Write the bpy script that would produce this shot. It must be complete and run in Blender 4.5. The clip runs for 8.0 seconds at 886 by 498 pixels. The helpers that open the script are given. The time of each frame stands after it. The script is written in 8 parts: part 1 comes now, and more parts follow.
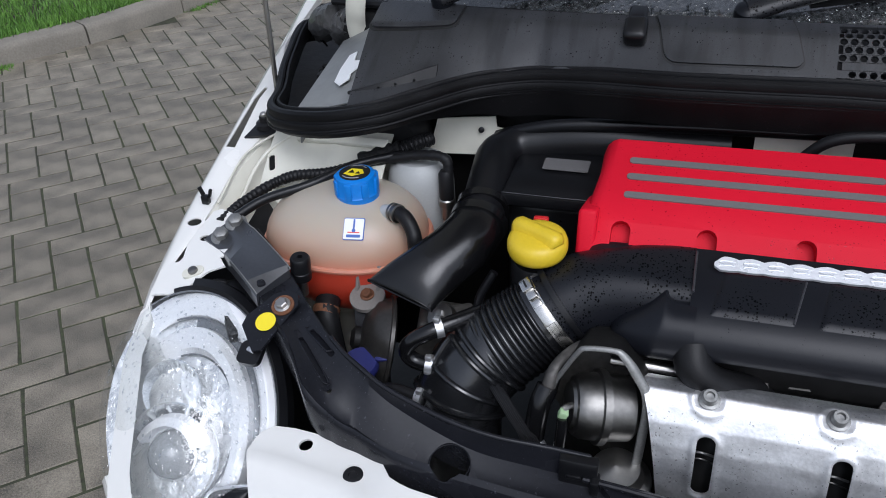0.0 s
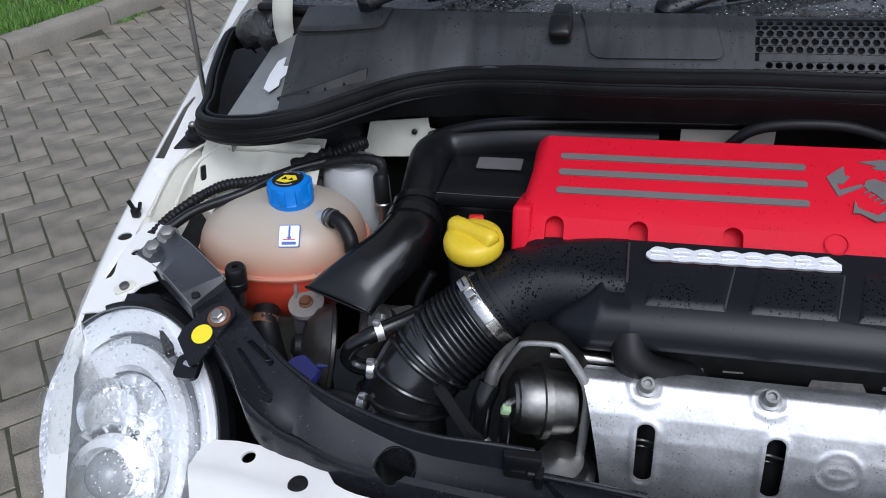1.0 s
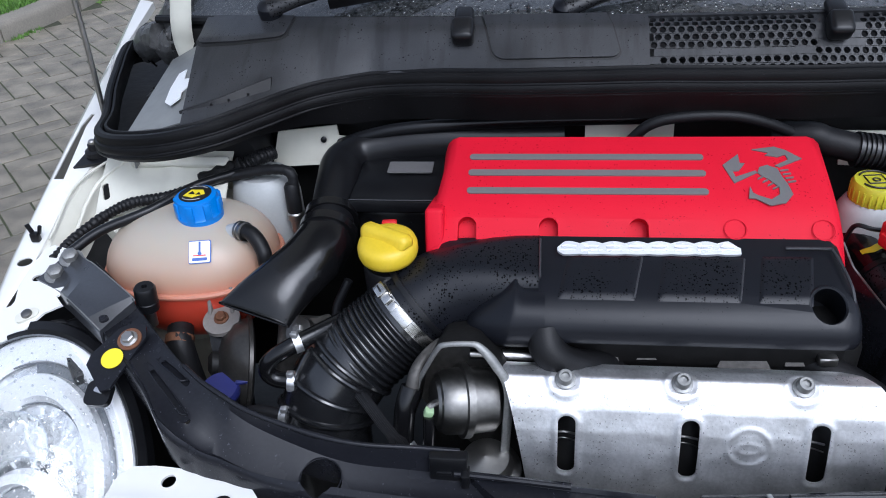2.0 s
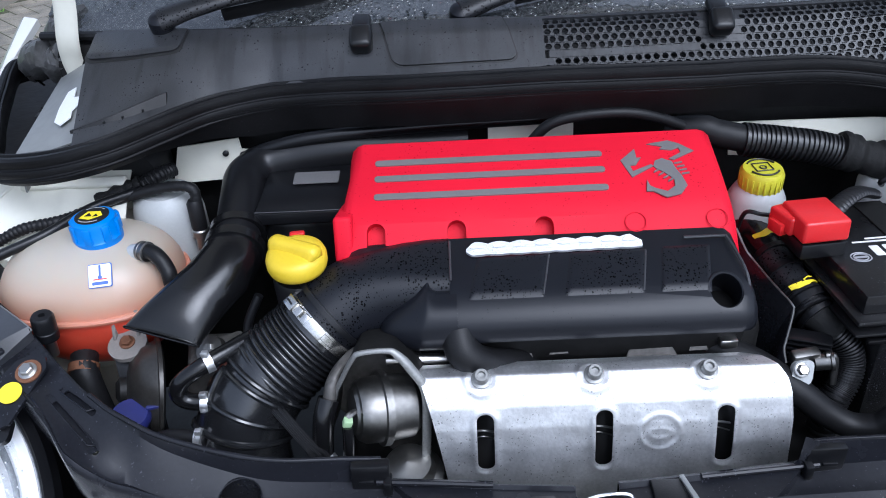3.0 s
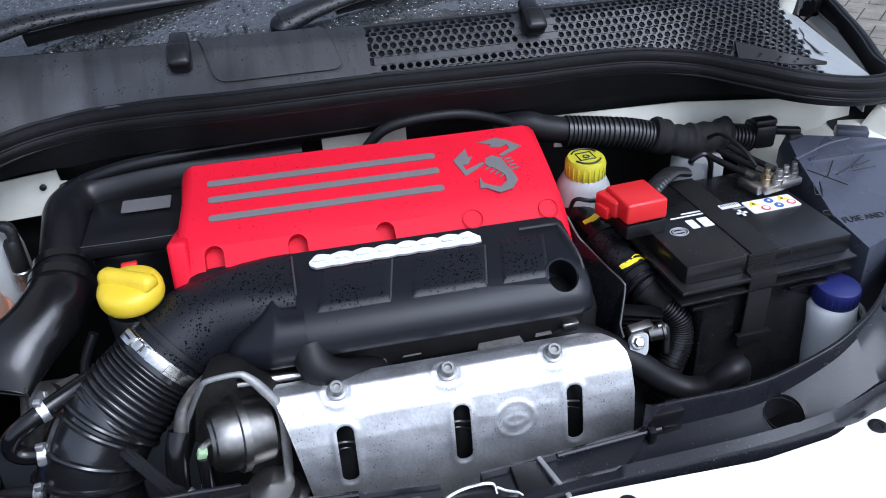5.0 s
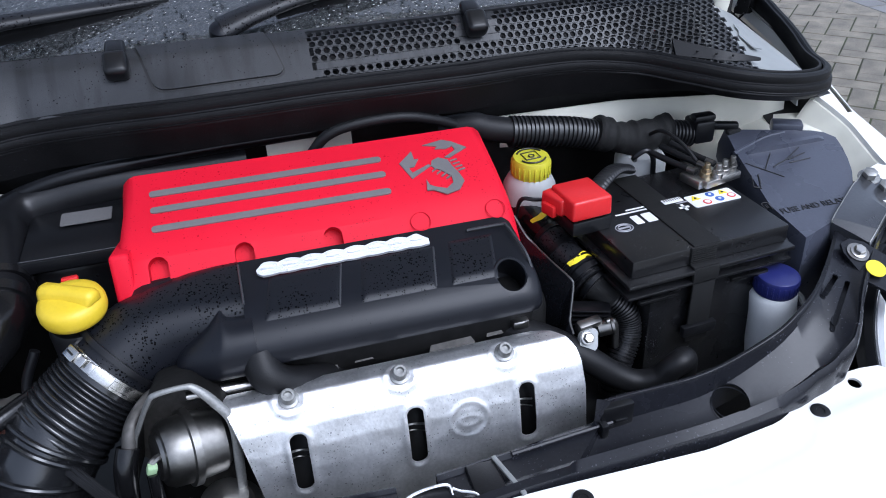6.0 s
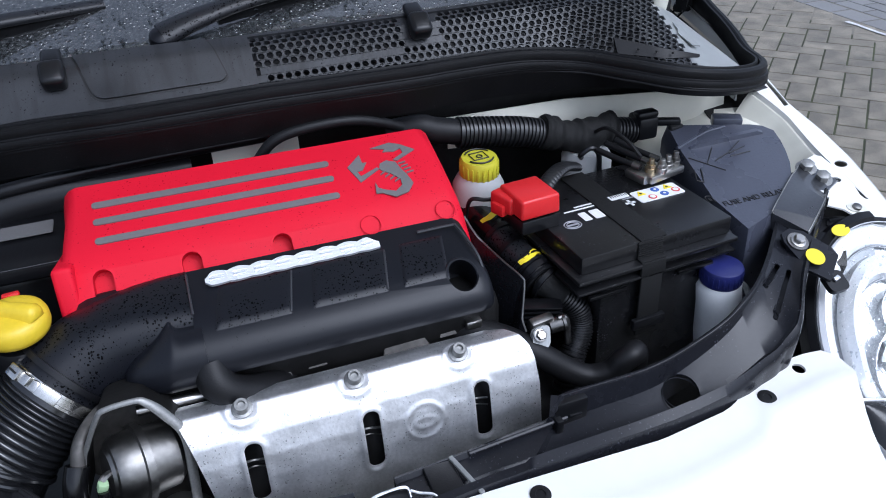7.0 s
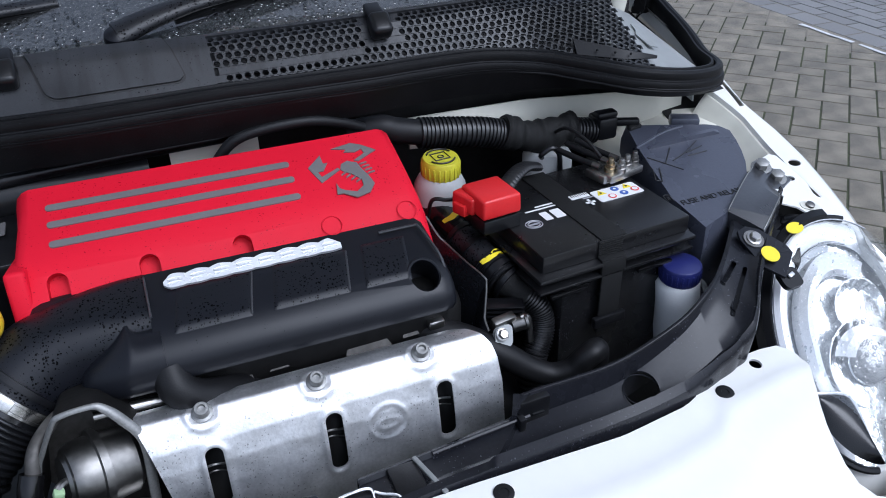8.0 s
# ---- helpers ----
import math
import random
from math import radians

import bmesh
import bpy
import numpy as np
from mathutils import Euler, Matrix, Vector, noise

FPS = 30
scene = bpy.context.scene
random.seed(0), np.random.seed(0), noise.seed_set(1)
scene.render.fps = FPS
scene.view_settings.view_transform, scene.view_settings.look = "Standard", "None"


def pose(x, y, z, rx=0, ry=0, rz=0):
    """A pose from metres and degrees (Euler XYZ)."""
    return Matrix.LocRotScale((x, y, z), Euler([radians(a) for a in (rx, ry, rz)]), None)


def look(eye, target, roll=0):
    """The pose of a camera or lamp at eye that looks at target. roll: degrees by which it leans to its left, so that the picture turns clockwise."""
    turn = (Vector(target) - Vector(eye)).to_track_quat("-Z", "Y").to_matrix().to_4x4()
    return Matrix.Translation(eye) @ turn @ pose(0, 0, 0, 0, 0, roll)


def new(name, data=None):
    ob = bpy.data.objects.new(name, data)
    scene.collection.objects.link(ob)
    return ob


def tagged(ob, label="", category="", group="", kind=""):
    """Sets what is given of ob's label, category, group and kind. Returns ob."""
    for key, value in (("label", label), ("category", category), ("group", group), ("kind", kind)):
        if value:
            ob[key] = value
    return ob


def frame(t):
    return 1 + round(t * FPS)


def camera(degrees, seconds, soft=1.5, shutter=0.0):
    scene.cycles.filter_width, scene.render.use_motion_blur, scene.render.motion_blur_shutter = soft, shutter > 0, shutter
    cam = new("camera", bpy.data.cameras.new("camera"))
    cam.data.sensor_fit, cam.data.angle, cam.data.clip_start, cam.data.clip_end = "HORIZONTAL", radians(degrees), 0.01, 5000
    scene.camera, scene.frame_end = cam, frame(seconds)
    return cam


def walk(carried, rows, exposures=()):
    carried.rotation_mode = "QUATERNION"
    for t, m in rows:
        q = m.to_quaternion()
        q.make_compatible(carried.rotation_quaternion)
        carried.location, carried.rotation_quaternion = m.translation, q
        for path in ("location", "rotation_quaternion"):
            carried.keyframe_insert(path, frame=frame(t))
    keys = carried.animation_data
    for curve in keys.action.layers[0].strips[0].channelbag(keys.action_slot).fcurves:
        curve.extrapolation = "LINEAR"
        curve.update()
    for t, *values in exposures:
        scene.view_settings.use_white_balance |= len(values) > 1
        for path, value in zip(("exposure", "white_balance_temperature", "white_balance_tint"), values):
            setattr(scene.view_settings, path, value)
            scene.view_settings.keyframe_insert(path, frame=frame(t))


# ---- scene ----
cam = camera(58.46, 8.0, soft=1.0)
ROWS = [
    (0.0, -0.1493, -0.001, 1.2195, 57.739, 2.881, 17.371),
    (0.5, -0.1445, -0.0003, 1.2179, 57.819, 3.016, 16.158),
    (1.0, -0.1392, 0.0005, 1.2159, 57.825, 3.031, 12.7),
    (1.5, -0.1334, 0.0015, 1.2157, 57.778, 3.043, 9.595),
    (3.0, -0.1203, 0.0, 1.2145, 58.014, 2.676, -0.53),
    (3.5, -0.1155, -0.0015, 1.2144, 58.07, 2.568, -3.505),
    (4.0, -0.1094, -0.0031, 1.2139, 58.135, 2.57, -6.666),
    (4.5, -0.1065, -0.0046, 1.2138, 58.172, 2.44, -9.748),
    (6.0, -0.099, -0.0063, 1.2151, 58.119, 2.092, -16.091),
    (6.5, -0.0967, -0.0079, 1.2149, 58.166, 2.122, -17.932),
    (7.0, -0.0951, -0.0088, 1.2155, 58.133, 1.989, -19.858),
    (7.5, -0.0927, -0.0099, 1.2157, 58.104, 1.648, -21.25),
    (8.0, -0.093, -0.0102, 1.2149, 58.133, 1.03, -22.304),
]
walk(cam, [(t, pose(x, y, z, rx, ry, rz)) for t, x, y, z, rx, ry, rz in ROWS],
     exposures=[(0.0, -0.02, 5750, 12), (1.5, 0.18, 5600, 12), (3.5, 0.65, 5350, 12), (6.5, 0.46, 5400, 13), (8.0, 0.20, 5400, 12)])

# ---- light: a bright overcast day ----
world = bpy.data.worlds.new("overcast_sky")
scene.world = world
world.use_nodes = True
wt = world.node_tree
sky = wt.nodes.new("ShaderNodeTexSky")
sky.sky_type = 'NISHITA'
sky.sun_disc = False
sky.sun_elevation = radians(52)
sky.sun_rotation = radians(149)
sky.air_density, sky.dust_density, sky.ozone_density = 1.0, 4.0, 1.0
grey = wt.nodes.new("ShaderNodeHueSaturation")
grey.inputs["Saturation"].default_value = 0.36
wt.links.new(sky.outputs["Color"], grey.inputs["Color"])
wt.links.new(grey.outputs["Color"], wt.nodes["Background"].inputs["Color"])
wt.nodes["Background"].inputs["Strength"].default_value = 0.15
sun_data = bpy.data.lights.new("sun", 'SUN')
sun_data.energy, sun_data.angle, sun_data.color = 0.95, radians(40), (1.0, 0.985, 0.96)
sun = new("sun", sun_data)
sun.matrix_world = look((1.76, -2.34, 5.0), (0, 0.6, 0.6))
scene.view_settings.exposure = 0.0

# ---- materials ----


def surface(name, color, rough=0.5, metal=0.0, var=0.12, grain=350.0, stain=9.0, bump=0.08, wear=0.12,
            coat=0.0, spec=0.5, second=None, speck=None, alpha_random=0.0, streak=0.0):
    """A node material: colour with two scales of variation, roughness wear and fine relief."""
    m = bpy.data.materials.new(name)
    m.use_nodes = True
    nt, n = m.node_tree, m.node_tree.nodes
    b = n["Principled BSDF"]
    tc = n.new("ShaderNodeTexCoord")

    def noise_tex(scale, detail=4.0):
        t = n.new("ShaderNodeTexNoise")
        t.inputs["Scale"].default_value, t.inputs["Detail"].default_value = scale, detail
        nt.links.new(tc.outputs["Object"], t.inputs["Vector"])
        return t

    fine, broad = noise_tex(grain, 3.0), noise_tex(stain, 5.0)
    mixed = n.new("ShaderNodeMath")
    mixed.operation = 'MULTIPLY_ADD'
    mixed.inputs[1].default_value = 0.45
    nt.links.new(fine.outputs["Fac"], mixed.inputs[0])
    scaled = n.new("ShaderNodeMath")
    scaled.operation = 'MULTIPLY'
    scaled.inputs[1].default_value = 0.55
    nt.links.new(broad.outputs["Fac"], scaled.inputs[0])
    nt.links.new(scaled.outputs[0], mixed.inputs[2])
    ramp = n.new("ShaderNodeValToRGB")
    lo = [max(0.0, c * (1 - var)) for c in color]
    hi = [min(1.0, c * (1 + var)) for c in (second or color)]
    ramp.color_ramp.elements[0].position, ramp.color_ramp.elements[1].position = 0.34, 0.66
    ramp.color_ramp.elements[0].color = (*lo, 1)
    ramp.color_ramp.elements[1].color = (*hi, 1)
    nt.links.new(mixed.outputs[0], ramp.inputs["Fac"])
    colour_out = ramp.outputs["Color"]
    rough_map = n.new("ShaderNodeMapRange")
    rough_map.inputs["To Min"].default_value = max(0.02, rough - wear)
    rough_map.inputs["To Max"].default_value = min(1.0, rough + wear)
    nt.links.new(broad.outputs["Fac"], rough_map.inputs["Value"])
    rough_out = rough_map.outputs["Result"]
    height_out = fine.outputs["Fac"]
    bump_strength = bump
    if speck:
        # scattered droplets or grit: (scale, radius, colour factor, roughness)
        vor = n.new("ShaderNodeTexVoronoi")
        vor.inputs["Scale"].default_value = speck[0]
        ragged, shove = noise_tex(speck[0] * 1.6, 3.0), n.new("ShaderNodeVectorMath")
        shove.operation = 'MULTIPLY_ADD'
        shove.inputs[1].default_value = (1.1 / speck[0],) * 3
        nt.links.new(ragged.outputs["Color"], shove.inputs[0])
        nt.links.new(tc.outputs["Object"], shove.inputs[2])
        nt.links.new(shove.outputs[0], vor.inputs["Vector"])
        pick = n.new("ShaderNodeMath")
        pick.operation = 'MULTIPLY'
        sep = n.new("ShaderNodeSeparateColor")
        nt.links.new(vor.outputs["Color"], sep.inputs["Color"])
        nt.links.new(sep.outputs["Red"], pick.inputs[0])
        patch = n.new("ShaderNodeMapRange")
        patch.inputs["From Min"].default_value, patch.inputs["From Max"].default_value = 0.42, 0.58
        patch.inputs["To Min"].default_value, patch.inputs["To Max"].default_value = speck[1] * 0.35, speck[1]
        cloud = noise_tex(24.0, 3.0)
        nt.links.new(cloud.outputs["Fac"], patch.inputs["Value"])
        nt.links.new(patch.outputs["Result"], pick.inputs[1])
        less = n.new("ShaderNodeMath")
        less.operation = 'LESS_THAN'
        nt.links.new(vor.outputs["Distance"], less.inputs[0])
        nt.links.new(pick.outputs[0], less.inputs[1])
        mixc = n.new("ShaderNodeMix")
        mixc.data_type = 'RGBA'
        nt.links.new(less.outputs[0], mixc.inputs["Factor"])
        nt.links.new(colour_out, mixc.inputs["A"])
        mixc.inputs["B"].default_value = (*[min(1, c * speck[2]) for c in color], 1)
        colour_out = mixc.outputs["Result"]
        mixr = n.new("ShaderNodeMix")
        nt.links.new(less.outputs[0], mixr.inputs["Factor"])
        nt.links.new(rough_out, mixr.inputs["A"])
        mixr.inputs["B"].default_value = speck[3]
        rough_out = mixr.outputs["Result"]
        if len(speck) > 4:
            mixs = n.new("ShaderNodeMix")
            nt.links.new(less.outputs[0], mixs.inputs["Factor"])
            mixs.inputs["A"].default_value, mixs.inputs["B"].default_value = spec, speck[4]
            nt.links.new(mixs.outputs["Result"], b.inputs["Specular IOR Level"])
    if streak:
        # run marks down the slope, with a shape of their own
        mp, run, sel, dim = n.new("ShaderNodeMapping"), n.new("ShaderNodeTexNoise"), n.new("ShaderNodeMapRange"), n.new("ShaderNodeMix")
        mp.inputs["Scale"].default_value = (70, 11, 11)
        run.inputs["Scale"].default_value, run.inputs["Detail"].default_value = 1.0, 5.0
        nt.links.new(tc.outputs["Object"], mp.inputs["Vector"])
        nt.links.new(mp.outputs["Vector"], run.inputs["Vector"])
        sel.inputs["From Min"].default_value, sel.inputs["From Max"].default_value = 0.50, 0.62
        sel.inputs["To Max"].default_value = streak
        nt.links.new(run.outputs["Fac"], sel.inputs["Value"])
        dim.data_type = 'RGBA'
        nt.links.new(sel.outputs["Result"], dim.inputs["Factor"])
        nt.links.new(colour_out, dim.inputs["A"])
        dim.inputs["B"].default_value = (*[c * 0.25 for c in color], 1)
        colour_out = dim.outputs["Result"]
    if alpha_random:
        info = n.new("ShaderNodeObjectInfo")
        hsv = n.new("ShaderNodeHueSaturation")
        mr = n.new("ShaderNodeMapRange")
        mr.inputs["To Min"].default_value, mr.inputs["To Max"].default_value = 1 - alpha_random, 1 + alpha_random
        nt.links.new(info.outputs["Random"], mr.inputs["Value"])
        nt.links.new(mr.outputs["Result"], hsv.inputs["Value"])
        nt.links.new(colour_out, hsv.inputs["Color"])
        colour_out = hsv.outputs["Color"]
    nt.links.new(colour_out, b.inputs["Base Color"])
    nt.links.new(rough_out, b.inputs["Roughness"])
    b.inputs["Metallic"].default_value = metal
    b.inputs["Specular IOR Level"].default_value = spec
    b.inputs["Coat Weight"].default_value = coat
    b.inputs["Coat Roughness"].default_value = 0.08
    if bump:
        bp = n.new("ShaderNodeBump")
        bp.inputs["Strength"].default_value = bump_strength
        bp.inputs["Distance"].default_value = 0.002
        nt.links.new(height_out, bp.inputs["Height"])
        nt.links.new(bp.outputs["Normal"], b.inputs["Normal"])
    return m


def island_random(m, amount):
    """Vary the brightness from one loose piece of a mesh to the next."""
    nt, n = m.node_tree, m.node_tree.nodes
    b = n["Principled BSDF"]
    src = b.inputs["Base Color"].links[0].from_socket
    g = n.new("ShaderNodeNewGeometry")
    mr = n.new("ShaderNodeMapRange")
    mr.inputs["To Min"].default_value, mr.inputs["To Max"].default_value = 1 - amount, 1 + amount
    hsv = n.new("ShaderNodeHueSaturation")
    nt.links.new(g.outputs["Random Per Island"], mr.inputs["Value"])
    nt.links.new(mr.outputs["Result"], hsv.inputs["Value"])
    nt.links.new(src, hsv.inputs["Color"])
    nt.links.new(hsv.outputs["Color"], b.inputs["Base Color"])
    return m


def clear_pane(name, tint=(1, 1, 1), rough=0.03, ior=1.45, gain=1.0, drops=0.0, haze=0.0):
    """Thin clear plastic or glass: see-through, with gloss that grows at grazing angles."""
    m = bpy.data.materials.new(name)
    m.use_nodes = True
    nt, n = m.node_tree, m.node_tree.nodes
    n.remove(n["Principled BSDF"])
    tr, gl, mx, fr = (n.new(k) for k in ("ShaderNodeBsdfTransparent", "ShaderNodeBsdfGlossy", "ShaderNodeMixShader", "ShaderNodeLayerWeight"))
    tr.inputs["Color"].default_value = (*tint, 1)
    gl.inputs["Roughness"].default_value = rough
    fr.inputs["Blend"].default_value = 0.5
    power, gainer = n.new("ShaderNodeMath"), n.new("ShaderNodeMath")
    power.operation, power.inputs[1].default_value = 'POWER', 4.5
    gainer.operation = 'MULTIPLY_ADD'
    gainer.inputs[1].default_value, gainer.inputs[2].default_value = 0.85 * gain, ((ior - 1) / (ior + 1)) ** 2 * 1.6
    nt.links.new(fr.outputs["Facing"], power.inputs[0])
    nt.links.new(power.outputs[0], gainer.inputs[0])
    vor = n.new("ShaderNodeTexNoise")
    vor.inputs["Scale"].default_value = 90
    tc = n.new("ShaderNodeTexCoord")
    nt.links.new(tc.outputs["Object"], vor.inputs["Vector"])
    bp = n.new("ShaderNodeBump")
    bp.inputs["Strength"].default_value, bp.inputs["Distance"].default_value = 0.15, 0.001
    nt.links.new(vor.outputs["Fac"], bp.inputs["Height"])
    if drops:
        cell = n.new("ShaderNodeTexVoronoi")
        cell.inputs["Scale"].default_value = drops
        nt.links.new(tc.outputs["Object"], cell.inputs["Vector"])
        bead = n.new("ShaderNodeMapRange")
        bead.interpolation_type = 'SMOOTHERSTEP'
        bead.inputs["From Min"].default_value, bead.inputs["From Max"].default_value = 0.15, 0.42
        bead.inputs["To Min"].default_value, bead.inputs["To Max"].default_value = 1.0, 0.0
        nt.links.new(cell.outputs["Distance"], bead.inputs["Value"])
        bp2 = n.new("ShaderNodeBump")
        bp2.inputs["Strength"].default_value, bp2.inputs["Distance"].default_value = 0.55, 0.0012
        nt.links.new(bead.outputs["Result"], bp2.inputs["Height"])
        nt.links.new(bp.outputs["Normal"], bp2.inputs["Normal"])
        bp = bp2
    nt.links.new(bp.outputs["Normal"], gl.inputs["Normal"])
    nt.links.new(gainer.outputs[0], mx.inputs[0])
    nt.links.new(tr.outputs[0], mx.inputs[1])
    nt.links.new(gl.outputs[0], mx.inputs[2])
    last = mx
    if haze:
        df, mh, hz = n.new("ShaderNodeBsdfDiffuse"), n.new("ShaderNodeMixShader"), n.new("ShaderNodeMapRange")
        df.inputs["Color"].default_value = (0.8, 0.82, 0.84, 1)
        hz.inputs["From Min"].default_value, hz.inputs["From Max"].default_value = 0.35, 0.7
        hz.inputs["To Max"].default_value = haze
        spots = n.new("ShaderNodeTexNoise")
        spots.inputs["Scale"].default_value, spots.inputs["Detail"].default_value = 260, 6
        nt.links.new(tc.outputs["Object"], spots.inputs["Vector"])
        nt.links.new(spots.outputs["Fac"], hz.inputs["Value"])
        nt.links.new(hz.outputs["Result"], mh.inputs[0])
        nt.links.new(mx.outputs[0], mh.inputs[1])
        nt.links.new(df.outputs[0], mh.inputs[2])
        last = mh
    nt.links.new(last.outputs[0], n["Material Output"].inputs["Surface"])
    return m


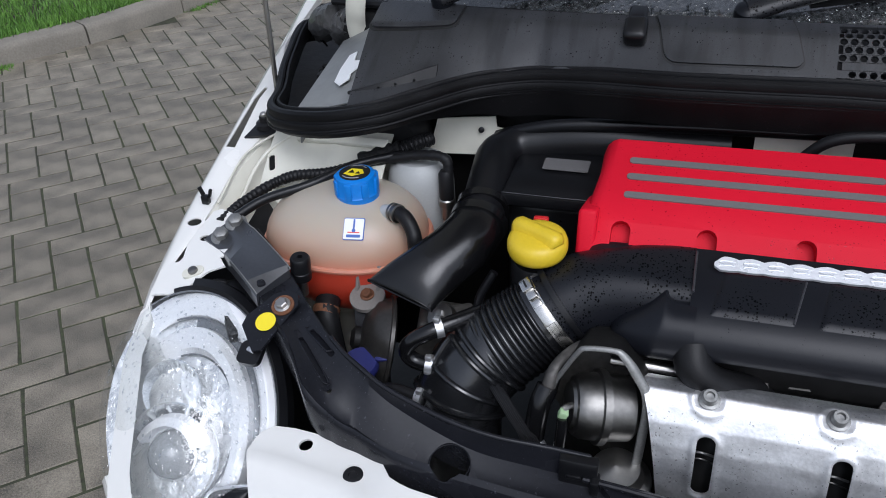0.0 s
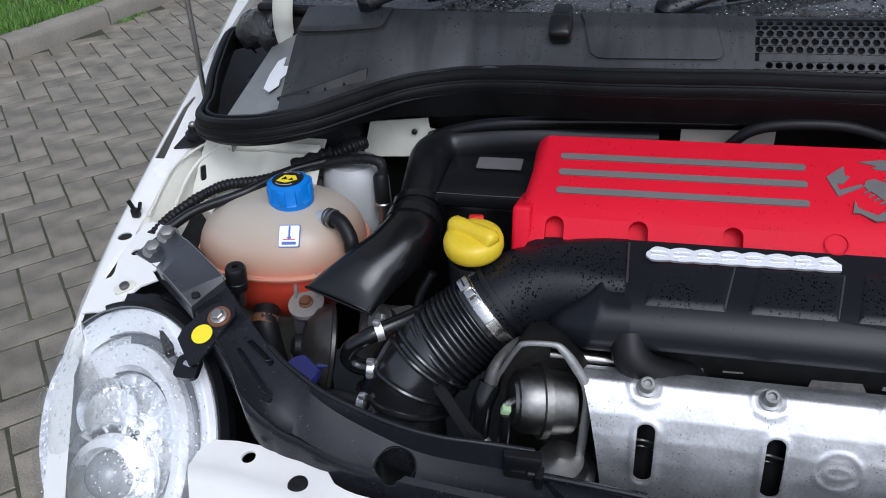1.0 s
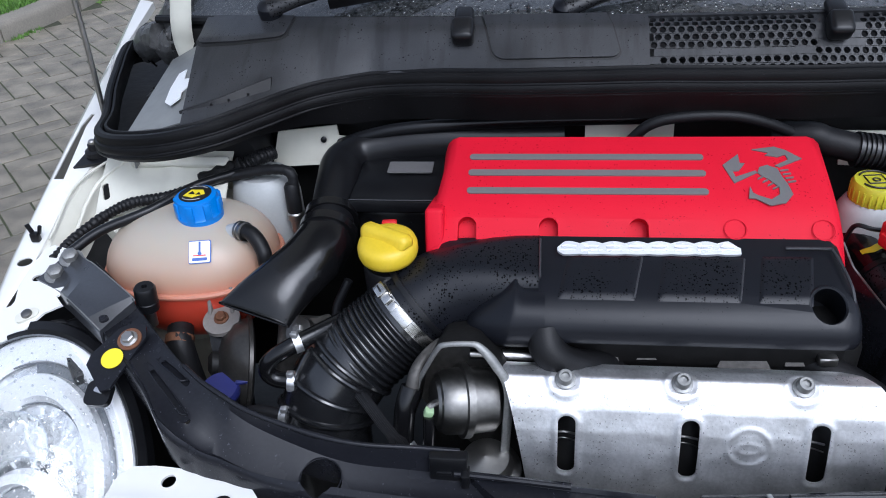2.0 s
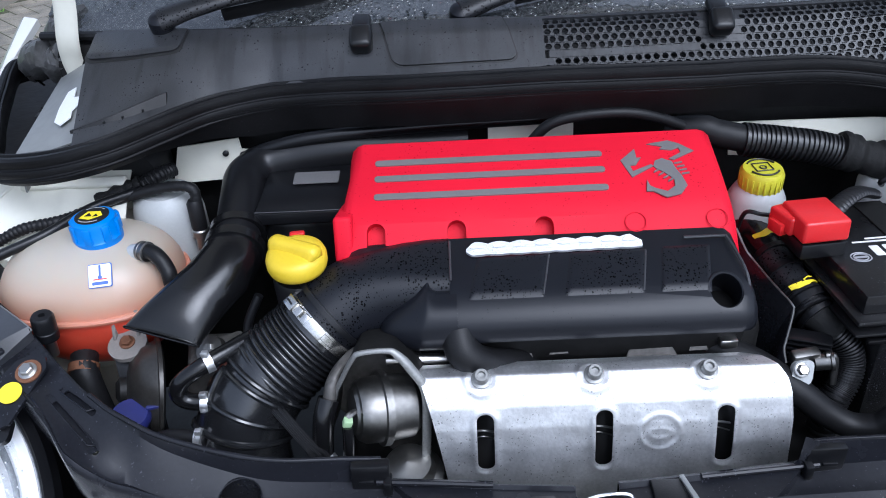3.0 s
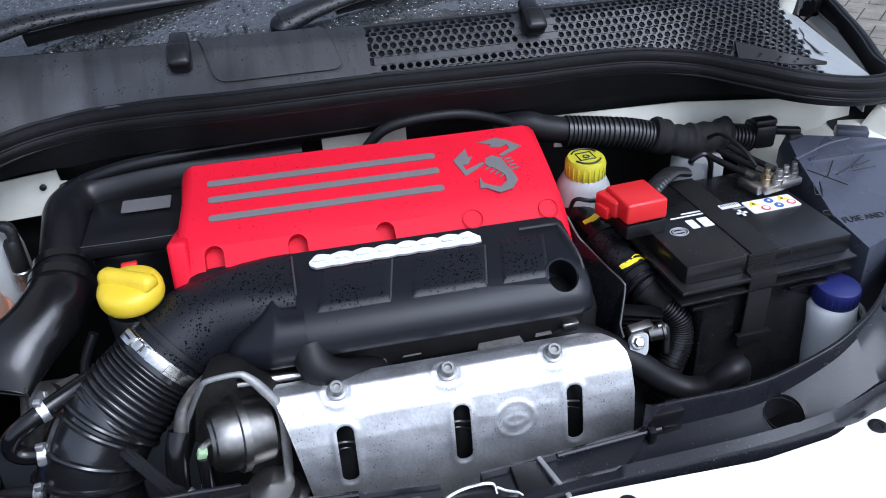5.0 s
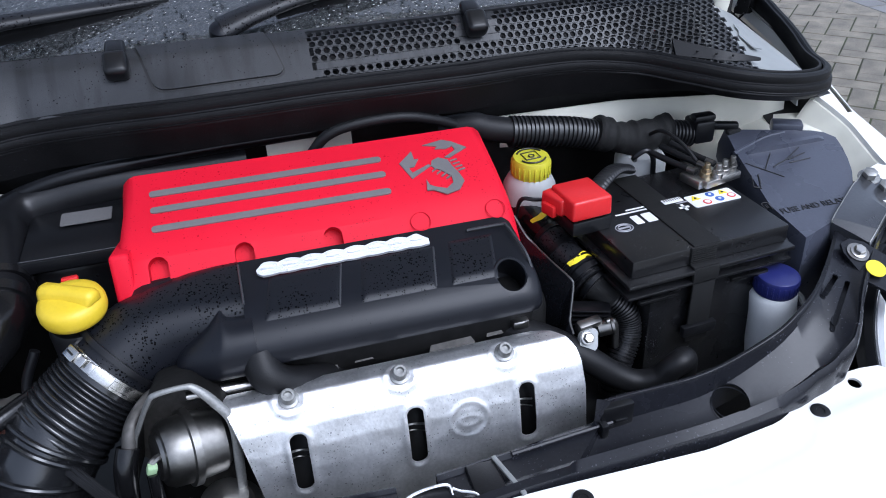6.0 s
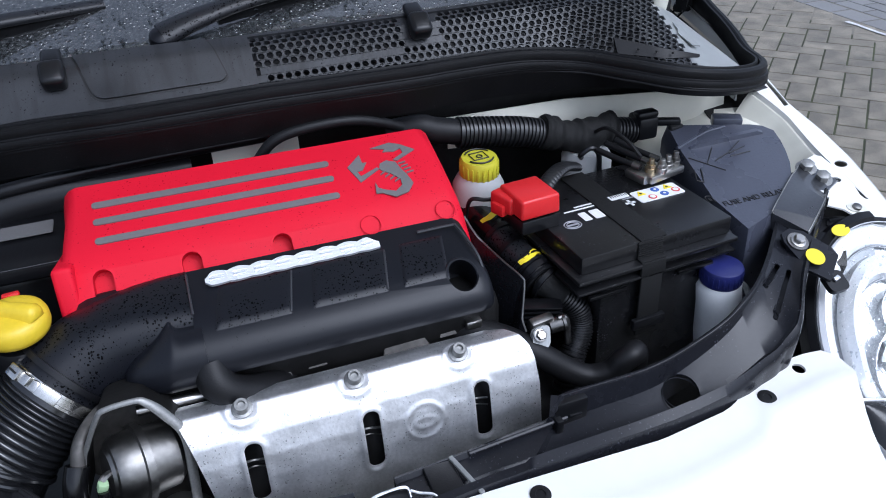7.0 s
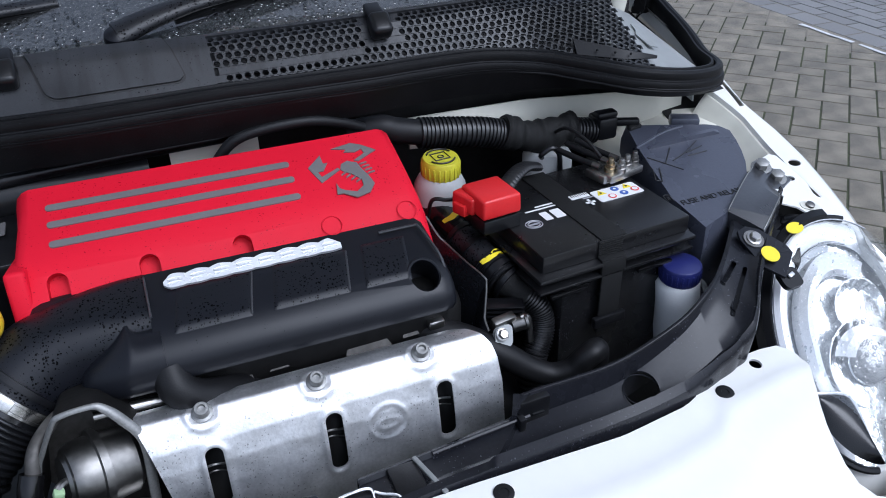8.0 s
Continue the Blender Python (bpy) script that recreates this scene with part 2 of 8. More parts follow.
M = dict(
    red=surface("red_plastic", (0.62, 0.006, 0.024), 0.56, spec=0.18, var=0.06, grain=1400, bump=0.10, wear=0.06, speck=(300, 0.26, 0.50, 0.15, 0.2)),
    plenum=surface("black_moulded_plastic", (0.0080, 0.0088, 0.0120), 0.34, var=0.2, grain=1600, bump=0.06, wear=0.05, spec=0.27, speck=(300, 0.16, 0.3, 0.5, 0.05)),
    plenum_wet=surface("rain_flecked_plastic", (0.0080, 0.0088, 0.0120), 0.34, var=0.2, grain=1600, bump=0.06, wear=0.05, spec=0.31, speck=(400, 0.52, 0.2, 0.5, 0.05)),
    satin=surface("grey_black_satin_plastic", (0.013, 0.0135, 0.016), 0.38, var=0.2, grain=1600, bump=0.06, wear=0.05, spec=0.45, speck=(380, 0.52, 0.15, 0.5, 0.05)),
    black=surface("black_plastic", (0.0068, 0.0070, 0.0082), 0.33, spec=0.36, var=0.25, grain=900, bump=0.06),
    gloss=surface("black_gloss_plastic", (0.0055, 0.0055, 0.0061), 0.20, spec=0.48, var=0.2, grain=300, bump=0.05, wear=0.06),
    seal=surface("black_seal_rubber", (0.0060, 0.0060, 0.0066), 0.46, spec=0.17, var=0.35, grain=500, stain=22, bump=0.10, wear=0.14, speck=(260, 0.20, 4.0, 0.3)),
    rubber=surface("black_rubber", (0.0085, 0.0085, 0.0093), 0.48, spec=0.27, var=0.25, grain=600, stain=30, bump=0.08),
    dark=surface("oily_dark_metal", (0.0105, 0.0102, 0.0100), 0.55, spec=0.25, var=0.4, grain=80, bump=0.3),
    cowl=surface("grey_black_cowl_plastic", (0.027, 0.028, 0.031), 0.40, var=0.35, grain=1100, stain=24, bump=0.10, wear=0.12, spec=0.55, streak=0.5, speck=(300, 0.26, 0.35, 0.1, 0.2)),
    paint=surface("white_car_paint", (0.82, 0.81, 0.77), 0.25, var=0.015, grain=60, bump=0.0, wear=0.05, coat=0.6),
    inner=surface("cream_white_body_primer", (0.67, 0.655, 0.565), 0.45, var=0.05, grain=60, stain=12, bump=0.03),
    panel=surface("black_painted_steel", (0.0120, 0.0126, 0.0160), 0.26, var=0.22, grain=260, stain=14, bump=0.04, wear=0.06, spec=0.28, speck=(240, 0.28, 3.0, 0.4)),
    wet_arm=surface("wet_black_steel", (0.026, 0.027, 0.031), 0.30, var=0.3, grain=260, stain=20, bump=0.05, wear=0.10, spec=0.9, coat=0.5),
    foil=surface("stamped_aluminium", (0.80, 0.80, 0.805), 0.48, metal=1.0, var=0.12, grain=300, stain=34, bump=0.10, wear=0.10, second=(0.84, 0.84, 0.85), speck=(340, 0.30, 0.5, 0.65)),
    steel=surface("zinc_steel", (0.45, 0.44, 0.42), 0.35, metal=1.0, var=0.15, grain=120, bump=0.1),
    can=surface("brushed_steel_can", (0.21, 0.205, 0.195), 0.38, metal=1.0, var=0.18, grain=160, stain=25, bump=0.1),
    rust=surface("rusty_steel", (0.16, 0.07, 0.035), 0.7, metal=0.4, var=0.35, grain=200, bump=0.3),
    yellow=surface("yellow_plastic", (0.68, 0.49, 0.018), 0.42, var=0.06, grain=300, bump=0.08),
    sticker=surface("yellow_sticker", (0.86, 0.70, 0.02), 0.35, var=0.02, bump=0.0),
    limecap=surface("lime_yellow_plastic", (0.52, 0.49, 0.025), 0.38, var=0.05, bump=0.05),
    blue=surface("blue_plastic", (0.012, 0.19, 0.62), 0.40, var=0.05, bump=0.06),
    navy=surface("navy_plastic", (0.020, 0.024, 0.125), 0.35, var=0.08, bump=0.05),
    bottle=surface("white_bottle_plastic", (0.80, 0.81, 0.81), 0.40, var=0.04, bump=0.04),
    lug=surface("translucent_lug_plastic", (0.20, 0.185, 0.17), 0.36, var=0.12, bump=0.03),
    milk=surface("milky_white_plastic", (0.38, 0.39, 0.385), 0.42, var=0.04, bump=0.04),
    orange=surface("red_orange_plastic", (0.62, 0.018, 0.020), 0.34, var=0.05, bump=0.05),
    grey=surface("satin_grey_print", (0.19, 0.185, 0.185), 0.42, metal=0.3, var=0.06, bump=0.05),
    badge=surface("silver_white_badge", (0.74, 0.75, 0.77), 0.28, metal=0.3, var=0.03, bump=0.0),
    badgegrey=surface("grey_badge_relief", (0.58, 0.60, 0.63), 0.3, metal=0.3, var=0.03, bump=0.0),
    white=surface("white_label", (0.80, 0.80, 0.79), 0.4, var=0.02, bump=0.0),
    label_blue=surface("blue_print", (0.05, 0.12, 0.42), 0.45, var=0.03, bump=0.0),
    label_red=surface("red_print", (0.65, 0.06, 0.05), 0.45, var=0.03, bump=0.0),
    label_grey=surface("grey_print", (0.33, 0.33, 0.35), 0.45, var=0.03, bump=0.0),
    ink=surface("black_print", (0.012, 0.012, 0.012), 0.5, var=0.05, bump=0.0),
    chrome=surface("lamp_chrome", (0.97, 0.97, 0.975), 0.34, metal=1.0, var=0.02, grain=150, bump=0.22, wear=0.10),
    bezel=surface("aluminised_lamp_bezel", (0.96, 0.96, 0.965), 0.32, metal=0.35, var=0.02, grain=120, bump=0.06, wear=0.05),
    lamp_back=surface("dull_lamp_reflector", (0.88, 0.89, 0.89), 0.26, metal=0.80, var=0.10, grain=110, stain=26, bump=0.75, wear=0.12),
    lamp_step_shade=surface("shaded_lamp_groove", (0.20, 0.21, 0.22), 0.30, metal=0.7, var=0.3, grain=300, bump=0.1),
    lamp_dome=surface("grey_projector_glass", (0.33, 0.34, 0.34), 0.16, spec=0.8, var=0.2, grain=160, bump=0.15),
    mirror=surface("lamp_mirror", (0.90, 0.91, 0.91), 0.26, metal=1.0, var=0.04, grain=60, bump=0.25, wear=0.04),
    lens=clear_pane("clear_lamp_lens", (0.97, 0.98, 0.98), 0.05, 1.75, drops=130, haze=0.05),
    glass=clear_pane("windscreen_glass", (0.30, 0.33, 0.33), 0.03, 1.95, drops=170, haze=0.09),
    battery=surface("battery_black_plastic", (0.0088, 0.0088, 0.0096), 0.28, spec=0.5, var=0.15, grain=600, bump=0.08, speck=(330, 0.24, 14.0, 0.1)),
    fuse=surface("fuse_box_plastic", (0.063, 0.068, 0.090), 0.30, spec=0.65, var=0.12, grain=300, bump=0.08, speck=(200, 0.16, 0.7, 0.1)),
    brass=surface("brass_terminal", (0.40, 0.33, 0.22), 0.4, metal=1.0, var=0.15, bump=0.1),
    cloth=surface("black_cloth_tape", (0.008, 0.008, 0.008), 0.7, spec=0.3, var=0.3, grain=900, bump=0.5),
    paver=surface("weathered_paver", (0.146, 0.126, 0.093), 0.50, spec=0.55, var=0.60, grain=300, stain=9, bump=0.8, wear=0.1,
                  second=(0.188, 0.165, 0.126), speck=(210, 0.30, 1.7, 0.8), alpha_random=0.12),
    sand=surface("mossy_joint_sand", (0.046, 0.043, 0.032), 0.95, var=0.45, grain=60, stain=2.5, bump=0.6, second=(0.052, 0.060, 0.028)),
    kerb=surface("concrete_kerb", (0.215, 0.195, 0.160), 0.9, var=0.2, grain=120, stain=6, bump=0.5, speck=(160, 0.25, 0.6, 0.9)),
    soil=surface("dark_soil", (0.05, 0.045, 0.03), 0.95, var=0.3, grain=60, stain=3, bump=0.5),
    blade=surface("grass_blade", (0.085, 0.20, 0.028), 0.6, var=0.25, grain=20, stain=3, bump=0.0, second=(0.13, 0.26, 0.04)),
    line=surface("worn_white_paint", (0.62, 0.62, 0.62), 0.7, var=0.2, grain=90, stain=10, bump=0.3),
    wet=surface("wet_asphalt_blocks", (0.20, 0.195, 0.19), 0.5, var=0.12, grain=220, stain=4, bump=0.4),
    coolant=surface("tank", (0.5, 0.4, 0.35), 0.35, var=0.04, bump=0.03),
    wetrubber=surface("wet_gloss_rubber", (0.0100, 0.0104, 0.0116), 0.20, spec=0.9, var=0.2, grain=300, bump=0.04, wear=0.06),
    conduit=surface("dusty_black_conduit", (0.012, 0.012, 0.013), 0.34, spec=0.5, var=0.3, grain=500, bump=0.06),
    clamp_steel=surface("bright_clamp_steel", (0.66, 0.65, 0.62), 0.26, metal=1.0, var=0.10, grain=300, bump=0.05),
    horn=surface("dark_lacquered_steel", (0.055, 0.052, 0.048), 0.30, metal=0.6, var=0.3, grain=200, bump=0.06),
    cast=surface("dull_cast_alloy", (0.10, 0.095, 0.088), 0.55, metal=0.5, var=0.35, grain=140, stain=30, bump=0.4),
    zinc=surface("dull_zinc", (0.30, 0.30, 0.29), 0.5, metal=0.8, var=0.2, grain=400, bump=0.1),
    limescale=surface("pale_dried_marks", (0.13, 0.13, 0.125), 0.6, var=0.4, grain=300, bump=0.0),
    edge=surface("worn_grey_edge", (0.040, 0.041, 0.045), 0.38, var=0.3, bump=0.0),
    crumple=surface("dusty_grey_rubber", (0.09, 0.09, 0.09), 0.32, var=0.4, grain=120, stain=30, bump=0.3),
    grey_primer=surface("pale_grey_primer", (0.27, 0.28, 0.275), 0.45, var=0.08, grain=60, stain=12, bump=0.03),
    shade_and_strip_grey=surface("dusty_grey_steel", (0.20, 0.205, 0.20), 0.45, var=0.15, grain=60, stain=12, bump=0.03),
    limegreen=surface("pale_green_plastic", (0.35, 0.50, 0.28), 0.5, var=0.1),
    lens_drop=clear_pane("lens_water", (0.93, 0.94, 0.95), 0.05, 1.8),
    drop=clear_pane("water", (0.55, 0.57, 0.58), 0.08, 1.7),
)


def tank_material():
    """Milky shell with the pink coolant that shows through its lower half."""
    m = M["coolant"]
    nt, n = m.node_tree, m.node_tree.nodes
    b = n["Principled BSDF"]
    g = n.new("ShaderNodeNewGeometry")
    s = n.new("ShaderNodeSeparateXYZ")
    nt.links.new(g.outputs["Position"], s.inputs[0])
    mr = n.new("ShaderNodeMapRange")
    mr.inputs["From Min"].default_value, mr.inputs["From Max"].default_value = 0.62, 0.80
    nt.links.new(s.outputs["Z"], mr.inputs["Value"])
    r = n.new("ShaderNodeValToRGB")
    e = r.color_ramp.elements
    e[0].position, e[0].color = 0.0, (0.50, 0.045, 0.020, 1)
    e[1].position, e[1].color = 1.0, (0.43, 0.42, 0.37, 1)
    for p, c in ((0.46, (0.55, 0.060, 0.030, 1)), (0.495, (0.58, 0.22, 0.14, 1)), (0.60, (0.49, 0.31, 0.22, 1)), (0.78, (0.43, 0.37, 0.30, 1))):
        k = e.new(p)
        k.color = c
    nt.links.new(mr.outputs["Result"], r.inputs["Fac"])
    nt.links.new(r.outputs["Color"], b.inputs["Base Color"])
    b.inputs["Subsurface Weight"].default_value = 0.25
    b.inputs["Subsurface Radius"].default_value = (0.02, 0.01, 0.006)


tank_material()
island_random(M["wet"], 0.12)

# ---- building helpers ----
ORIGIN = {}


def thing(name, at, label, category, group="", kind=""):
    ob = new(name)
    ob.empty_display_size = 0.02
    ob.location = at
    ORIGIN[ob] = Vector(at)
    return tagged(ob, label, category, group, kind)


def part(name, bm, material, parent, label="", angle=38.0):
    """One bmesh in world metres becomes ONE mesh object under a thing or a part."""
    me = bpy.data.meshes.new(name)
    o = ORIGIN[parent]
    bmesh.ops.translate(bm, verts=bm.verts, vec=-o)
    bmesh.ops.recalc_face_normals(bm, faces=bm.faces)
    for f in bm.faces:
        f.smooth = True
    bm.to_mesh(me)
    bm.free()
    me.set_sharp_from_angle(angle=radians(angle))
    me.materials.append(M[material] if isinstance(material, str) else material)
    ob = new(name, me)
    ob.parent = parent
    ORIGIN[ob] = o
    return tagged(ob, label)


def join(*bms):
    out = bms[0]
    for b in bms[1:]:
        me = bpy.data.meshes.new("t")
        b.to_mesh(me)
        b.free()
        out.from_mesh(me)
        bpy.data.meshes.remove(me)
    return out


def bevelled(bm, r, seg=2):
    if r:
        edges = [e for e in bm.edges if len(e.link_faces) == 2 and e.calc_face_angle(0) > 0.5]
        bmesh.ops.bevel(bm, geom=edges, offset=r, segments=seg, affect='EDGES', profile=0.5, clamp_overlap=True)
    return bm


def turned(rx=0, ry=0, rz=0):
    return Euler([radians(a) for a in (rx, ry, rz)]).to_matrix()


def box(c, s, r=0.0, rot=None, seg=2, taper=1.0):
    bm = bmesh.new()
    bmesh.ops.create_cube(bm, size=1.0)
    for v in bm.verts:
        k = taper if v.co.z > 0 else 1.0
        v.co = Vector((v.co.x * s[0] * k, v.co.y * s[1] * k, v.co.z * s[2]))
    bevelled(bm, r, seg)
    rot = rot or Matrix.Identity(3)
    for v in bm.verts:
        v.co = rot @ v.co + Vector(c)
    return bm


def frame_of(axis):
    return Vector(axis).normalized().to_track_quat('Z', 'Y').to_matrix()


def lathe(profile, base, axis=(0, 0, 1), n=32, cap=True):
    """profile: (radius, height) along the axis from base."""
    bm = bmesh.new()
    q, base = frame_of(axis), Vector(base)
    rings = []
    for r, h in profile:
        rings.append([bm.verts.new(base + q @ Vector((r * math.cos(2 * math.pi * i / n), r * math.sin(2 * math.pi * i / n), h))) for i in range(n)])
    for a, b in zip(rings, rings[1:]):
        for i in range(n):
            bm.faces.new((a[i], a[(i + 1) % n], b[(i + 1) % n], b[i]))
    if cap:
        bm.faces.new(rings[0][::-1])
        bm.faces.new(rings[-1])
    return bm


def spline(pts, per=8):
    p = [Vector(q) for q in pts]
    if len(p) == 2:
        return [p[0].lerp(p[1], i / per) for i in range(per + 1)]
    p = [2 * p[0] - p[1]] + p + [2 * p[-1] - p[-2]]
    out = []
    for i in range(1, len(p) - 2):
        for k in range(per):
            t = k / per
            a, b, c, d = p[i - 1:i + 3]
            out.append(0.5 * (2 * b + (c - a) * t + (2 * a - 5 * b + 4 * c - d) * t * t + (3 * b - a - 3 * c + d) * t ** 3))
    return out + [p[-2]]


def tube(pts, r, n=14, per=8, rfun=None, flat=1.0, cap=True, up=None):
    """A pipe along a smooth curve; rfun(s) scales the radius along its 0..1 length; flat squeezes its section."""
    c = spline(pts, per)
    bm = bmesh.new()
    rings = []
    tan0 = (c[1] - c[0]).normalized()
    nrm = Vector(up) if up else tan0.orthogonal()
    for i, p in enumerate(c):
        t = (c[min(i + 1, len(c) - 1)] - c[max(i - 1, 0)]).normalized()
        nrm = (nrm - t * nrm.dot(t)).normalized()
        bi = t.cross(nrm)
        s = i / (len(c) - 1)
        rr = r * (rfun(s) if rfun else 1.0)
        rings.append([bm.verts.new(p + nrm * (rr * flat * math.cos(2 * math.pi * k / n)) + bi * (rr * math.sin(2 * math.pi * k / n))) for k in range(n)])
    for a, b in zip(rings, rings[1:]):
        for k in range(n):
            bm.faces.new((a[k], a[(k + 1) % n], b[(k + 1) % n], b[k]))
    if cap:
        bm.faces.new(rings[0][::-1])
        bm.faces.new(rings[-1])
    return bm


def ribs(count, depth=0.10):
    return lambda s: 1.0 + depth * (1 if (s * count) % 1.0 < 0.5 else -1)


def loft(sections, cap=True, closed=True):
    bm = bmesh.new()
    rows = [[bm.verts.new(p) for p in s] for s in sections]
    n = len(rows[0])
    for a, b in zip(rows, rows[1:]):
        for i in range(n if closed else n - 1):
            bm.faces.new((a[i], a[(i + 1) % n], b[(i + 1) % n], b[i]))
    if cap and closed:
        bm.faces.new(rows[0][::-1])
        bm.faces.new(rows[-1])
    return bm


def solid(bm, thick):
    """Give an open sheet thickness along its normals."""
    bmesh.ops.recalc_face_normals(bm, faces=bm.faces)
    bmesh.ops.solidify(bm, geom=bm.faces[:], thickness=thick)
    return bm


def sheet(fn, nu, nv, thick=0.0):
    bm = bmesh.new()
    g = [[bm.verts.new(fn(i / nu, j / nv)) for j in range(nv + 1)] for i in range(nu + 1)]
    for i in range(nu):
        for j in range(nv):
            bm.faces.new((g[i][j], g[i + 1][j], g[i + 1][j + 1], g[i][j + 1]))
    return solid(bm, thick) if thick else bm


def prism(outline, o, ux, uy, thick, r=0.0):
    """A flat plate: outline in (u, v) metres on axes ux, uy from o, thick along their normal."""
    bm = bmesh.new()
    o, ux, uy = Vector(o), Vector(ux).normalized(), Vector(uy).normalized()
    nz = ux.cross(uy)
    low = [bm.verts.new(o + ux * u + uy * v) for u, v in outline]
    top = [bm.verts.new(o + ux * u + uy * v + nz * thick) for u, v in outline]
    bm.faces.new(low[::-1])
    bm.faces.new(top)
    for i in range(len(low)):
        j = (i + 1) % len(low)
        bm.faces.new((low[i], low[j], top[j], top[i]))
    return bevelled(bm, r)


def rounded(w, h, r, n=5):
    out = []
    for cx, cy, a0 in ((w / 2 - r, h / 2 - r, 0), (-w / 2 + r, h / 2 - r, 90), (-w / 2 + r, -h / 2 + r, 180), (w / 2 - r, -h / 2 + r, 270)):
        for i in range(n + 1):
            a = radians(a0 + 90 * i / n)
            out.append((cx + r * math.cos(a), cy + r * math.sin(a)))
    return out


def disc(o, nrm, r, thick, n=24, ell=1.0):
    q = frame_of(nrm)
    return prism([(r * math.cos(2 * math.pi * i / n), r * ell * math.sin(2 * math.pi * i / n)) for i in range(n)], o, q @ Vector((1, 0, 0)), q @ Vector((0, 1, 0)), thick)


def hexbolt(o, axis, r=0.008, h=0.006, washer=1.7):
    o, a = Vector(o), Vector(axis).normalized()
    b = lathe([(r * washer, 0), (r * washer, 0.0015), (r * 1.15, 0.002)], o, a, 20)
    return join(b, lathe([(r, 0.0015), (r, h), (r * 0.8, h + 0.001)], o, a, 6))


def lerp_table(x, xs, ys):
    return float(np.interp(x, xs, ys))


def cut(ob, *cutters, angle=38.0):
    """Take the cutters' bodies (bmeshes in world metres) out of a part, for real openings."""
    tool = join(*cutters)
    bmesh.ops.translate(tool, verts=tool.verts, vec=-ORIGIN[ob])
    bmesh.ops.recalc_face_normals(tool, faces=tool.faces)
    tm = bpy.data.meshes.new("cutter")
    tool.to_mesh(tm)
    tool.free()
    t_ob = bpy.data.objects.new("cutter", tm)
    scene.collection.objects.link(t_ob)
    t_ob.parent = ob.parent
    md = ob.modifiers.new("opening", 'BOOLEAN')
    md.operation, md.solver, md.object = 'DIFFERENCE', 'EXACT', t_ob
    dg = bpy.context.evaluated_depsgraph_get()
    me = bpy.data.meshes.new_from_object(ob.evaluated_get(dg))
    ob.modifiers.clear()
    old, ob.data = ob.data, me
    me.name = ob.name
    bpy.data.objects.remove(t_ob)
    bpy.data.meshes.remove(tm)
    bpy.data.meshes.remove(old)
    me.set_sharp_from_angle(angle=radians(angle))
    return ob

# ---- the car's body round the engine bay ----
SEAL_X = (0, .15, .25, .33, .40, .45, .50, .56, .62, .66, .69, .73, .755, .78)
SEAL_Y = (.860, .863, .880, .890, .874, .834, .795, .783, .800, .835, .890, 1.0, 1.10, 1.20)


def crown(x):
    return 0.90 - 0.13 * x * x


def seal_y(x):
    return lerp_table(abs(x), SEAL_X, SEAL_Y)


body = thing("car_body", (0, 0.9, 0.2), "white painted car body shell round the open engine bay", "car body", kind="structure")

EDGE_Y = (.30, .36, .411, .524, .629, .733, .84, .93, 1.10, 1.35)
EDGE_X = (.585, .632, .665, .709, .737, .748, .7475, .750, .7800, .8370)
EDGE_Z = (.50, .56, .605, .668, .702, .738, .782, .815, .842, .872)
IN_Y = (.60, .65, .6588, .678, .699, .7125, .734, .7587, .8137, .845, .870, .93, 1.10, 1.35)
IN_X = (.716, .716, .7140, .7110, .7078, .7045, .7045, .7060, .7050, .696, .690, .707, .766, .803)
IN_Z = (.696, .7130, .716, .7235, .7310, .736, .7425, .749, .7715, .784, .792, .812, .838, .868)
LEDGE_SHIFT = -0.0065


def edge(y, s=-1):
    narrow = lerp_table(y, (.55, .62, .68, .73, .78, .837, .91, 1.35), (-.001, -.0065, -.0055, -.0078, -.0154, -.0308, -.0295, -.0545)) if s > 0 else 0.0
    return lerp_table(y, EDGE_Y, EDGE_X) + narrow, lerp_table(y, EDGE_Y, EDGE_Z)


def inner_edge(y, s=0):
    if y < 0.60:
        x, z = edge(y, s)
        return x - 0.006 - 0.012 * max(0, (y - .55) / .05), z - 0.003
    return min(lerp_table(y, IN_Y, IN_X) + s * LEDGE_SHIFT, edge(y, s)[0] - 0.009), lerp_table(y, IN_Y, IN_Z)


def ledge_z(x, y):
    return 0.723 + 0.346 * (y - 0.69) - 0.19 * (abs(x) - 0.74)


def fender(s):
    rows = []
    for i in range(71):
        y = 0.30 + 1.05 * i / 70
        xo, zo = edge(y, s)
        xi, zi = inner_edge(y, s)
        sec = [(xi, zi - (0.012 if y > 0.735 or y < 0.60 else 0.002)), (xi + 0.002, zi - 0.001), ((xi * 2 + xo) / 3, (zi * 2 + zo) / 3), ((xi + 2 * xo) / 3, (zi + 2 * zo) / 3), (xo - 0.004, zo), (xo + 0.004, zo - 0.006)]
        for d, h in ((0.014, 0.03), (0.030, 0.08), (0.042, 0.15), (0.046, 0.24), (0.040, 0.34), (0.025, 0.42)):
            sec.append((xo + d, zo - h))
        rows.append([Vector((s * x, y, z)) for x, z in sec])
    return solid(loft(rows, cap=False, closed=False), -0.002 * s)


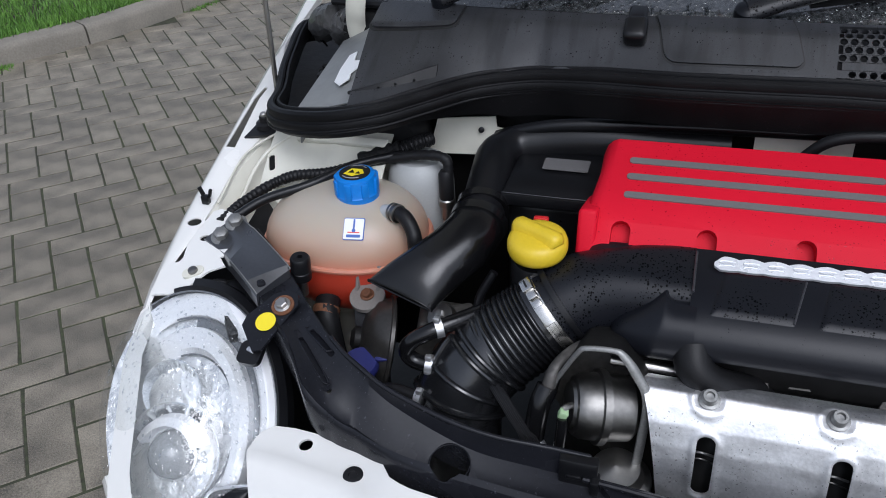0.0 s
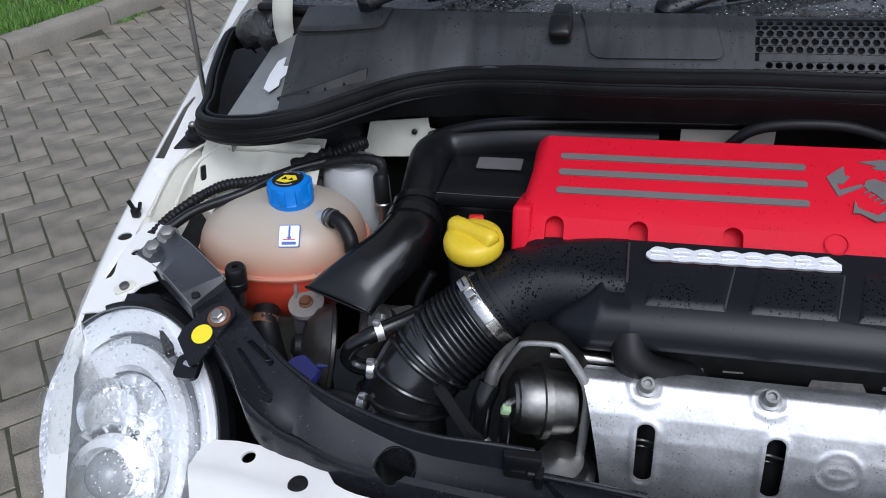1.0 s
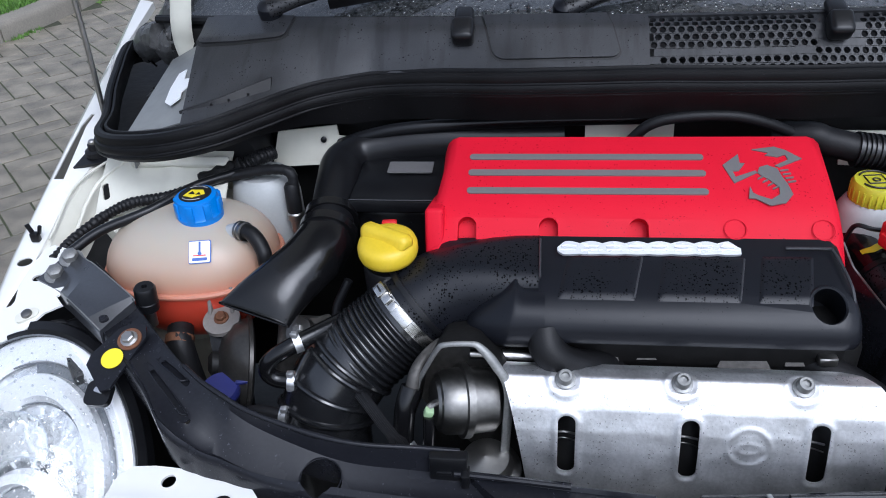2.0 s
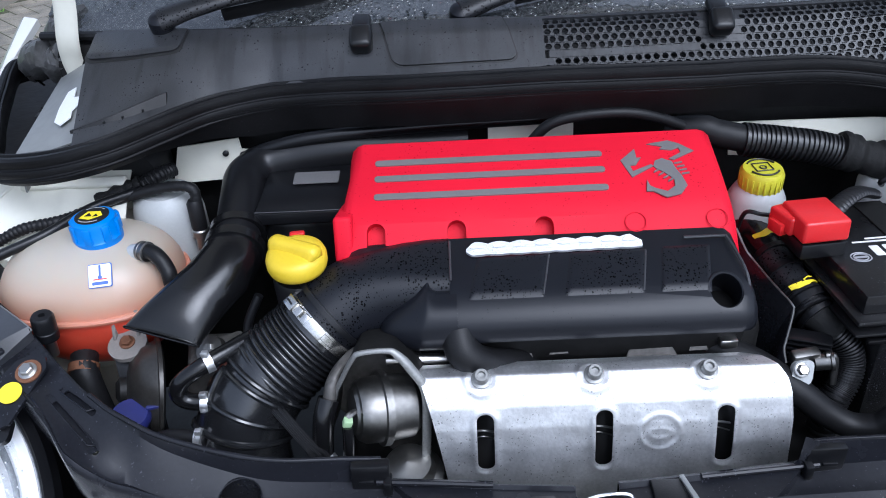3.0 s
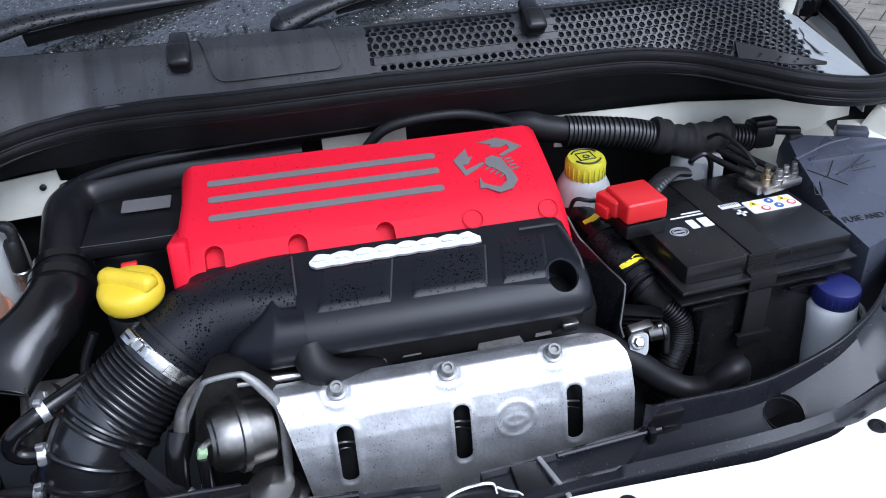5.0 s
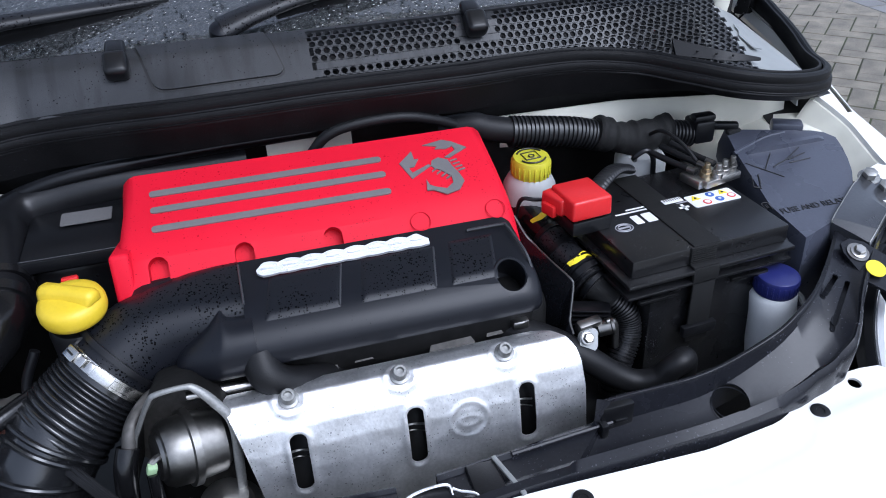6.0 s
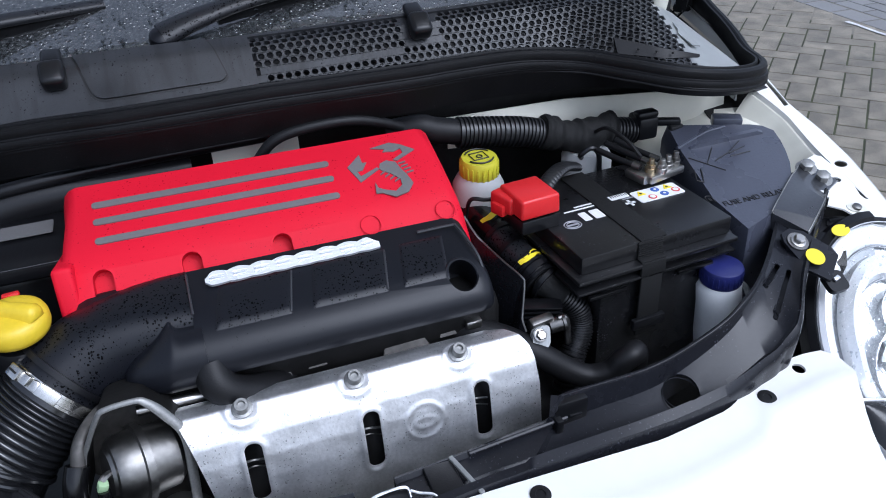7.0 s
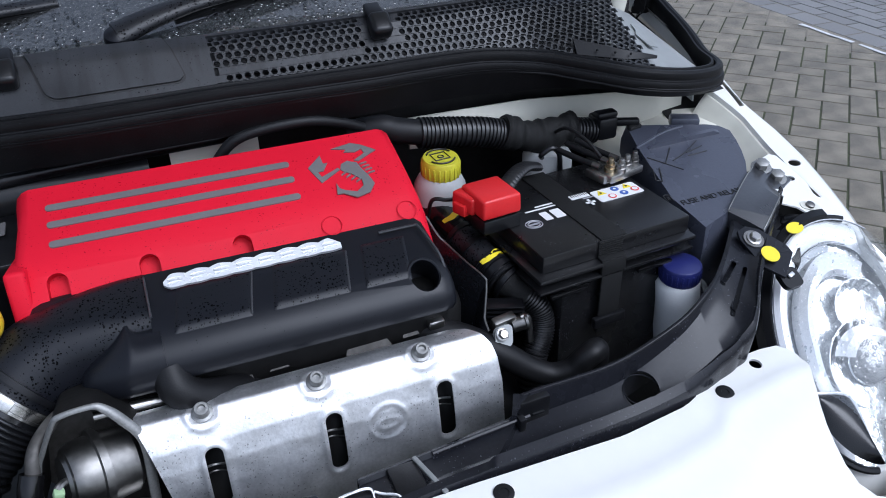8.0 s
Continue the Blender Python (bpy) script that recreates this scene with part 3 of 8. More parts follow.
def inner_wing(s):
    """Pressed inner panel falling from the fender's ledge into the bay."""
    rows = []
    for i in range(25):
        y = 0.730 + 0.145 * i / 24
        xi, zi = inner_edge(y, s)
        rise = max(0.0, min(1.0, (y - 0.66) / 0.12))
        sec = [(xi + 0.003, zi - 0.006), (xi - 0.004, zi - 0.006), (xi - 0.012, zi - 0.016), (xi - 0.020 - 0.01 * rise, zi - 0.045),
               (xi - 0.036 - 0.03 * rise, zi - 0.062), (xi - 0.050 - 0.05 * rise, zi - 0.070), (xi - 0.058 - 0.06 * rise, zi - 0.10), (xi - 0.06 - 0.06 * rise, 0.42)]
        rows.append([Vector((s * x, y, z)) for x, z in sec])
    return solid(loft(rows, cap=False, closed=False), 0.002 * s)


for s in (-1, 1):
    f = part("fender", fender(s), "paint", body)
    cut(f, disc((s * .7195 + LEDGE_SHIFT, .720, ledge_z(.7195, .717) - 0.012), (0, -0.34, 1), .0102, 0.030, 24, .62))

    bar = []
    for i in range(9):
        u = i / 8
        y = (0.838 if s < 0 else 0.828) + 0.124 * u
        x = (.7290 if s < 0 else .7155) + .0045 * u + s * LEDGE_SHIFT
        w, z = (0.0060 if s < 0 else 0.0036) * (1.15 - .8 * u), ledge_z(x, y)
        bar.append([Vector((s * (x + dx), y, z + dz)) for dx, dz in ((-w, -.05), (w, -.05), (w, .05), (-w, .05))])
    cut(f, loft(bar))
    # added dark sheet stands in for the shade under the ledge
    part("fender_cavity", sheet(lambda u, v: Vector((s * (edge(.60 + .5 * u, s)[0] - .008 - .085 * v), .60 + .5 * u, edge(.60 + .5 * u)[1] - .035 - .01 * v)), 24, 3, 0.002), "dark", body, "dark sheet for the shade under the ledge")
    part("inner_wing", inner_wing(s), "inner", body, "cream white pressed inner wing")
    shelf_o = [(.7005, .6582), (.7060, .678), (.7030, .699), (.6990, .7125), (.6950, .728), (.684, .731), (.662, .722), (.632, .705), (.632, .660), (.646, .656), (.632, .643), (.652, .636), (.6625, .624),
               (.668, .615), (.690, .606), (.716, .606), (.7235, .640), (.7125, .6540), (.7075, .6510), (.7025, .6525)]
    so = Vector((s * .69 + LEDGE_SHIFT, .68, ledge_z(.69, .68) + 0.0006))
    sx, sy = Vector((1, 0, -0.19 * s)), Vector((0, 1, 0.346))
    poly = [(s * (x - .69), (y - .68) * 1.058) for x, y in shelf_o]
    shelf = part("arm_shelf", prism(poly if s < 0 else poly[::-1], so, sx, sy, 0.0022, 0.0006), "paint", body, "white shelf under the arm")
    cut(shelf, disc((s * .684 + LEDGE_SHIFT, .690, ledge_z(.684, .687) - 0.012), (0, -0.34, 1), .0085, 0.030, 24, .55))
    part("shelf_tab", prism(rounded(0.026, 0.013, 0.006), (s * .672 + LEDGE_SHIFT, .634, ledge_z(.672, .634) + 0.003), (1, -0.5 * s, -0.2 * s), (0.5 * s, 0.9, 0.3), 0.003, 0.001), "inner", body, "pressed tab")
    part("tab_stud", lathe([(.006, 0), (.0055, .004), (.003, .005)], (s * .672 + LEDGE_SHIFT, .634, ledge_z(.672, .634) + 0.005), (0, -.3, 1), 14), "can", body, "small stud")
    # strut tower shelf and lower firewall
    part("strut_tower", lathe([(0.105, -0.16), (0.10, 0.0), (0.085, 0.012), (0.05, 0.016), (0.03, 0.012)], (s * 0.60, 0.875, 0.735), (-s * 0.15, -0.1, 1), 36), "inner", body, "cream white suspension tower")
    # triangular rubber stop on the ledge
    tri = part("ledge_bracket", prism([(-0.026, -0.022), (0.022, -0.016), (0.012, 0.034), (-0.010, 0.034)], (s * 0.7035 + (.0080 if s < 0 else -.0220), 0.876 if s < 0 else .882, 0.7955 if s < 0 else .7975), (1, 0, -0.1 * s), (0, 1, 0.33), 0.004, 0.001), "black", body, "black bracket")
    part("rubber_stop", lathe([(0.014, 0), (0.013, 0.006), (0.008, 0.008), (0.007, 0.015), (0.004, 0.016)], (s * 0.7015 - (-.0030 if s < 0 else .0125), 0.877 if s < 0 else .883, 0.7985 if s < 0 else .8005), (0, -0.15, 1), 18), "rubber", tri, "rubber bump stop")
    part("bracket_bolt", lathe([(0.005, 0), (0.005, 0.004), (0.003, 0.0055)], (s * 0.7015 - (-.0030 if s < 0 else .0125), 0.875 if s < 0 else .881, 0.8135 if s < 0 else .8155), (0, -0.15, 1), 10), "steel", tri, "steel tip")
    if s < 0:
        part("edge_clip", join(box((s * 0.722 - .0025, 0.747, 0.751), (0.010, 0.008, 0.012), 0.0015), box((s * 0.728 - .0025, 0.750, 0.760), (0.005, 0.004, 0.014), 0.001, turned(0, 20 * s, 0)), box((s * 0.716 - .0025, 0.750, 0.759), (0.004, 0.004, 0.012), 0.001, turned(0, -20 * s, 0))), "black", body, "black wiring clip")

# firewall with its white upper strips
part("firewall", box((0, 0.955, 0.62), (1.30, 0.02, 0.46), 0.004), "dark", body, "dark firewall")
part("firewall_strip", join(
    prism([(-0.475, 0), (-0.462, 0.048), (-0.385, 0.056), (-0.383, 0.042), (-0.368, 0.040), (-0.40, 0.004)], (0, 0.905, 0.767), (1, 0, 0), (0, 0.12, 1), 0.003, 0.0005),
    prism([(-0.075, 0), (-0.075, 0.045), (0.03, 0.042), (0.03, 0.0)], (0, 0.905, 0.80), (1, 0, 0), (0, 0.12, 1), 0.003, 0.0005),
    prism([(0.225, 0), (0.225, 0.042), (0.40, 0.040), (0.56, 0.026), (0.66, 0.015), (0.66, -0.03), (0.50, -0.02)], (0, 0.905, 0.772), (1, 0, 0), (0, 0.12, 1), 0.003, 0.0005),
    prism([(-0.65, -0.10), (-0.65, 0.012), (-0.53, 0.024), (-0.48, 0.024), (-0.48, -0.10)], (0, 0.895, 0.765), (1, 0, 0), (0, 0.12, 1), 0.003, 0.0005)), "inner", body, "cream white firewall flange")

def rear_slope(u, v):
    x = .675 - .165 * u
    return Vector((-x, .800 + .085 * v, .752 + .060 * v + .006 * math.sin(3.0 * v) + .004 * math.exp(-((u - .55) / .06) ** 2)))


slope = part("rear_slope", sheet(rear_slope, 30, 12, .002), "inner", body, "cream white sloping panel below the seal")
slot_n = Vector((0, -.64, .77))
cut(slope, prism(rounded(.0085, .022, .003), Vector((-.6663, .8226, .7722)) - slot_n * .02, (1, .35, .29), (-.3, .73, .61), .04))
# added dark plate gives the slot its shade by colour
part("slot_backing", prism(rounded(.03, .04, .003), Vector((-.6663, .8246, .7702)) - slot_n * .016, (1, 0, 0), (0, .77, .64), .002), "dark", body, "dark sheet for the shade behind the slot")
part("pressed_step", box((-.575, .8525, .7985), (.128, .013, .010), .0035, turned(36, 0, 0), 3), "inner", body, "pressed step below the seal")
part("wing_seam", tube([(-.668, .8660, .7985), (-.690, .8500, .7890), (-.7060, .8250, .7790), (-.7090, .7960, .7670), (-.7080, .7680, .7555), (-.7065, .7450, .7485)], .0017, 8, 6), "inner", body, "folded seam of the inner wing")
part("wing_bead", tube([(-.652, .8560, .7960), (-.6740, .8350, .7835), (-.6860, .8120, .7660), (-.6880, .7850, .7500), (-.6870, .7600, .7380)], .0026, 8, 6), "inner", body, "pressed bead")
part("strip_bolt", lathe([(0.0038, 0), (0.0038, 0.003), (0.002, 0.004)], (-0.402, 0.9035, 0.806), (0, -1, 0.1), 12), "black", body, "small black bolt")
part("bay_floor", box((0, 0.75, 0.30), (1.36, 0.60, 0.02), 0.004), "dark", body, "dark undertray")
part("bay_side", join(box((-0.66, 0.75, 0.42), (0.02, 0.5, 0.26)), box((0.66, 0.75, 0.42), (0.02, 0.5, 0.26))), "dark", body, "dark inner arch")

# ---- front bumper ----
bumper = thing("front_bumper", (0, 0.40, 0.2), "glossy white car bumper below the open bonnet", "bumper")
B_X = (0, .12, .28, .36, .380, .405, .43, .50, .53, .55, .62)
B_Y = (.455, .455, .453, .464, .470, .500, .506, .512, .511, .506, .49)
B_Z = (.637, .637, .636, .635, .635, .632, .631, .630, .628, .626, .615)
W_V = (0, .03, .10, .15, .20, .25, .30, .35, .40, .45, .50, .60, 1.0)
W_X = (.525, .538, .539, .531, .521, .509, .500, .495, .494, .500, .520, .600, .620)


def bumper_top(u, v):
    x = (u * 2 - 1) * lerp_table(v, W_V, W_X)
    a = abs(x)
    y0, z0 = lerp_table(a, B_X, B_Y), lerp_table(a, B_X, B_Z)
    d = 0.30 * v
    tip = 0.09 + 0.62 * a * a
    y = y0 + (tip - y0) * min(1.0, v * 1.35)
    drop = 0.12 * d + 5.15 * max(0, d - 0.05) ** 2 + max(0, v * 1.35 - 1) * 0.9
    bead = 0.004 * math.exp(-((v - 0.13) / 0.03) ** 2)
    return Vector((x, y, z0 - drop + bead + 0.003))


def bumper_z(x, y):
    y0 = lerp_table(abs(x), B_X, B_Y)
    v = (y - y0) / (0.09 + 0.62 * x * x - y0) / 1.35
    return bumper_top(x / lerp_table(v, W_V, W_X) / 2 + 0.5, v).z


bump_top = part("bumper_skin", sheet(bumper_top, 88, 40, 0.003), "paint", bumper)
for s in (-1, 1):
    for name, x, y, z, r, m in (("push_plug", .4185, .4695, .6395, .0100, "rubber"),):
        part(name, lathe([(r, -.002), (r, 0.0006), (r * 0.85, 0.0014), (r * 0.45, 0.0014), (r * .4, .0004), (r * .1, .0004)], (s * x, y, bumper_z(x, y) + 0.0005), (0, -0.12, 1), 24), m, bumper, "black round plug" if m == "rubber" else "dark hole")
cut(bump_top, *[lathe([(0.0072, -0.03), (0.0072, 0.03)], (q * .481, .4955, .628), (0, -.25, 1), 20) for q in (-1, 1)])
for x in (-0.139, 0.139):
    part("push_plug", lathe([(0.0100, -.002), (0.0100, 0.0008), (0.0085, 0.0015), (0.005, 0.0015), (.0045, .0004), (.001, .0004)], (x, 0.435, bumper_z(x, 0.435) + 0.0005), (0, -0.12, 1), 24), "rubber", bumper, "black round plug")

# ---- front crossmember ----
K_T = (0, .10, .20, .28, .38, .48, .56, .64, .74, .87, 1.0)
BACK = ((0.02, .512, .655), (.10, .516, .658), (.208, .521, .665), (.249, .519, .668), (.314, .517, .675), (.394, .531, .690), (.434, .545, .702), (.468, .564, .711), (.513, .603, .721), (.573, .663, .729), (.639, .722, .735))
FRONT = ((0.02, .452, .640), (.08, .458, .641), (.144, .461, .641), (.217, .462, .643), (.282, .463, .645), (.368, .468, .649), (.426, .479, .659), (.456, .488, .672), (.484, .510, .692), (.525, .556, .714), (.647, .665, .735))
crossmember = thing("front_crossmember", (0, 0.48, 0.30), "black painted steel crossmember of the car front, damp", "panel")


def path_at(tab, t):
    """Smooth curve through a table of points at the stations K_T."""
    i = max(0, min(len(K_T) - 2, next((k for k in range(len(K_T) - 1) if t <= K_T[k + 1]), len(K_T) - 2)))
    f = (t - K_T[i]) / (K_T[i + 1] - K_T[i])
    p = [Vector(tab[max(0, min(len(tab) - 1, i + k))]) for k in (-1, 0, 1, 2)]
    span = [K_T[max(0, min(len(K_T) - 1, i + k))] for k in (-1, 0, 1, 2)]
    m1 = (p[2] - p[0]) * ((span[2] - span[1]) / (span[2] - span[0]))
    m2 = (p[3] - p[1]) * ((span[2] - span[1]) / (span[3] - span[1]))
    f2, f3 = f * f, f * f * f
    return p[1] * (2 * f3 - 3 * f2 + 1) + m1 * (f3 - 2 * f2 + f) + p[2] * (3 * f2 - 2 * f3) + m2 * (f3 - f2)


def cross_panel(s):
    rows = []
    for i in range(121):
        t = i / 120
        b, f = path_at(BACK, t), path_at(FRONT, t)
        if t < .185:
            b += Vector((0, -.006, -.020))
        if s < 0:
            f.y += lerp_table(t, (.20, .28, .38, .48, .56, .64, .74), (0, .006, .009, .012, .016, .013, 0))
        else:
            f.y += lerp_table(t, (.40, .48, .56, .64, .70), (0, .004, .009, .008, 0))
        across = (f - b)
        w = max(0.0, min(1.0, (t - .36) / .28))
        w = w * w * (3 - 2 * w)
        h = lerp_table(t, (.184, .19, .40, .66, .74), (0.004, .026, .021, .007, .003)) * (1 - .75 * w)
        d = 1 - w
        sec = [b + Vector((0, 0, -0.06)), b + Vector((0, 0, -.001)), b + across * 0.04, b + across * 0.09 + Vector((0, 0, -h)),
               b + across * 0.35 + Vector((0, 0, -0.001 - h * .95)), b + across * 0.62 + Vector((0, 0, -0.001 - h * .92)), b + across * (0.76 + .10 * w) + Vector((0, 0, -0.001 - h * .80)),
               b + across * (0.82 + .10 * w) + Vector((0, 0, -0.001 - h * .15)), b + across * (0.85 + .09 * w) + Vector((0, 0, .002 * d)), b + across * 0.975 + Vector((0, 0, .002 - .004 * w)), f + Vector((0, 0, -0.004 - .004 * w)), f + Vector((0, .004 * w, -0.05))]
        rows.append([Vector((s * p.x, p.y, p.z)) for p in sec])
    return solid(loft(rows, cap=False, closed=False), -0.002 * s)


for s in (-1, 1):
    pan = part("panel", cross_panel(s), "panel", crossmember)
    # round opening, pressed slots
    cut(pan, lathe([(0.0195, -0.04), (0.0195, 0.03)], (s * 0.328, 0.494, 0.655), (0, -.1, 1), 36))
    part("opening_rim", tube([(s * 0.328 + 0.020 * math.cos(a), 0.494 + 0.020 * math.sin(a), 0.6478 + 0.0045 * math.sin(a)) for a in np.linspace(0, 2 * math.pi, 33)], 0.0006, 6, 1), "panel", pan, "folded rim")
    for (xa, ya), (xb, yb), w in (((.472, .557), (.507, .580), .0040), ((.464, .526), (.516, .572), .0036)):
        pts = []
        for i in range(6):
            x, y = xa + (xb - xa) * i / 5, ya + (yb - ya) * i / 5
            t = lerp_table(x, [.43, .46, .48, .52], [.60, .66, .70, .76])
            b, f = path_at(BACK, t), path_at(FRONT, t)
            k = max(0.0, min(1.0, (b.y - y) / max(1e-6, b.y - f.y)))
            pts.append(Vector((s * x, y, b.z + (f.z - b.z) * k - 0.001)))
        d_ = (pts[-1] - pts[0]).normalized()
        sd = Vector((0, 0, 1)).cross(d_).normalized()
        ln = (pts[-1] - pts[0]).length
        mid_ = (pts[-1] + pts[0]) / 2
        cut(pan, prism(rounded(ln, w * 1.5, w * 0.7), mid_ - Vector((0, 0, 0.03)), d_, sd, 0.06))
        part("slot_floor", prism(rounded(ln + .006, w * 1.5 + .006, w), mid_ - Vector((0, 0, 0.0075)), d_, sd, 0.0015), "panel", pan, "pressed slot floor")
        part("slot_rim", tube([mid_ + d_ * (ln / 2 - w * .7) * u + sd * w * .85 * q for u, q in ((-1, 1), (1, 1), (1.12, 0), (1, -1), (-1, -1), (-1.12, 0), (-1, 1))], 0.0008, 6, 2), "panel", pan, "rolled slot rim")
    # lamp bracket plate with its bolt and sticker
    plate = [(-.016, .004), (-.012, .016), (.002, .020), (.016, .012), (.036, -.018), (.037, -.030), (.013, -.058), (.004, -.054)]
    if s > 0:
        plate = plate[:-2] + [(.006, -.058), (-.011, -.038)]
    if s < 0:
        plate = [(-u, v) for u, v in plate][::-1]
    po, pv = Vector((s * 0.541, 0.595, 0.7215)), Vector((0, 1, 0.42)).normalized()
    pn = Vector((1, 0, 0)).cross(pv)
    tri = part("lamp_bracket", prism(plate[::-1], po, (1, 0, 0), pv, 0.0035, 0.001), "panel", pan, "black lamp bracket")
    part("rusty_washer", lathe([(0.0125, 0), (0.0125, 0.0015)], po + pn * 0.0036, pn, 24), "rust" if s < 0 else "can", tri, "washer")
    part("flange_bolt", hexbolt(po + pn * 0.0048, pn, 0.0066, 0.0065, 1.35), "steel", tri, "zinc bolt")
    part("round_sticker", disc(po + (Vector((-0.011, 0, 0)) - pv * 0.0225 if s < 0 else Vector((0.003, 0, 0)) - pv * 0.0268 + pn * .004) + pn * 0.0048, pn, 0.0112, 0.0008, 28), "sticker", tri, "round yellow sticker")
    # upper arm with a raised box and two bolts
    a_b, a_f = path_at(BACK, .88), path_at(FRONT, .88)
    ridge = (((.5510, .6426, .7350), (.5713, .6039, .7260)), ((.5530, .6461, .7400), (.5875, .6135, .7350)), ((.6155, .6926, .7480), (.6215, .6379, .7420)), ((.6274, .6995, .7495), (.6452, .6608, .7327)), ((.6540, .7190, .7520), (.6850, .6830, .7335)))
    rows = []
    for bk, fr in ridge:
        bk, fr = [Vector((s * p[0] + LEDGE_SHIFT, p[1], p[2] + 0.001)) for p in (bk, fr)]
        rows.append([bk + Vector((0, .003, -.022)), bk + Vector((0, .002, -.003)), bk, bk.lerp(fr, .5) + Vector((0, 0, .0005)), fr, fr + Vector((0, -.002, -.003)), fr + Vector((0, -.003, -.016))])
    arm = part("arm", loft(rows), "wet_arm", crossmember, "black support arm", angle=18)
    # thin bright tubes imitate the sheen along the arm's edges
    for k_ in (2, 4):
        part("worn_edge", tube([r_[k_] + Vector((0, 0, .0002)) for r_ in rows], 0.0007, 6, 4), "zinc", arm, "bright tube for the glint on the arm's edge")
    for x, y, z in ((.6515, .7065, .7475), (.6615, .6870, .7385)):
        part("hex_bolt", hexbolt((s * x - .0065, y, z), (-.15 * s, -0.3, 1), 0.0088, 0.010, 1.5), "zinc", arm, "grey hexagon bolt")
    # raised rubber lip along the inner side, ending in a block
    lip = [path_at(BACK, .19 + .47 * i / 9) + Vector((0, 0.000, -0.001)) for i in range(10)]
    part("rubber_lip", tube([Vector((s * p.x, p.y, p.z)) for p in lip], 0.0026, 10, 5), "panel", crossmember, "black rolled edge")
    part("inner_lip", tube([(s * .096, .506, .6395), (s * .150, .5085, .6420), (s * .204, .5105, .6445)], 0.0042, 10, 5, flat=.8), "panel", crossmember, "rolled inner lip")
    lb_ = path_at(BACK, .19)
    part("lip_block", join(box((s * (lb_.x + .010), lb_.y - .006, lb_.z - .014), (0.036, 0.012, 0.030), 0.002), box((s * (lb_.x + .014), lb_.y - .0125, lb_.z - .018), (0.014, 0.003, 0.004), 0.001), box((s * (lb_.x - .006), lb_.y - .012, lb_.z - .022), (0.008, 0.016, 0.016), 0.002)), "black", crossmember, "black end block")
    part("side_tab", box((s * 0.583, 0.622, 0.729), (0.010, 0.022, 0.012), 0.003, turned(0, 0, -s * 40)), "panel", crossmember, "small side tab")

latch = thing("bonnet_latch", (0.0, 0.468, 0.60), "shiny metal bonnet latch in the crossmember", "latch")
part("latch_plate", box((0.004, 0.474, 0.622), (0.085, 0.034, 0.010), 0.003), "can", latch, "worn grey plate")
part("latch_hook", tube([(-0.030, 0.474, 0.634), (-0.016, 0.480, 0.643), (0.004, 0.482, 0.648), (0.024, 0.480, 0.649), (0.027, 0.474, 0.642)], 0.0030, 10, flat=.5), "chrome", latch, "polished hook")
part("latch_jaw", prism([(-.028, -.004), (-.018, .010), (.006, .016), (.026, .014), (.030, .002), (.050, -.004), (.052, -.012), (-.030, -.012)], (0, .470, .636), (1, 0, 0), (0, 1, .25), .005, .001), "black", latch, "black latch jaw")
part("jaw_edge", tube([(0.028, .478, .6455), (.036, .474, .6430), (.046, .470, .6420), (.050, .466, .6400), (.051, .460, .636)], .0013, 8, 4), "foil", latch, "bright jaw edge")
part("side_pad", box((0.063, 0.480, 0.6380), (0.030, 0.050, 0.006), 0.003), "rubber", latch, "black side pad")
part("steel_strip", box((0.0835, 0.480, 0.6420), (0.0050, 0.054, 0.003), 0.001, turned(0, 0, 14)), "shade_and_strip_grey", latch, "pale steel strip")
part("black_nut", lathe([(.020, 0), (.020, .006), (.013, .008), (.013, .013), (.010, .014)], (-.052, .472, .634), (0, -.1, 1), 6), "black", latch, "black nut")

# ---- headlights ----


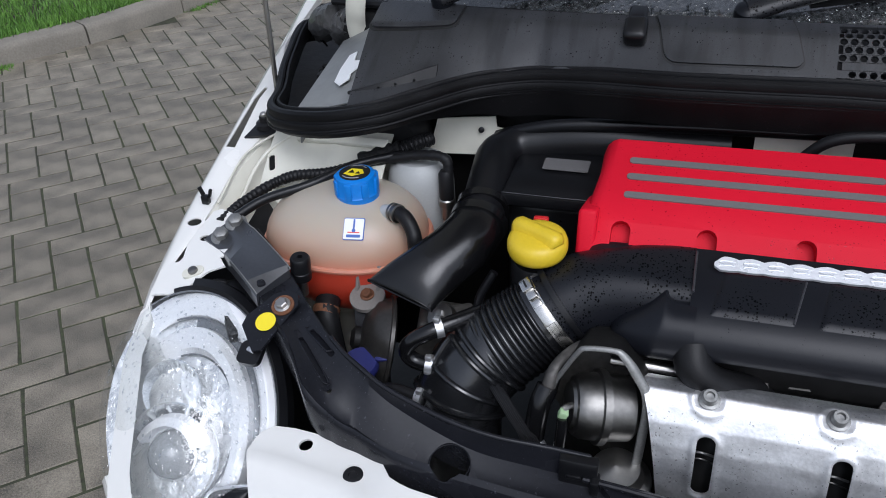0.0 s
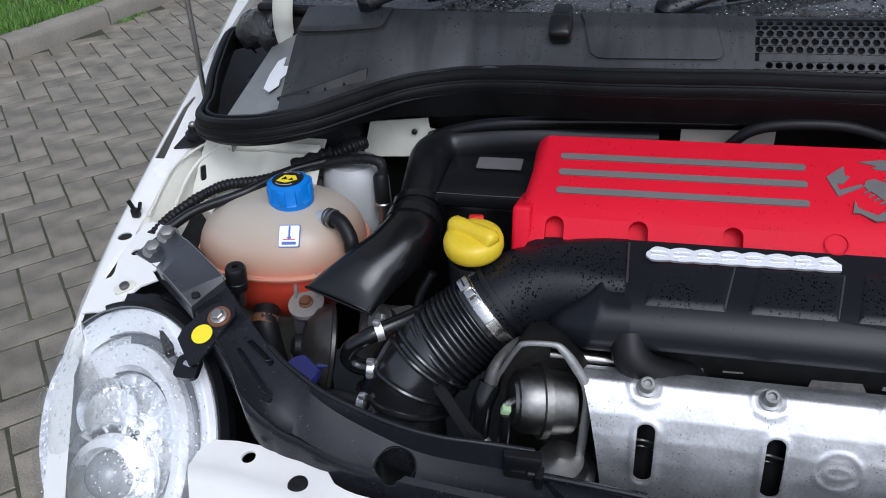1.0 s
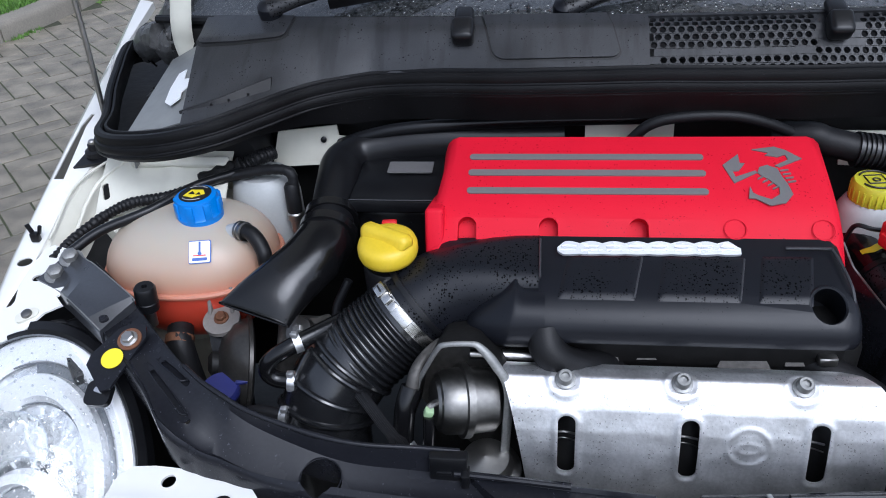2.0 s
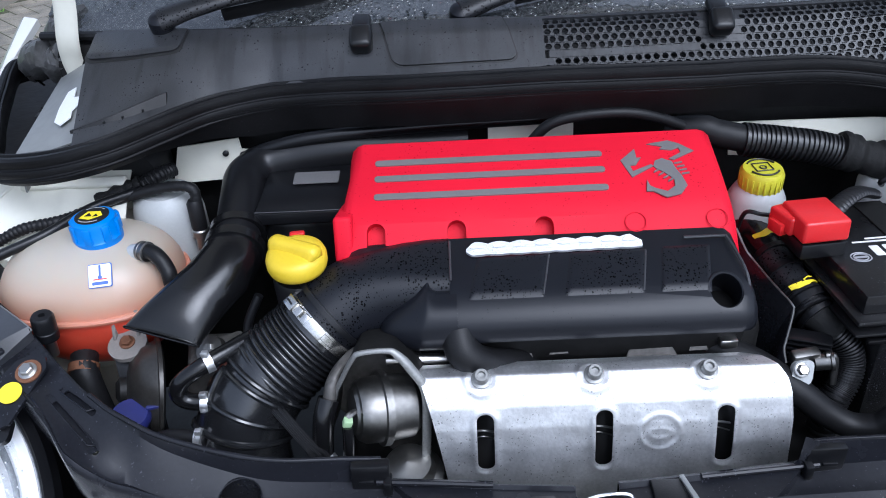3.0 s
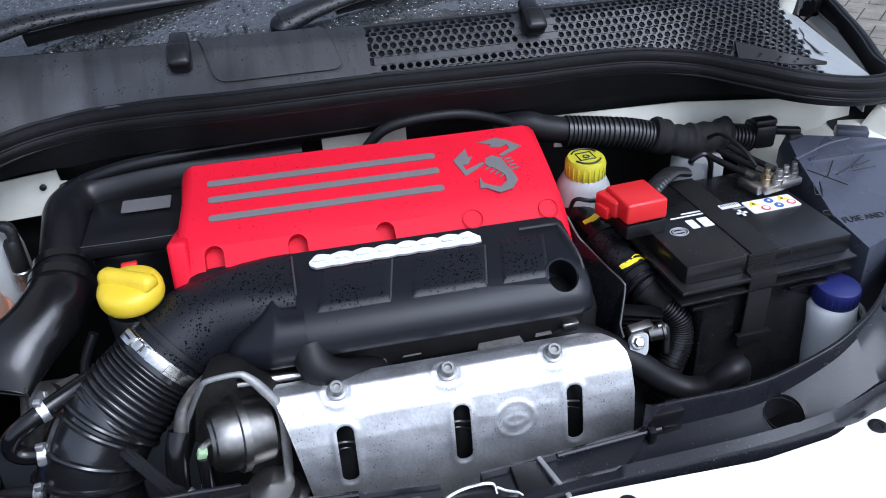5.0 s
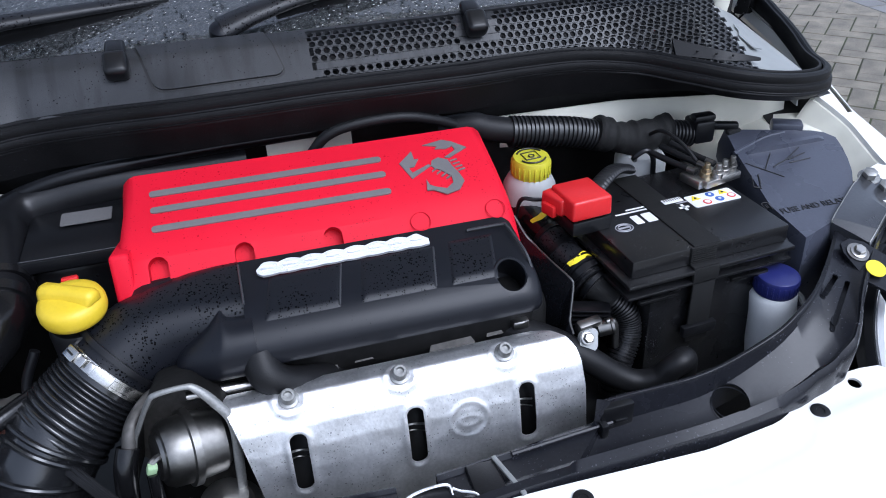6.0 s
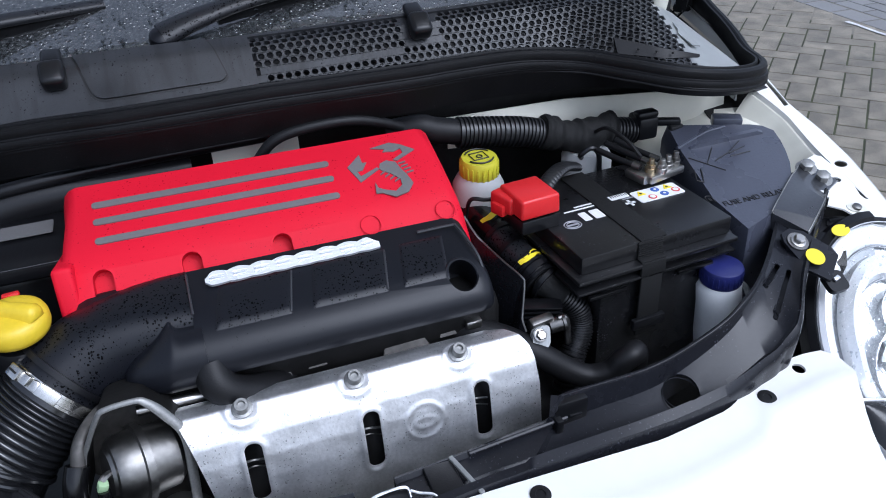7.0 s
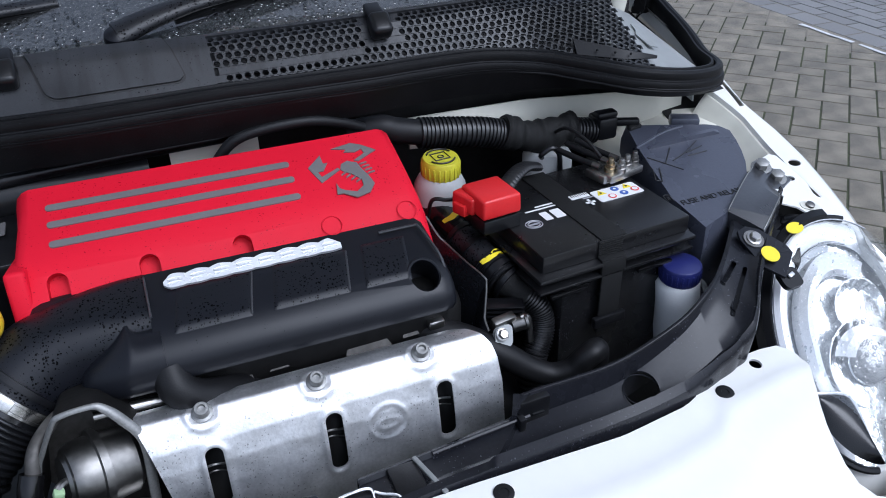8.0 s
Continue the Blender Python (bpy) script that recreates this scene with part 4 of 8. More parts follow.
def headlight(s):
    c = Vector((0.6300, 0.503, 0.614))
    l = Vector((.345, .714, .607)).normalized()
    side = (Vector((1, -.15, 0)) - l * Vector((1, -.15, 0)).dot(l)).normalized()
    nrm = side.cross(l)
    KX, KL = 0.1010, 0.152

    def at(r, a, bulge, sink=0.0, grow=1.0):
        ca, sa = math.cos(a), math.sin(a)
        wid = KX * (1.0 + 0.08 * sa)
        p = c + side * (wid * grow * r * ca) + l * (KL * grow * r * sa) + nrm * (bulge * (1 - r * r) - sink)
        return Vector((s * p.x + 0.0035, p.y, p.z))

    th = thing("headlight", (s * c.x, c.y, c.z - 0.12), "wet clear headlight with chrome reflector in a white fender", "headlight", "headlights")
    rings, n = 16, 72

    def dome(bulge, sink, r1=1.0, grow=1.0, flute=0.0):
        bm = bmesh.new()
        rows = []
        for k in range(1, rings + 1):
            rows.append([bm.verts.new(at(r1 * k / rings, 2 * math.pi * i / n, bulge, sink + flute * (k / rings) * math.cos(18 * 2 * math.pi * i / n), grow)) for i in range(n)])
        mid = bm.verts.new(at(0, 0, bulge, sink))
        for i in range(n):
            bm.faces.new((mid, rows[0][i], rows[0][(i + 1) % n]))
        for a, b in zip(rows, rows[1:]):
            for i in range(n):
                bm.faces.new((a[i], b[i], b[(i + 1) % n], a[(i + 1) % n]))
        return bm

    lens = part("lens", dome(0.050, -0.006), "lens", th, "clear wet plastic lens")
    lens.visible_shadow = False
    part("bowl", dome(-0.004, 0.008, 0.995, 1.0, 0.0003), "lamp_back", th, "dull reflector bowl")
    ring = [at(1.0, radians(85 + 190 * i / n), 0, -0.004, 1.015) for i in range(n + 1)]
    part("rim", tube(ring, 0.0045, 8, 1), "black", th, "black rubber rim")
    # two bright steps that sweep round the inner side
    for name, a0, a1, prof, m in (("bezel", 66, 262, ((0.998, -0.004), (0.985, -0.011), (0.93, -0.0150), (0.85, -0.0140), (0.815, -0.010), (0.80, 0.002)), "bezel"), ("inner_bezel", 64, 262, ((0.735, 0.004), (0.715, -0.016), (0.64, -0.022), (0.56, -0.020), (0.52, 0.004)), "bezel")):
        band = []
        for i in range(41):
            a = radians(a0 + (a1 - a0) * i / 40)
            k_ = min(1.0, i / 14, (40 - i) / 14)
            band.append([at(q, a, 0.0, d * k_ + 0.004 * (1 - k_)) for q, d in prof])
        part(name, solid(loft(band, cap=False, closed=False), 0.002), m, th, "bright chrome step")
    # shade between the steps, put into colour as dark lines and a grey strip
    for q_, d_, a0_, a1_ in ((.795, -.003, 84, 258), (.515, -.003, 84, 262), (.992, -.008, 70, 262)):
        part("step_seam", tube([at(q_, radians(a0_ + (a1_ - a0_) * i / 40), 0.0, d_) for i in range(41)], .0011, 6, 1), "lamp_step_shade", th, "dark line for the shade beside the step")
    part("dark_groove", sheet(lambda u, v: at(0.72 + 0.08 * v, radians(100 + 104 * u), 0.0, -0.003), 30, 3, 0.001), "lamp_step_shade", th, "grey strip for the shade in the groove")
    nn = Vector((s * nrm.x, nrm.y, nrm.z))
    for du, dl, rad in ((0.022, -0.026, 0.056), (0.020, 0.042, 0.036)):
        o = c + side * du + l * dl - nrm * 0.006
        o = Vector((s * o.x + 0.0035, o.y, o.z))
        ax = (nn + Vector((0, -0.35, 0.0))).normalized()
        part("reflector_bowl", lathe([(rad, 0.006), (rad * 0.97, 0.006), (rad * 0.90, 0.000), (rad * 0.72, -0.010), (rad * 0.4, -0.017), (0.001, -0.019)], o, ax, 40, cap=False), "mirror", th, "mirror reflector")
        if rad > 0.05:
            q_ = frame_of(ax)
            part("projector_dome", lathe([(rad * 0.44, -0.012), (rad * 0.46, 0.004), (rad * 0.42, 0.013), (rad * 0.30, 0.021), (rad * 0.14, 0.025), (0.001, 0.026)], o, ax, 32), "lamp_dome", th, "grey projector dome")
            part("dome_ring", tube([o + q_ @ Vector((rad * .49 * math.cos(a), rad * .49 * math.sin(a), .004)) for a in np.linspace(0, 2 * math.pi, 41)], .0014, 8, 1), "lamp_back", th, "ring round the dome")
            part("dome_hood", solid(loft([[o + q_ @ Vector((r_ * math.cos(a), r_ * math.sin(a), h_)) for r_, h_ in ((rad * .50, .004), (rad * .56, .020), (rad * .72, .014), (rad * .78, .0))] for a in np.linspace(radians(20), radians(160), 21)], False, False), 0.0015), "bezel", th, "curved bright hood")
        for k_ in range(4):
            a = radians(52 + 26 * k_)
            d1 = frame_of(ax) @ Vector((rad * 0.95 * math.cos(a), rad * 0.95 * math.sin(a), 0.004))
            d2 = frame_of(ax) @ Vector((rad * 0.62 * math.cos(a), rad * 0.62 * math.sin(a), -0.010))
            part("reflector_rib", tube([o + d1, o + d2], 0.0028, 6, 3, rfun=lambda w: 1.2 - .7 * w), "lamp_back", th)
    bead_rng = random.Random(21 if s < 0 else 22)
    beads_bm = bmesh.new()
    for _ in range(650):
        r_, a_ = math.sqrt(bead_rng.random()) * .97, bead_rng.uniform(0, 2 * math.pi)
        p0 = at(r_, a_, .050, -.0064)
        px, py = at(r_ + .01, a_, .050, -.0064) - p0, at(r_, a_ + .05, .050, -.0064) - p0
        nz = px.cross(py).normalized()
        nz = nz if nz.z > 0 else -nz
        size = .0005 + .0014 * bead_rng.random() ** 4
        fr_b = frame_of(nz) @ Matrix.Diagonal((size, size * bead_rng.uniform(1, 2.4), size * .45))
        m4 = Matrix.Translation(p0) @ fr_b.to_4x4()
        bmesh.ops.create_icosphere(beads_bm, subdivisions=1, radius=1.0, matrix=m4)
    lens_rain = part("lens_rain", beads_bm, "lens_drop", th, "rain beads on the lens")
    lens_rain.visible_shadow = False
    tagged(lens_rain, kind="stuff")
    leaf = lambda u, v: at(0.985 - 0.40 * v * math.sin(math.pi * min(1, max(0, u))) ** 0.7, radians(212 + 56 * u), 0.0, -0.024 - 0.010 * math.sin(math.pi * v))
    part("turn_lamp", sheet(leaf, 20, 6, 0.002), "gloss", th, "dark side lamp")
    part("turn_lamp_edge", tube([leaf(i / 20, 1.0) for i in range(21)], 0.0022, 8, 1), "chrome", th, "bright lamp edge")
    nose = []
    for i in range(25):
        a = radians(196 + 150 * i / 24)
        nose.append([at(q, a, 0.0, d) for q, d in ((0.99, 0.004), (1.03, 0.002), (1.12, 0.012), (1.30, 0.050), (1.5, 0.11))])
    part("nose_skin", solid(loft(nose, cap=False, closed=False), 0.002), "paint", th, "white skin below the lens")
    part("housing", dome(-0.09, 0.012, 0.94), "black", th, "black housing")
    # black band over the upper inner side, with fixing ear and top cover
    band = []
    for i in range(31):
        a = radians(97 + 93 * i / 30)
        band.append([at(q, a, 0.0, d) for q, d in ((1.0, -0.008), (1.03, -0.011), (1.10, -0.004), (1.12, 0.012))])
    part("surround", solid(loft(band, cap=False, closed=False), 0.002), "black", th, "black plastic surround")
    ear = Vector((s * 0.560, 0.548, 0.690))
    part("fixing_ear", prism(rounded(0.026, 0.026, 0.007), ear, (1, 0, 0), (0, 1, 0.5), 0.007, 0.0015), "black", th, "black fixing ear")
    part("ear_screw", box(ear + Vector((0.001, -0.002, 0.0085)), (0.010, 0.005, 0.003), 0.001, turned(25, 0, 20 * s)), "foil", th, "bright clip")
    cov = part("top_cover", join(box((s * 0.620, 0.640, 0.688), (0.062, 0.052, 0.026), 0.008, turned(22, 0, -s * 38), 3), box((s * 0.602, 0.606, 0.688), (0.045, 0.050, 0.022), 0.005, turned(22, 0, -s * 38), 2)), "black", th, "black top cover")
    if s > 0:
        part("second_sticker", disc((0.6215, 0.6100, 0.7125), (0.05, -0.40, 1), 0.0135, 0.0008, 24, 0.62), "sticker", cov, "yellow sticker")
    part("top_clip", join(tube([(s * (.668 + .004) - .004, .612, .694), (s * .660 - .004, .622, .706), (s * .648 - .004, .634, .708), (s * .640 - .004, .640, .704)], 0.0042, 10, 5, flat=1.6, up=(0, 0, 1)), box((s * .640 - .004, .636, .702), (.016, .010, .010), .002, turned(20, 0, -s * 40))), "black", th, "black spring clip")
    return th


headlight(-1)
headlight(1)

# ---- scuttle: seal, cowl panel, wipers, windscreen ----


def mirrored_path():
    half = [(x, y, crown(x)) for x, y in zip(SEAL_X[:10], SEAL_Y[:10])]
    half += [(.678, .888, .842), (.702, .950, .847), (.724, 1.02, .855), (.738, 1.072, .861), (.742, 1.105, .865), (.722, 1.116, .866), (.703, 1.100, .862)]
    half = spline(half, 7)
    return [Vector((-p.x, p.y, p.z)) for p in half[::-1]] + half[1:]


seal = thing("bonnet_seal", (0, 0.86, 0.80), "black rubber seal curving along the scuttle edge", "seal")
sp = mirrored_path()


def seal_section(pts, outline):
    """Sweep an outline of (outwards, up) offsets along the seal."""
    rows = []
    for i, p in enumerate(pts):
        t = (pts[min(i + 1, len(pts) - 1)] - pts[max(i - 1, 0)]).normalized()
        out = t.cross(Vector((0, 0, 1))).normalized()
        wob = 0.0006 * noise.noise(p * 23)
        rows.append([p + out * (a + wob) + Vector((0, 0, b + wob)) for a, b in outline])
    return loft(rows)


SEAL_OUT = ((-.0125, -.008), (-.0128, .0060), (-.0112, .0096), (-.0086, .0098), (-.0072, .0075), (-.0068, .0020), (-.0058, .0018), (-.0052, .0066), (-.0030, .0086), (.0012, .0084), (.0046, .0058), (.0058, .0020), (.0046, -.0030), (.0052, -.0044), (.0074, -.0050), (.0086, -.0074), (.0088, -.0120), (.0076, -.0152), (.0040, -.0165), (-.0100, -.0165))
part("seal_bulb", seal_section(sp, SEAL_OUT), "seal", seal, angle=32)
part("seal_lip", seal_section(sp, ((.0062, -.0146), (.0084, -.0150), (.0092, -.0166), (.0088, -.0184), (.0060, -.0180))), "seal", seal, "outer rubber lip")


def skirt(u, v):
    k = u * (len(sp) - 1)
    i = min(int(k), len(sp) - 2)
    p = sp[i].lerp(sp[i + 1], k - i)
    deep = lerp_table(abs(p.x), (0, .36, .46, .8), (.036, .036, .014, .010))
    return Vector((p.x, p.y - 0.010 + 0.012 * v, p.z - 0.014 - deep * v))


part("seal_carrier", sheet(skirt, 160, 3, 0.003), "seal", seal, "black carrier strip")

cowl = thing("cowl_panel", (0, 0.93, 0.86), "grey-black plastic cowl panel with a perforated air grille, wet", "cowl panel")


def cowl_front(x):
    return seal_y(x) + 0.004


def cowl_at(x, v):
    a = abs(x)
    y0, z0 = cowl_front(x), crown(x) - 0.004
    y1, z1 = 0.930 + 0.2 * x * x, 0.947 - 0.035 * x * x
    rise = v / 0.72 * 0.86 if v < 0.72 else 0.86 + 0.14 * (v - 0.72) / 0.28
    return Vector((x, y0 + (y1 - y0) * v, z0 + (z1 - z0) * rise))


def strip(x0, x1, v0, v1, nu, nv, thick=0.003, lift=0.0):
    return sheet(lambda u, v: cowl_at(x0 + (x1 - x0) * u, v0 + (v1 - v0) * v) + Vector((0, -lift * 0.4, lift)), nu, nv, -thick)


GX0 = -0.009
part("panel", join(sheet(lambda u, v: cowl_at((-0.538 - 0.022 * v) * (1 - u) + GX0 * u, v), 60, 12, -0.003), strip(GX0, 0.538, 0.0, 0.04, 60, 2), strip(GX0, 0.538, 0.94, 1.0, 60, 2)), "cowl", cowl)


def cover(xa, xb, v0, slant, grow, thick, lift):
    """A cover let into the cowl panel, with slanting sides and rounded lower corners."""
    def at(u, v):
        vv = v * v
        h = max(0.0, 1 - vv / 0.16)
        r = 0.012 * (1 - math.sqrt(max(0.0, 1 - h * h)))
        x0, x1 = xa - slant * vv - grow + r, xb - slant * vv + grow - r
        vert = v0 - grow * 9 + (1.0 - v0 + grow * 9) * vv
        return cowl_at(x0 + (x1 - x0) * u, vert) + Vector((0, -lift * 0.4, lift))
    return sheet(at, 24, 18, -thick)


for name_, xa, xb, v0, slant in (("service_cover", -0.183, -0.040, 0.27, 0.016), ("end_cover", -0.553, -0.440, 0.68, -0.004)):
    part("cover_gap", cover(xa, xb, v0, slant, 0.0024, 0.002, 0.0012), "ink", cowl, "dark gap round the cover")
    part(name_, cover(xa, xb, v0, slant, 0.0, 0.003, 0.0026), "cowl", cowl, "flush cover with rounded corners")

run_rng = random.Random(8)
runs = []
for i in range(15):
    x = -0.240 + 0.0034 * i
    top, low = .30 + run_rng.uniform(-.01, .01), .24 - .13 * run_rng.random() ** 2
    runs.append(strip(x, x + run_rng.uniform(.0022, .0040), low, top, 1, 5, .0004, .0012))
part("pale_stain", join(*runs), "limescale", cowl, "pale dried run marks")


def grille():
    """Plate of hexagonal cells, each with a round hole through it."""
    bm = bmesh.new()
    pitch = 0.0102
    rowh = 0.0089
    n = 12
    cols = int((0.538 - GX0) / pitch)
    for c in range(cols):
        x0 = GX0 + (c + 0.5) * pitch
        length = (cowl_at(x0, 0.94) - cowl_at(x0, 0.04)).length
        for r in range(int(length / rowh)):
            x = x0 + (pitch / 2 if r % 2 else 0)
            v = 0.94 - 0.90 * (r + 0.5) * rowh / length
            plain = (r in (5, 8, 9, 10) and x < 0.165) or (0.172 < x < 0.222 and r < 5) or (x < .002 and r > 5)
            rad = pitch * 0.385 if not plain else 0.0
            ctr = cowl_at(x, v)
            ux = (cowl_at(x + 0.002, v) - ctr).normalized()
            uy = (cowl_at(x, v + 0.02) - ctr)
            uy = (uy - ux * uy.dot(ux)).normalized()
            nz = ux.cross(uy)
            hx = [ctr + ux * sx * pitch / 2 + uy * sy * rowh / 2 for sx, sy in ((.5, -1), (1, -1), (1, 0), (1, 1), (.5, 1), (-.5, 1), (-1, 1), (-1, 0), (-1, -1), (-.5, -1), (0, -1), (0, 1))]
            cell = sorted(hx, key=lambda p: math.atan2((p - ctr).dot(uy), (p - ctr).dot(ux)))
            outer = [bm.verts.new(p) for p in cell]
            if not rad:
                bm.faces.new(outer)
                continue
            ang = [math.atan2((p - ctr).dot(uy), (p - ctr).dot(ux)) for p in cell]
            inner = [bm.verts.new(ctr + ux * rad * math.cos(a) + uy * rad * math.sin(a)) for a in ang]
            deep = [bm.verts.new(ctr + ux * rad * math.cos(a) + uy * rad * math.sin(a) - nz * 0.004) for a in ang]
            for i in range(n):
                j = (i + 1) % n
                bm.faces.new((outer[i], outer[j], inner[j], inner[i]))
                bm.faces.new((inner[i], inner[j], deep[j], deep[i]))
    return bm


part("air_grille", grille(), "cowl", cowl, "plate of round air holes")
part("grille_backing", sheet(lambda u, v: cowl_at(GX0 + .538 * u, .04 + .10 * v) + Vector((0, .0004, -.0012)), 60, 3, -.002), "cowl", cowl, "plain front border of the grille")
part("grille_base", sheet(lambda u, v: cowl_at(GX0 + (0.538 - GX0) * u, v) + Vector((0, 0.004, -0.016)), 40, 6, 0.002), "rubber", cowl, "dark air chamber")
for x in (-0.220, 0.195):
    o = cowl_at(x, 0.66)
    part("washer_jet", join(box(o + Vector((0, -0.010, 0.006)), (0.026, 0.030, 0.022), 0.006, turned(40, 0, 0), 3), box(o + Vector((0, 0.012, 0.017)), (0.022, 0.030, 0.012), 0.005, turned(15, 0, 0), 3)), "black", cowl, "black washer jet")
for s in (-1, 1):
    up_, lo_ = [], []
    for i in range(9):
        t = i / 8
        x = -s * (-0.546 + 0.100 * t)
        lo_.append(cowl_at(x, 0.17 - 0.03 * t) + Vector((0, 0, 0.001)))
        up_.append(cowl_at(x, 0.185 + 0.075 * t) + Vector((0, -0.003, 0.003 + 0.005 * t)))
    part("wedge_strip", loft([[a, b, b + Vector((0, 0.003, 0)), a + Vector((0, 0.004, -0.002))] for a, b in zip(lo_, up_)]), "rubber", cowl, "black wedge strip")
    for t in (0.45, 0.62, 0.8):
        x = -s * (-0.556 + 0.110 * t)
        part("strip_clip", box(cowl_at(x, 0.18) + Vector((0, -0.004, 0.006)), (0.003, 0.002, 0.003), 0.0008), "rubber", cowl, "small clip")

# white side gussets inside the seal's loops, and the bonnet hinges
for s in (-1, 1):
    gusset = thing("scuttle_gusset", (s * 0.61, 0.95, 0.78), "pale grey-white scuttle gusset beside the cowl panel", "body panel", kind="structure")
    rows = []
    for i in range(9):
        t = i / 8
        a = Vector((.622 + .022 * t, .835 + .20 * t, .848 + .020 * t))
        b = cowl_at(.531 + (.012 * t if s < 0 else 0), .15 + .80 * t) - Vector((0, 0, .0045))
        rows.append([Vector((s * p.x, p.y, p.z)) for p in (a + Vector((0.004, 0, -0.05)), a, a.lerp(b, 0.5) - Vector((0, 0, 0.004)), b, b + Vector((-0.03, 0.0, -0.012)))])
    # the left plate's darker grey holds the bonnet's shade in its colour
    part("gusset_plate", solid(loft(rows, False, False), 0.002), "grey_primer" if s > 0 else "shade_and_strip_grey", gusset)
    pa_, pb_ = rows[3][1], rows[3][3]
    along = (pb_ - pa_) * s
    part("white_blob", prism([(-0.016, -0.022), (-0.004, -0.036), (0.010, -0.030), (0.008, -0.016), (0.022, -0.006), (0.018, 0.006), (0.004, 0.014), (0.002, 0.036), (-0.010, 0.034), (-0.016, 0.006)] if s < 0 else [(0.012, -0.024), (0.008, 0.004), (0.010, 0.028), (-0.004, 0.030), (-0.006, 0.012), (-0.016, -0.004), (-0.006, -0.030)], pa_.lerp(pb_, 0.62) + Vector((0, 0, 0.0008)), (1, 0, along.z / along.x), (rows[5][2] - rows[2][2]), 0.0012, 0.0004), "bottle" if s < 0 else "grey_primer", gusset, "bare white patch")
    part("drain_channel", sheet(lambda u, v: Vector((s * (0.600 + (0.138 if s < 0 else 0.108) * v + 0.045 * u), 0.908 + 0.287 * u, 0.794 + 0.029 * u - 0.006 * math.sin(math.pi * v))), 8, 5, 0.002), "dark", gusset, "dark drain channel")
    part("drain_nut", lathe([(0.014, 0), (0.014, 0.004), (0.008, 0.005), (0.008, 0.010)], (s * 0.672, 1.03, 0.822), (0, 0, 1), 16), "dark", gusset, "dark nut")

# windscreen, dark interior, wipers
screen = thing("windscreen", (0, 1.1, 0.95), "wet car windscreen with beaded rain", "windscreen")


def screen_at(u, v):
    x = (u * 2 - 1) * 0.66
    return Vector((x, 0.962 + 0.22 * x * x + 0.62 * v, 0.934 - 0.035 * x * x + 0.40 * v))


pane = part("pane", sheet(screen_at, 24, 12, 0.004), "glass", screen)
pane.visible_shadow = False
part("lower_edge", tube([screen_at(i / 20, 0.0) + Vector((0, -0.006, 0.002)) for i in range(21)], 0.006, 8, 2), "rubber", screen, "black lower edge")
dash = thing("dashboard", (0, 1.4, 0.7), "dark dashboard behind the windscreen", "dashboard")
part("dash_top", box((0, 1.45, 0.84), (1.30, 0.85, 0.16), 0.03), "dark", dash)


def water_beads():
    bm = bmesh.new()
    rng = random.Random(5)
    for _ in range(1900):
        u, v = rng.random(), rng.random() ** 1.4 * 0.30
        if noise.noise(Vector((u * 9, v * 14, 0.5))) < -0.12:
            continue
        p = screen_at(u, v)
        r = 0.0008 + 0.0018 * rng.random() ** 2.2
        m = Matrix.Translation(p + Vector((0, -0.001, 0.004))) @ turned(33, 0, 0).to_4x4() @ Matrix.Diagonal((r, r * rng.uniform(1, 2.2), r * 0.55, 1))
        bmesh.ops.create_icosphere(bm, subdivisions=1, radius=1.0, matrix=m)
    return bm


beads = part("beaded_rain", water_beads(), "drop", screen, "rain beads")
tagged(beads, kind="stuff")


def wiper(o, end, lab):
    th = thing("wiper", o, lab, "wiper", "windscreen wipers")
    o, e = Vector(o), Vector(end)
    d = (e - o).normalized()
    part("pivot_cap", lathe([(0.0145, -0.03), (0.0145, 0.002), (0.0135, 0.008), (0.009, 0.012), (0.0, 0.013)], o, (0, -0.5, 1), 28, cap=False), "plenum", th, "rounded arm root")
    part("arm", tube([o + Vector((0, 0, 0.004)), o + d * 0.05 + Vector((0, 0, 0.012)), o.lerp(e, .4) + Vector((0, 0, 0.014)), e], 0.0165, 14, 10, rfun=lambda q: 1.08 - 0.60 * q, flat=0.62, up=(0, -0.5, 1)), "satin", th)
    part("blade_rubber", tube([o + d * 0.07 + Vector((0, 0.018, -0.008)), o.lerp(e, .5) + Vector((0, 0.012, -0.006)), e + Vector((0, 0.0, -0.010))], 0.006, 8, 8, flat=1.5, up=(0, -0.4, 1)), "rubber", th, "rubber blade")


wiper((-0.468, 0.968, 0.953), (-0.159, 1.038, 0.978), "black wiper arm parked on the wet windscreen")
wiper((-0.102, 0.960, 0.948), (0.215, 1.030, 0.985), "black wiper arm parked on the wet windscreen")

# raised bonnet above the bay, its hinges and stay
bonnet = thing("bonnet", (0, 1.10, 0.95), "white car bonnet propped open above the engine", "bonnet")


def bonnet_at(u, v):
    x = (u * 2 - 1) * (0.76 - 0.14 * v * v)
    return Vector((x, 1.00 - 0.54 * v + 0.12 * (x * x), 1.08 + 0.84 * v))


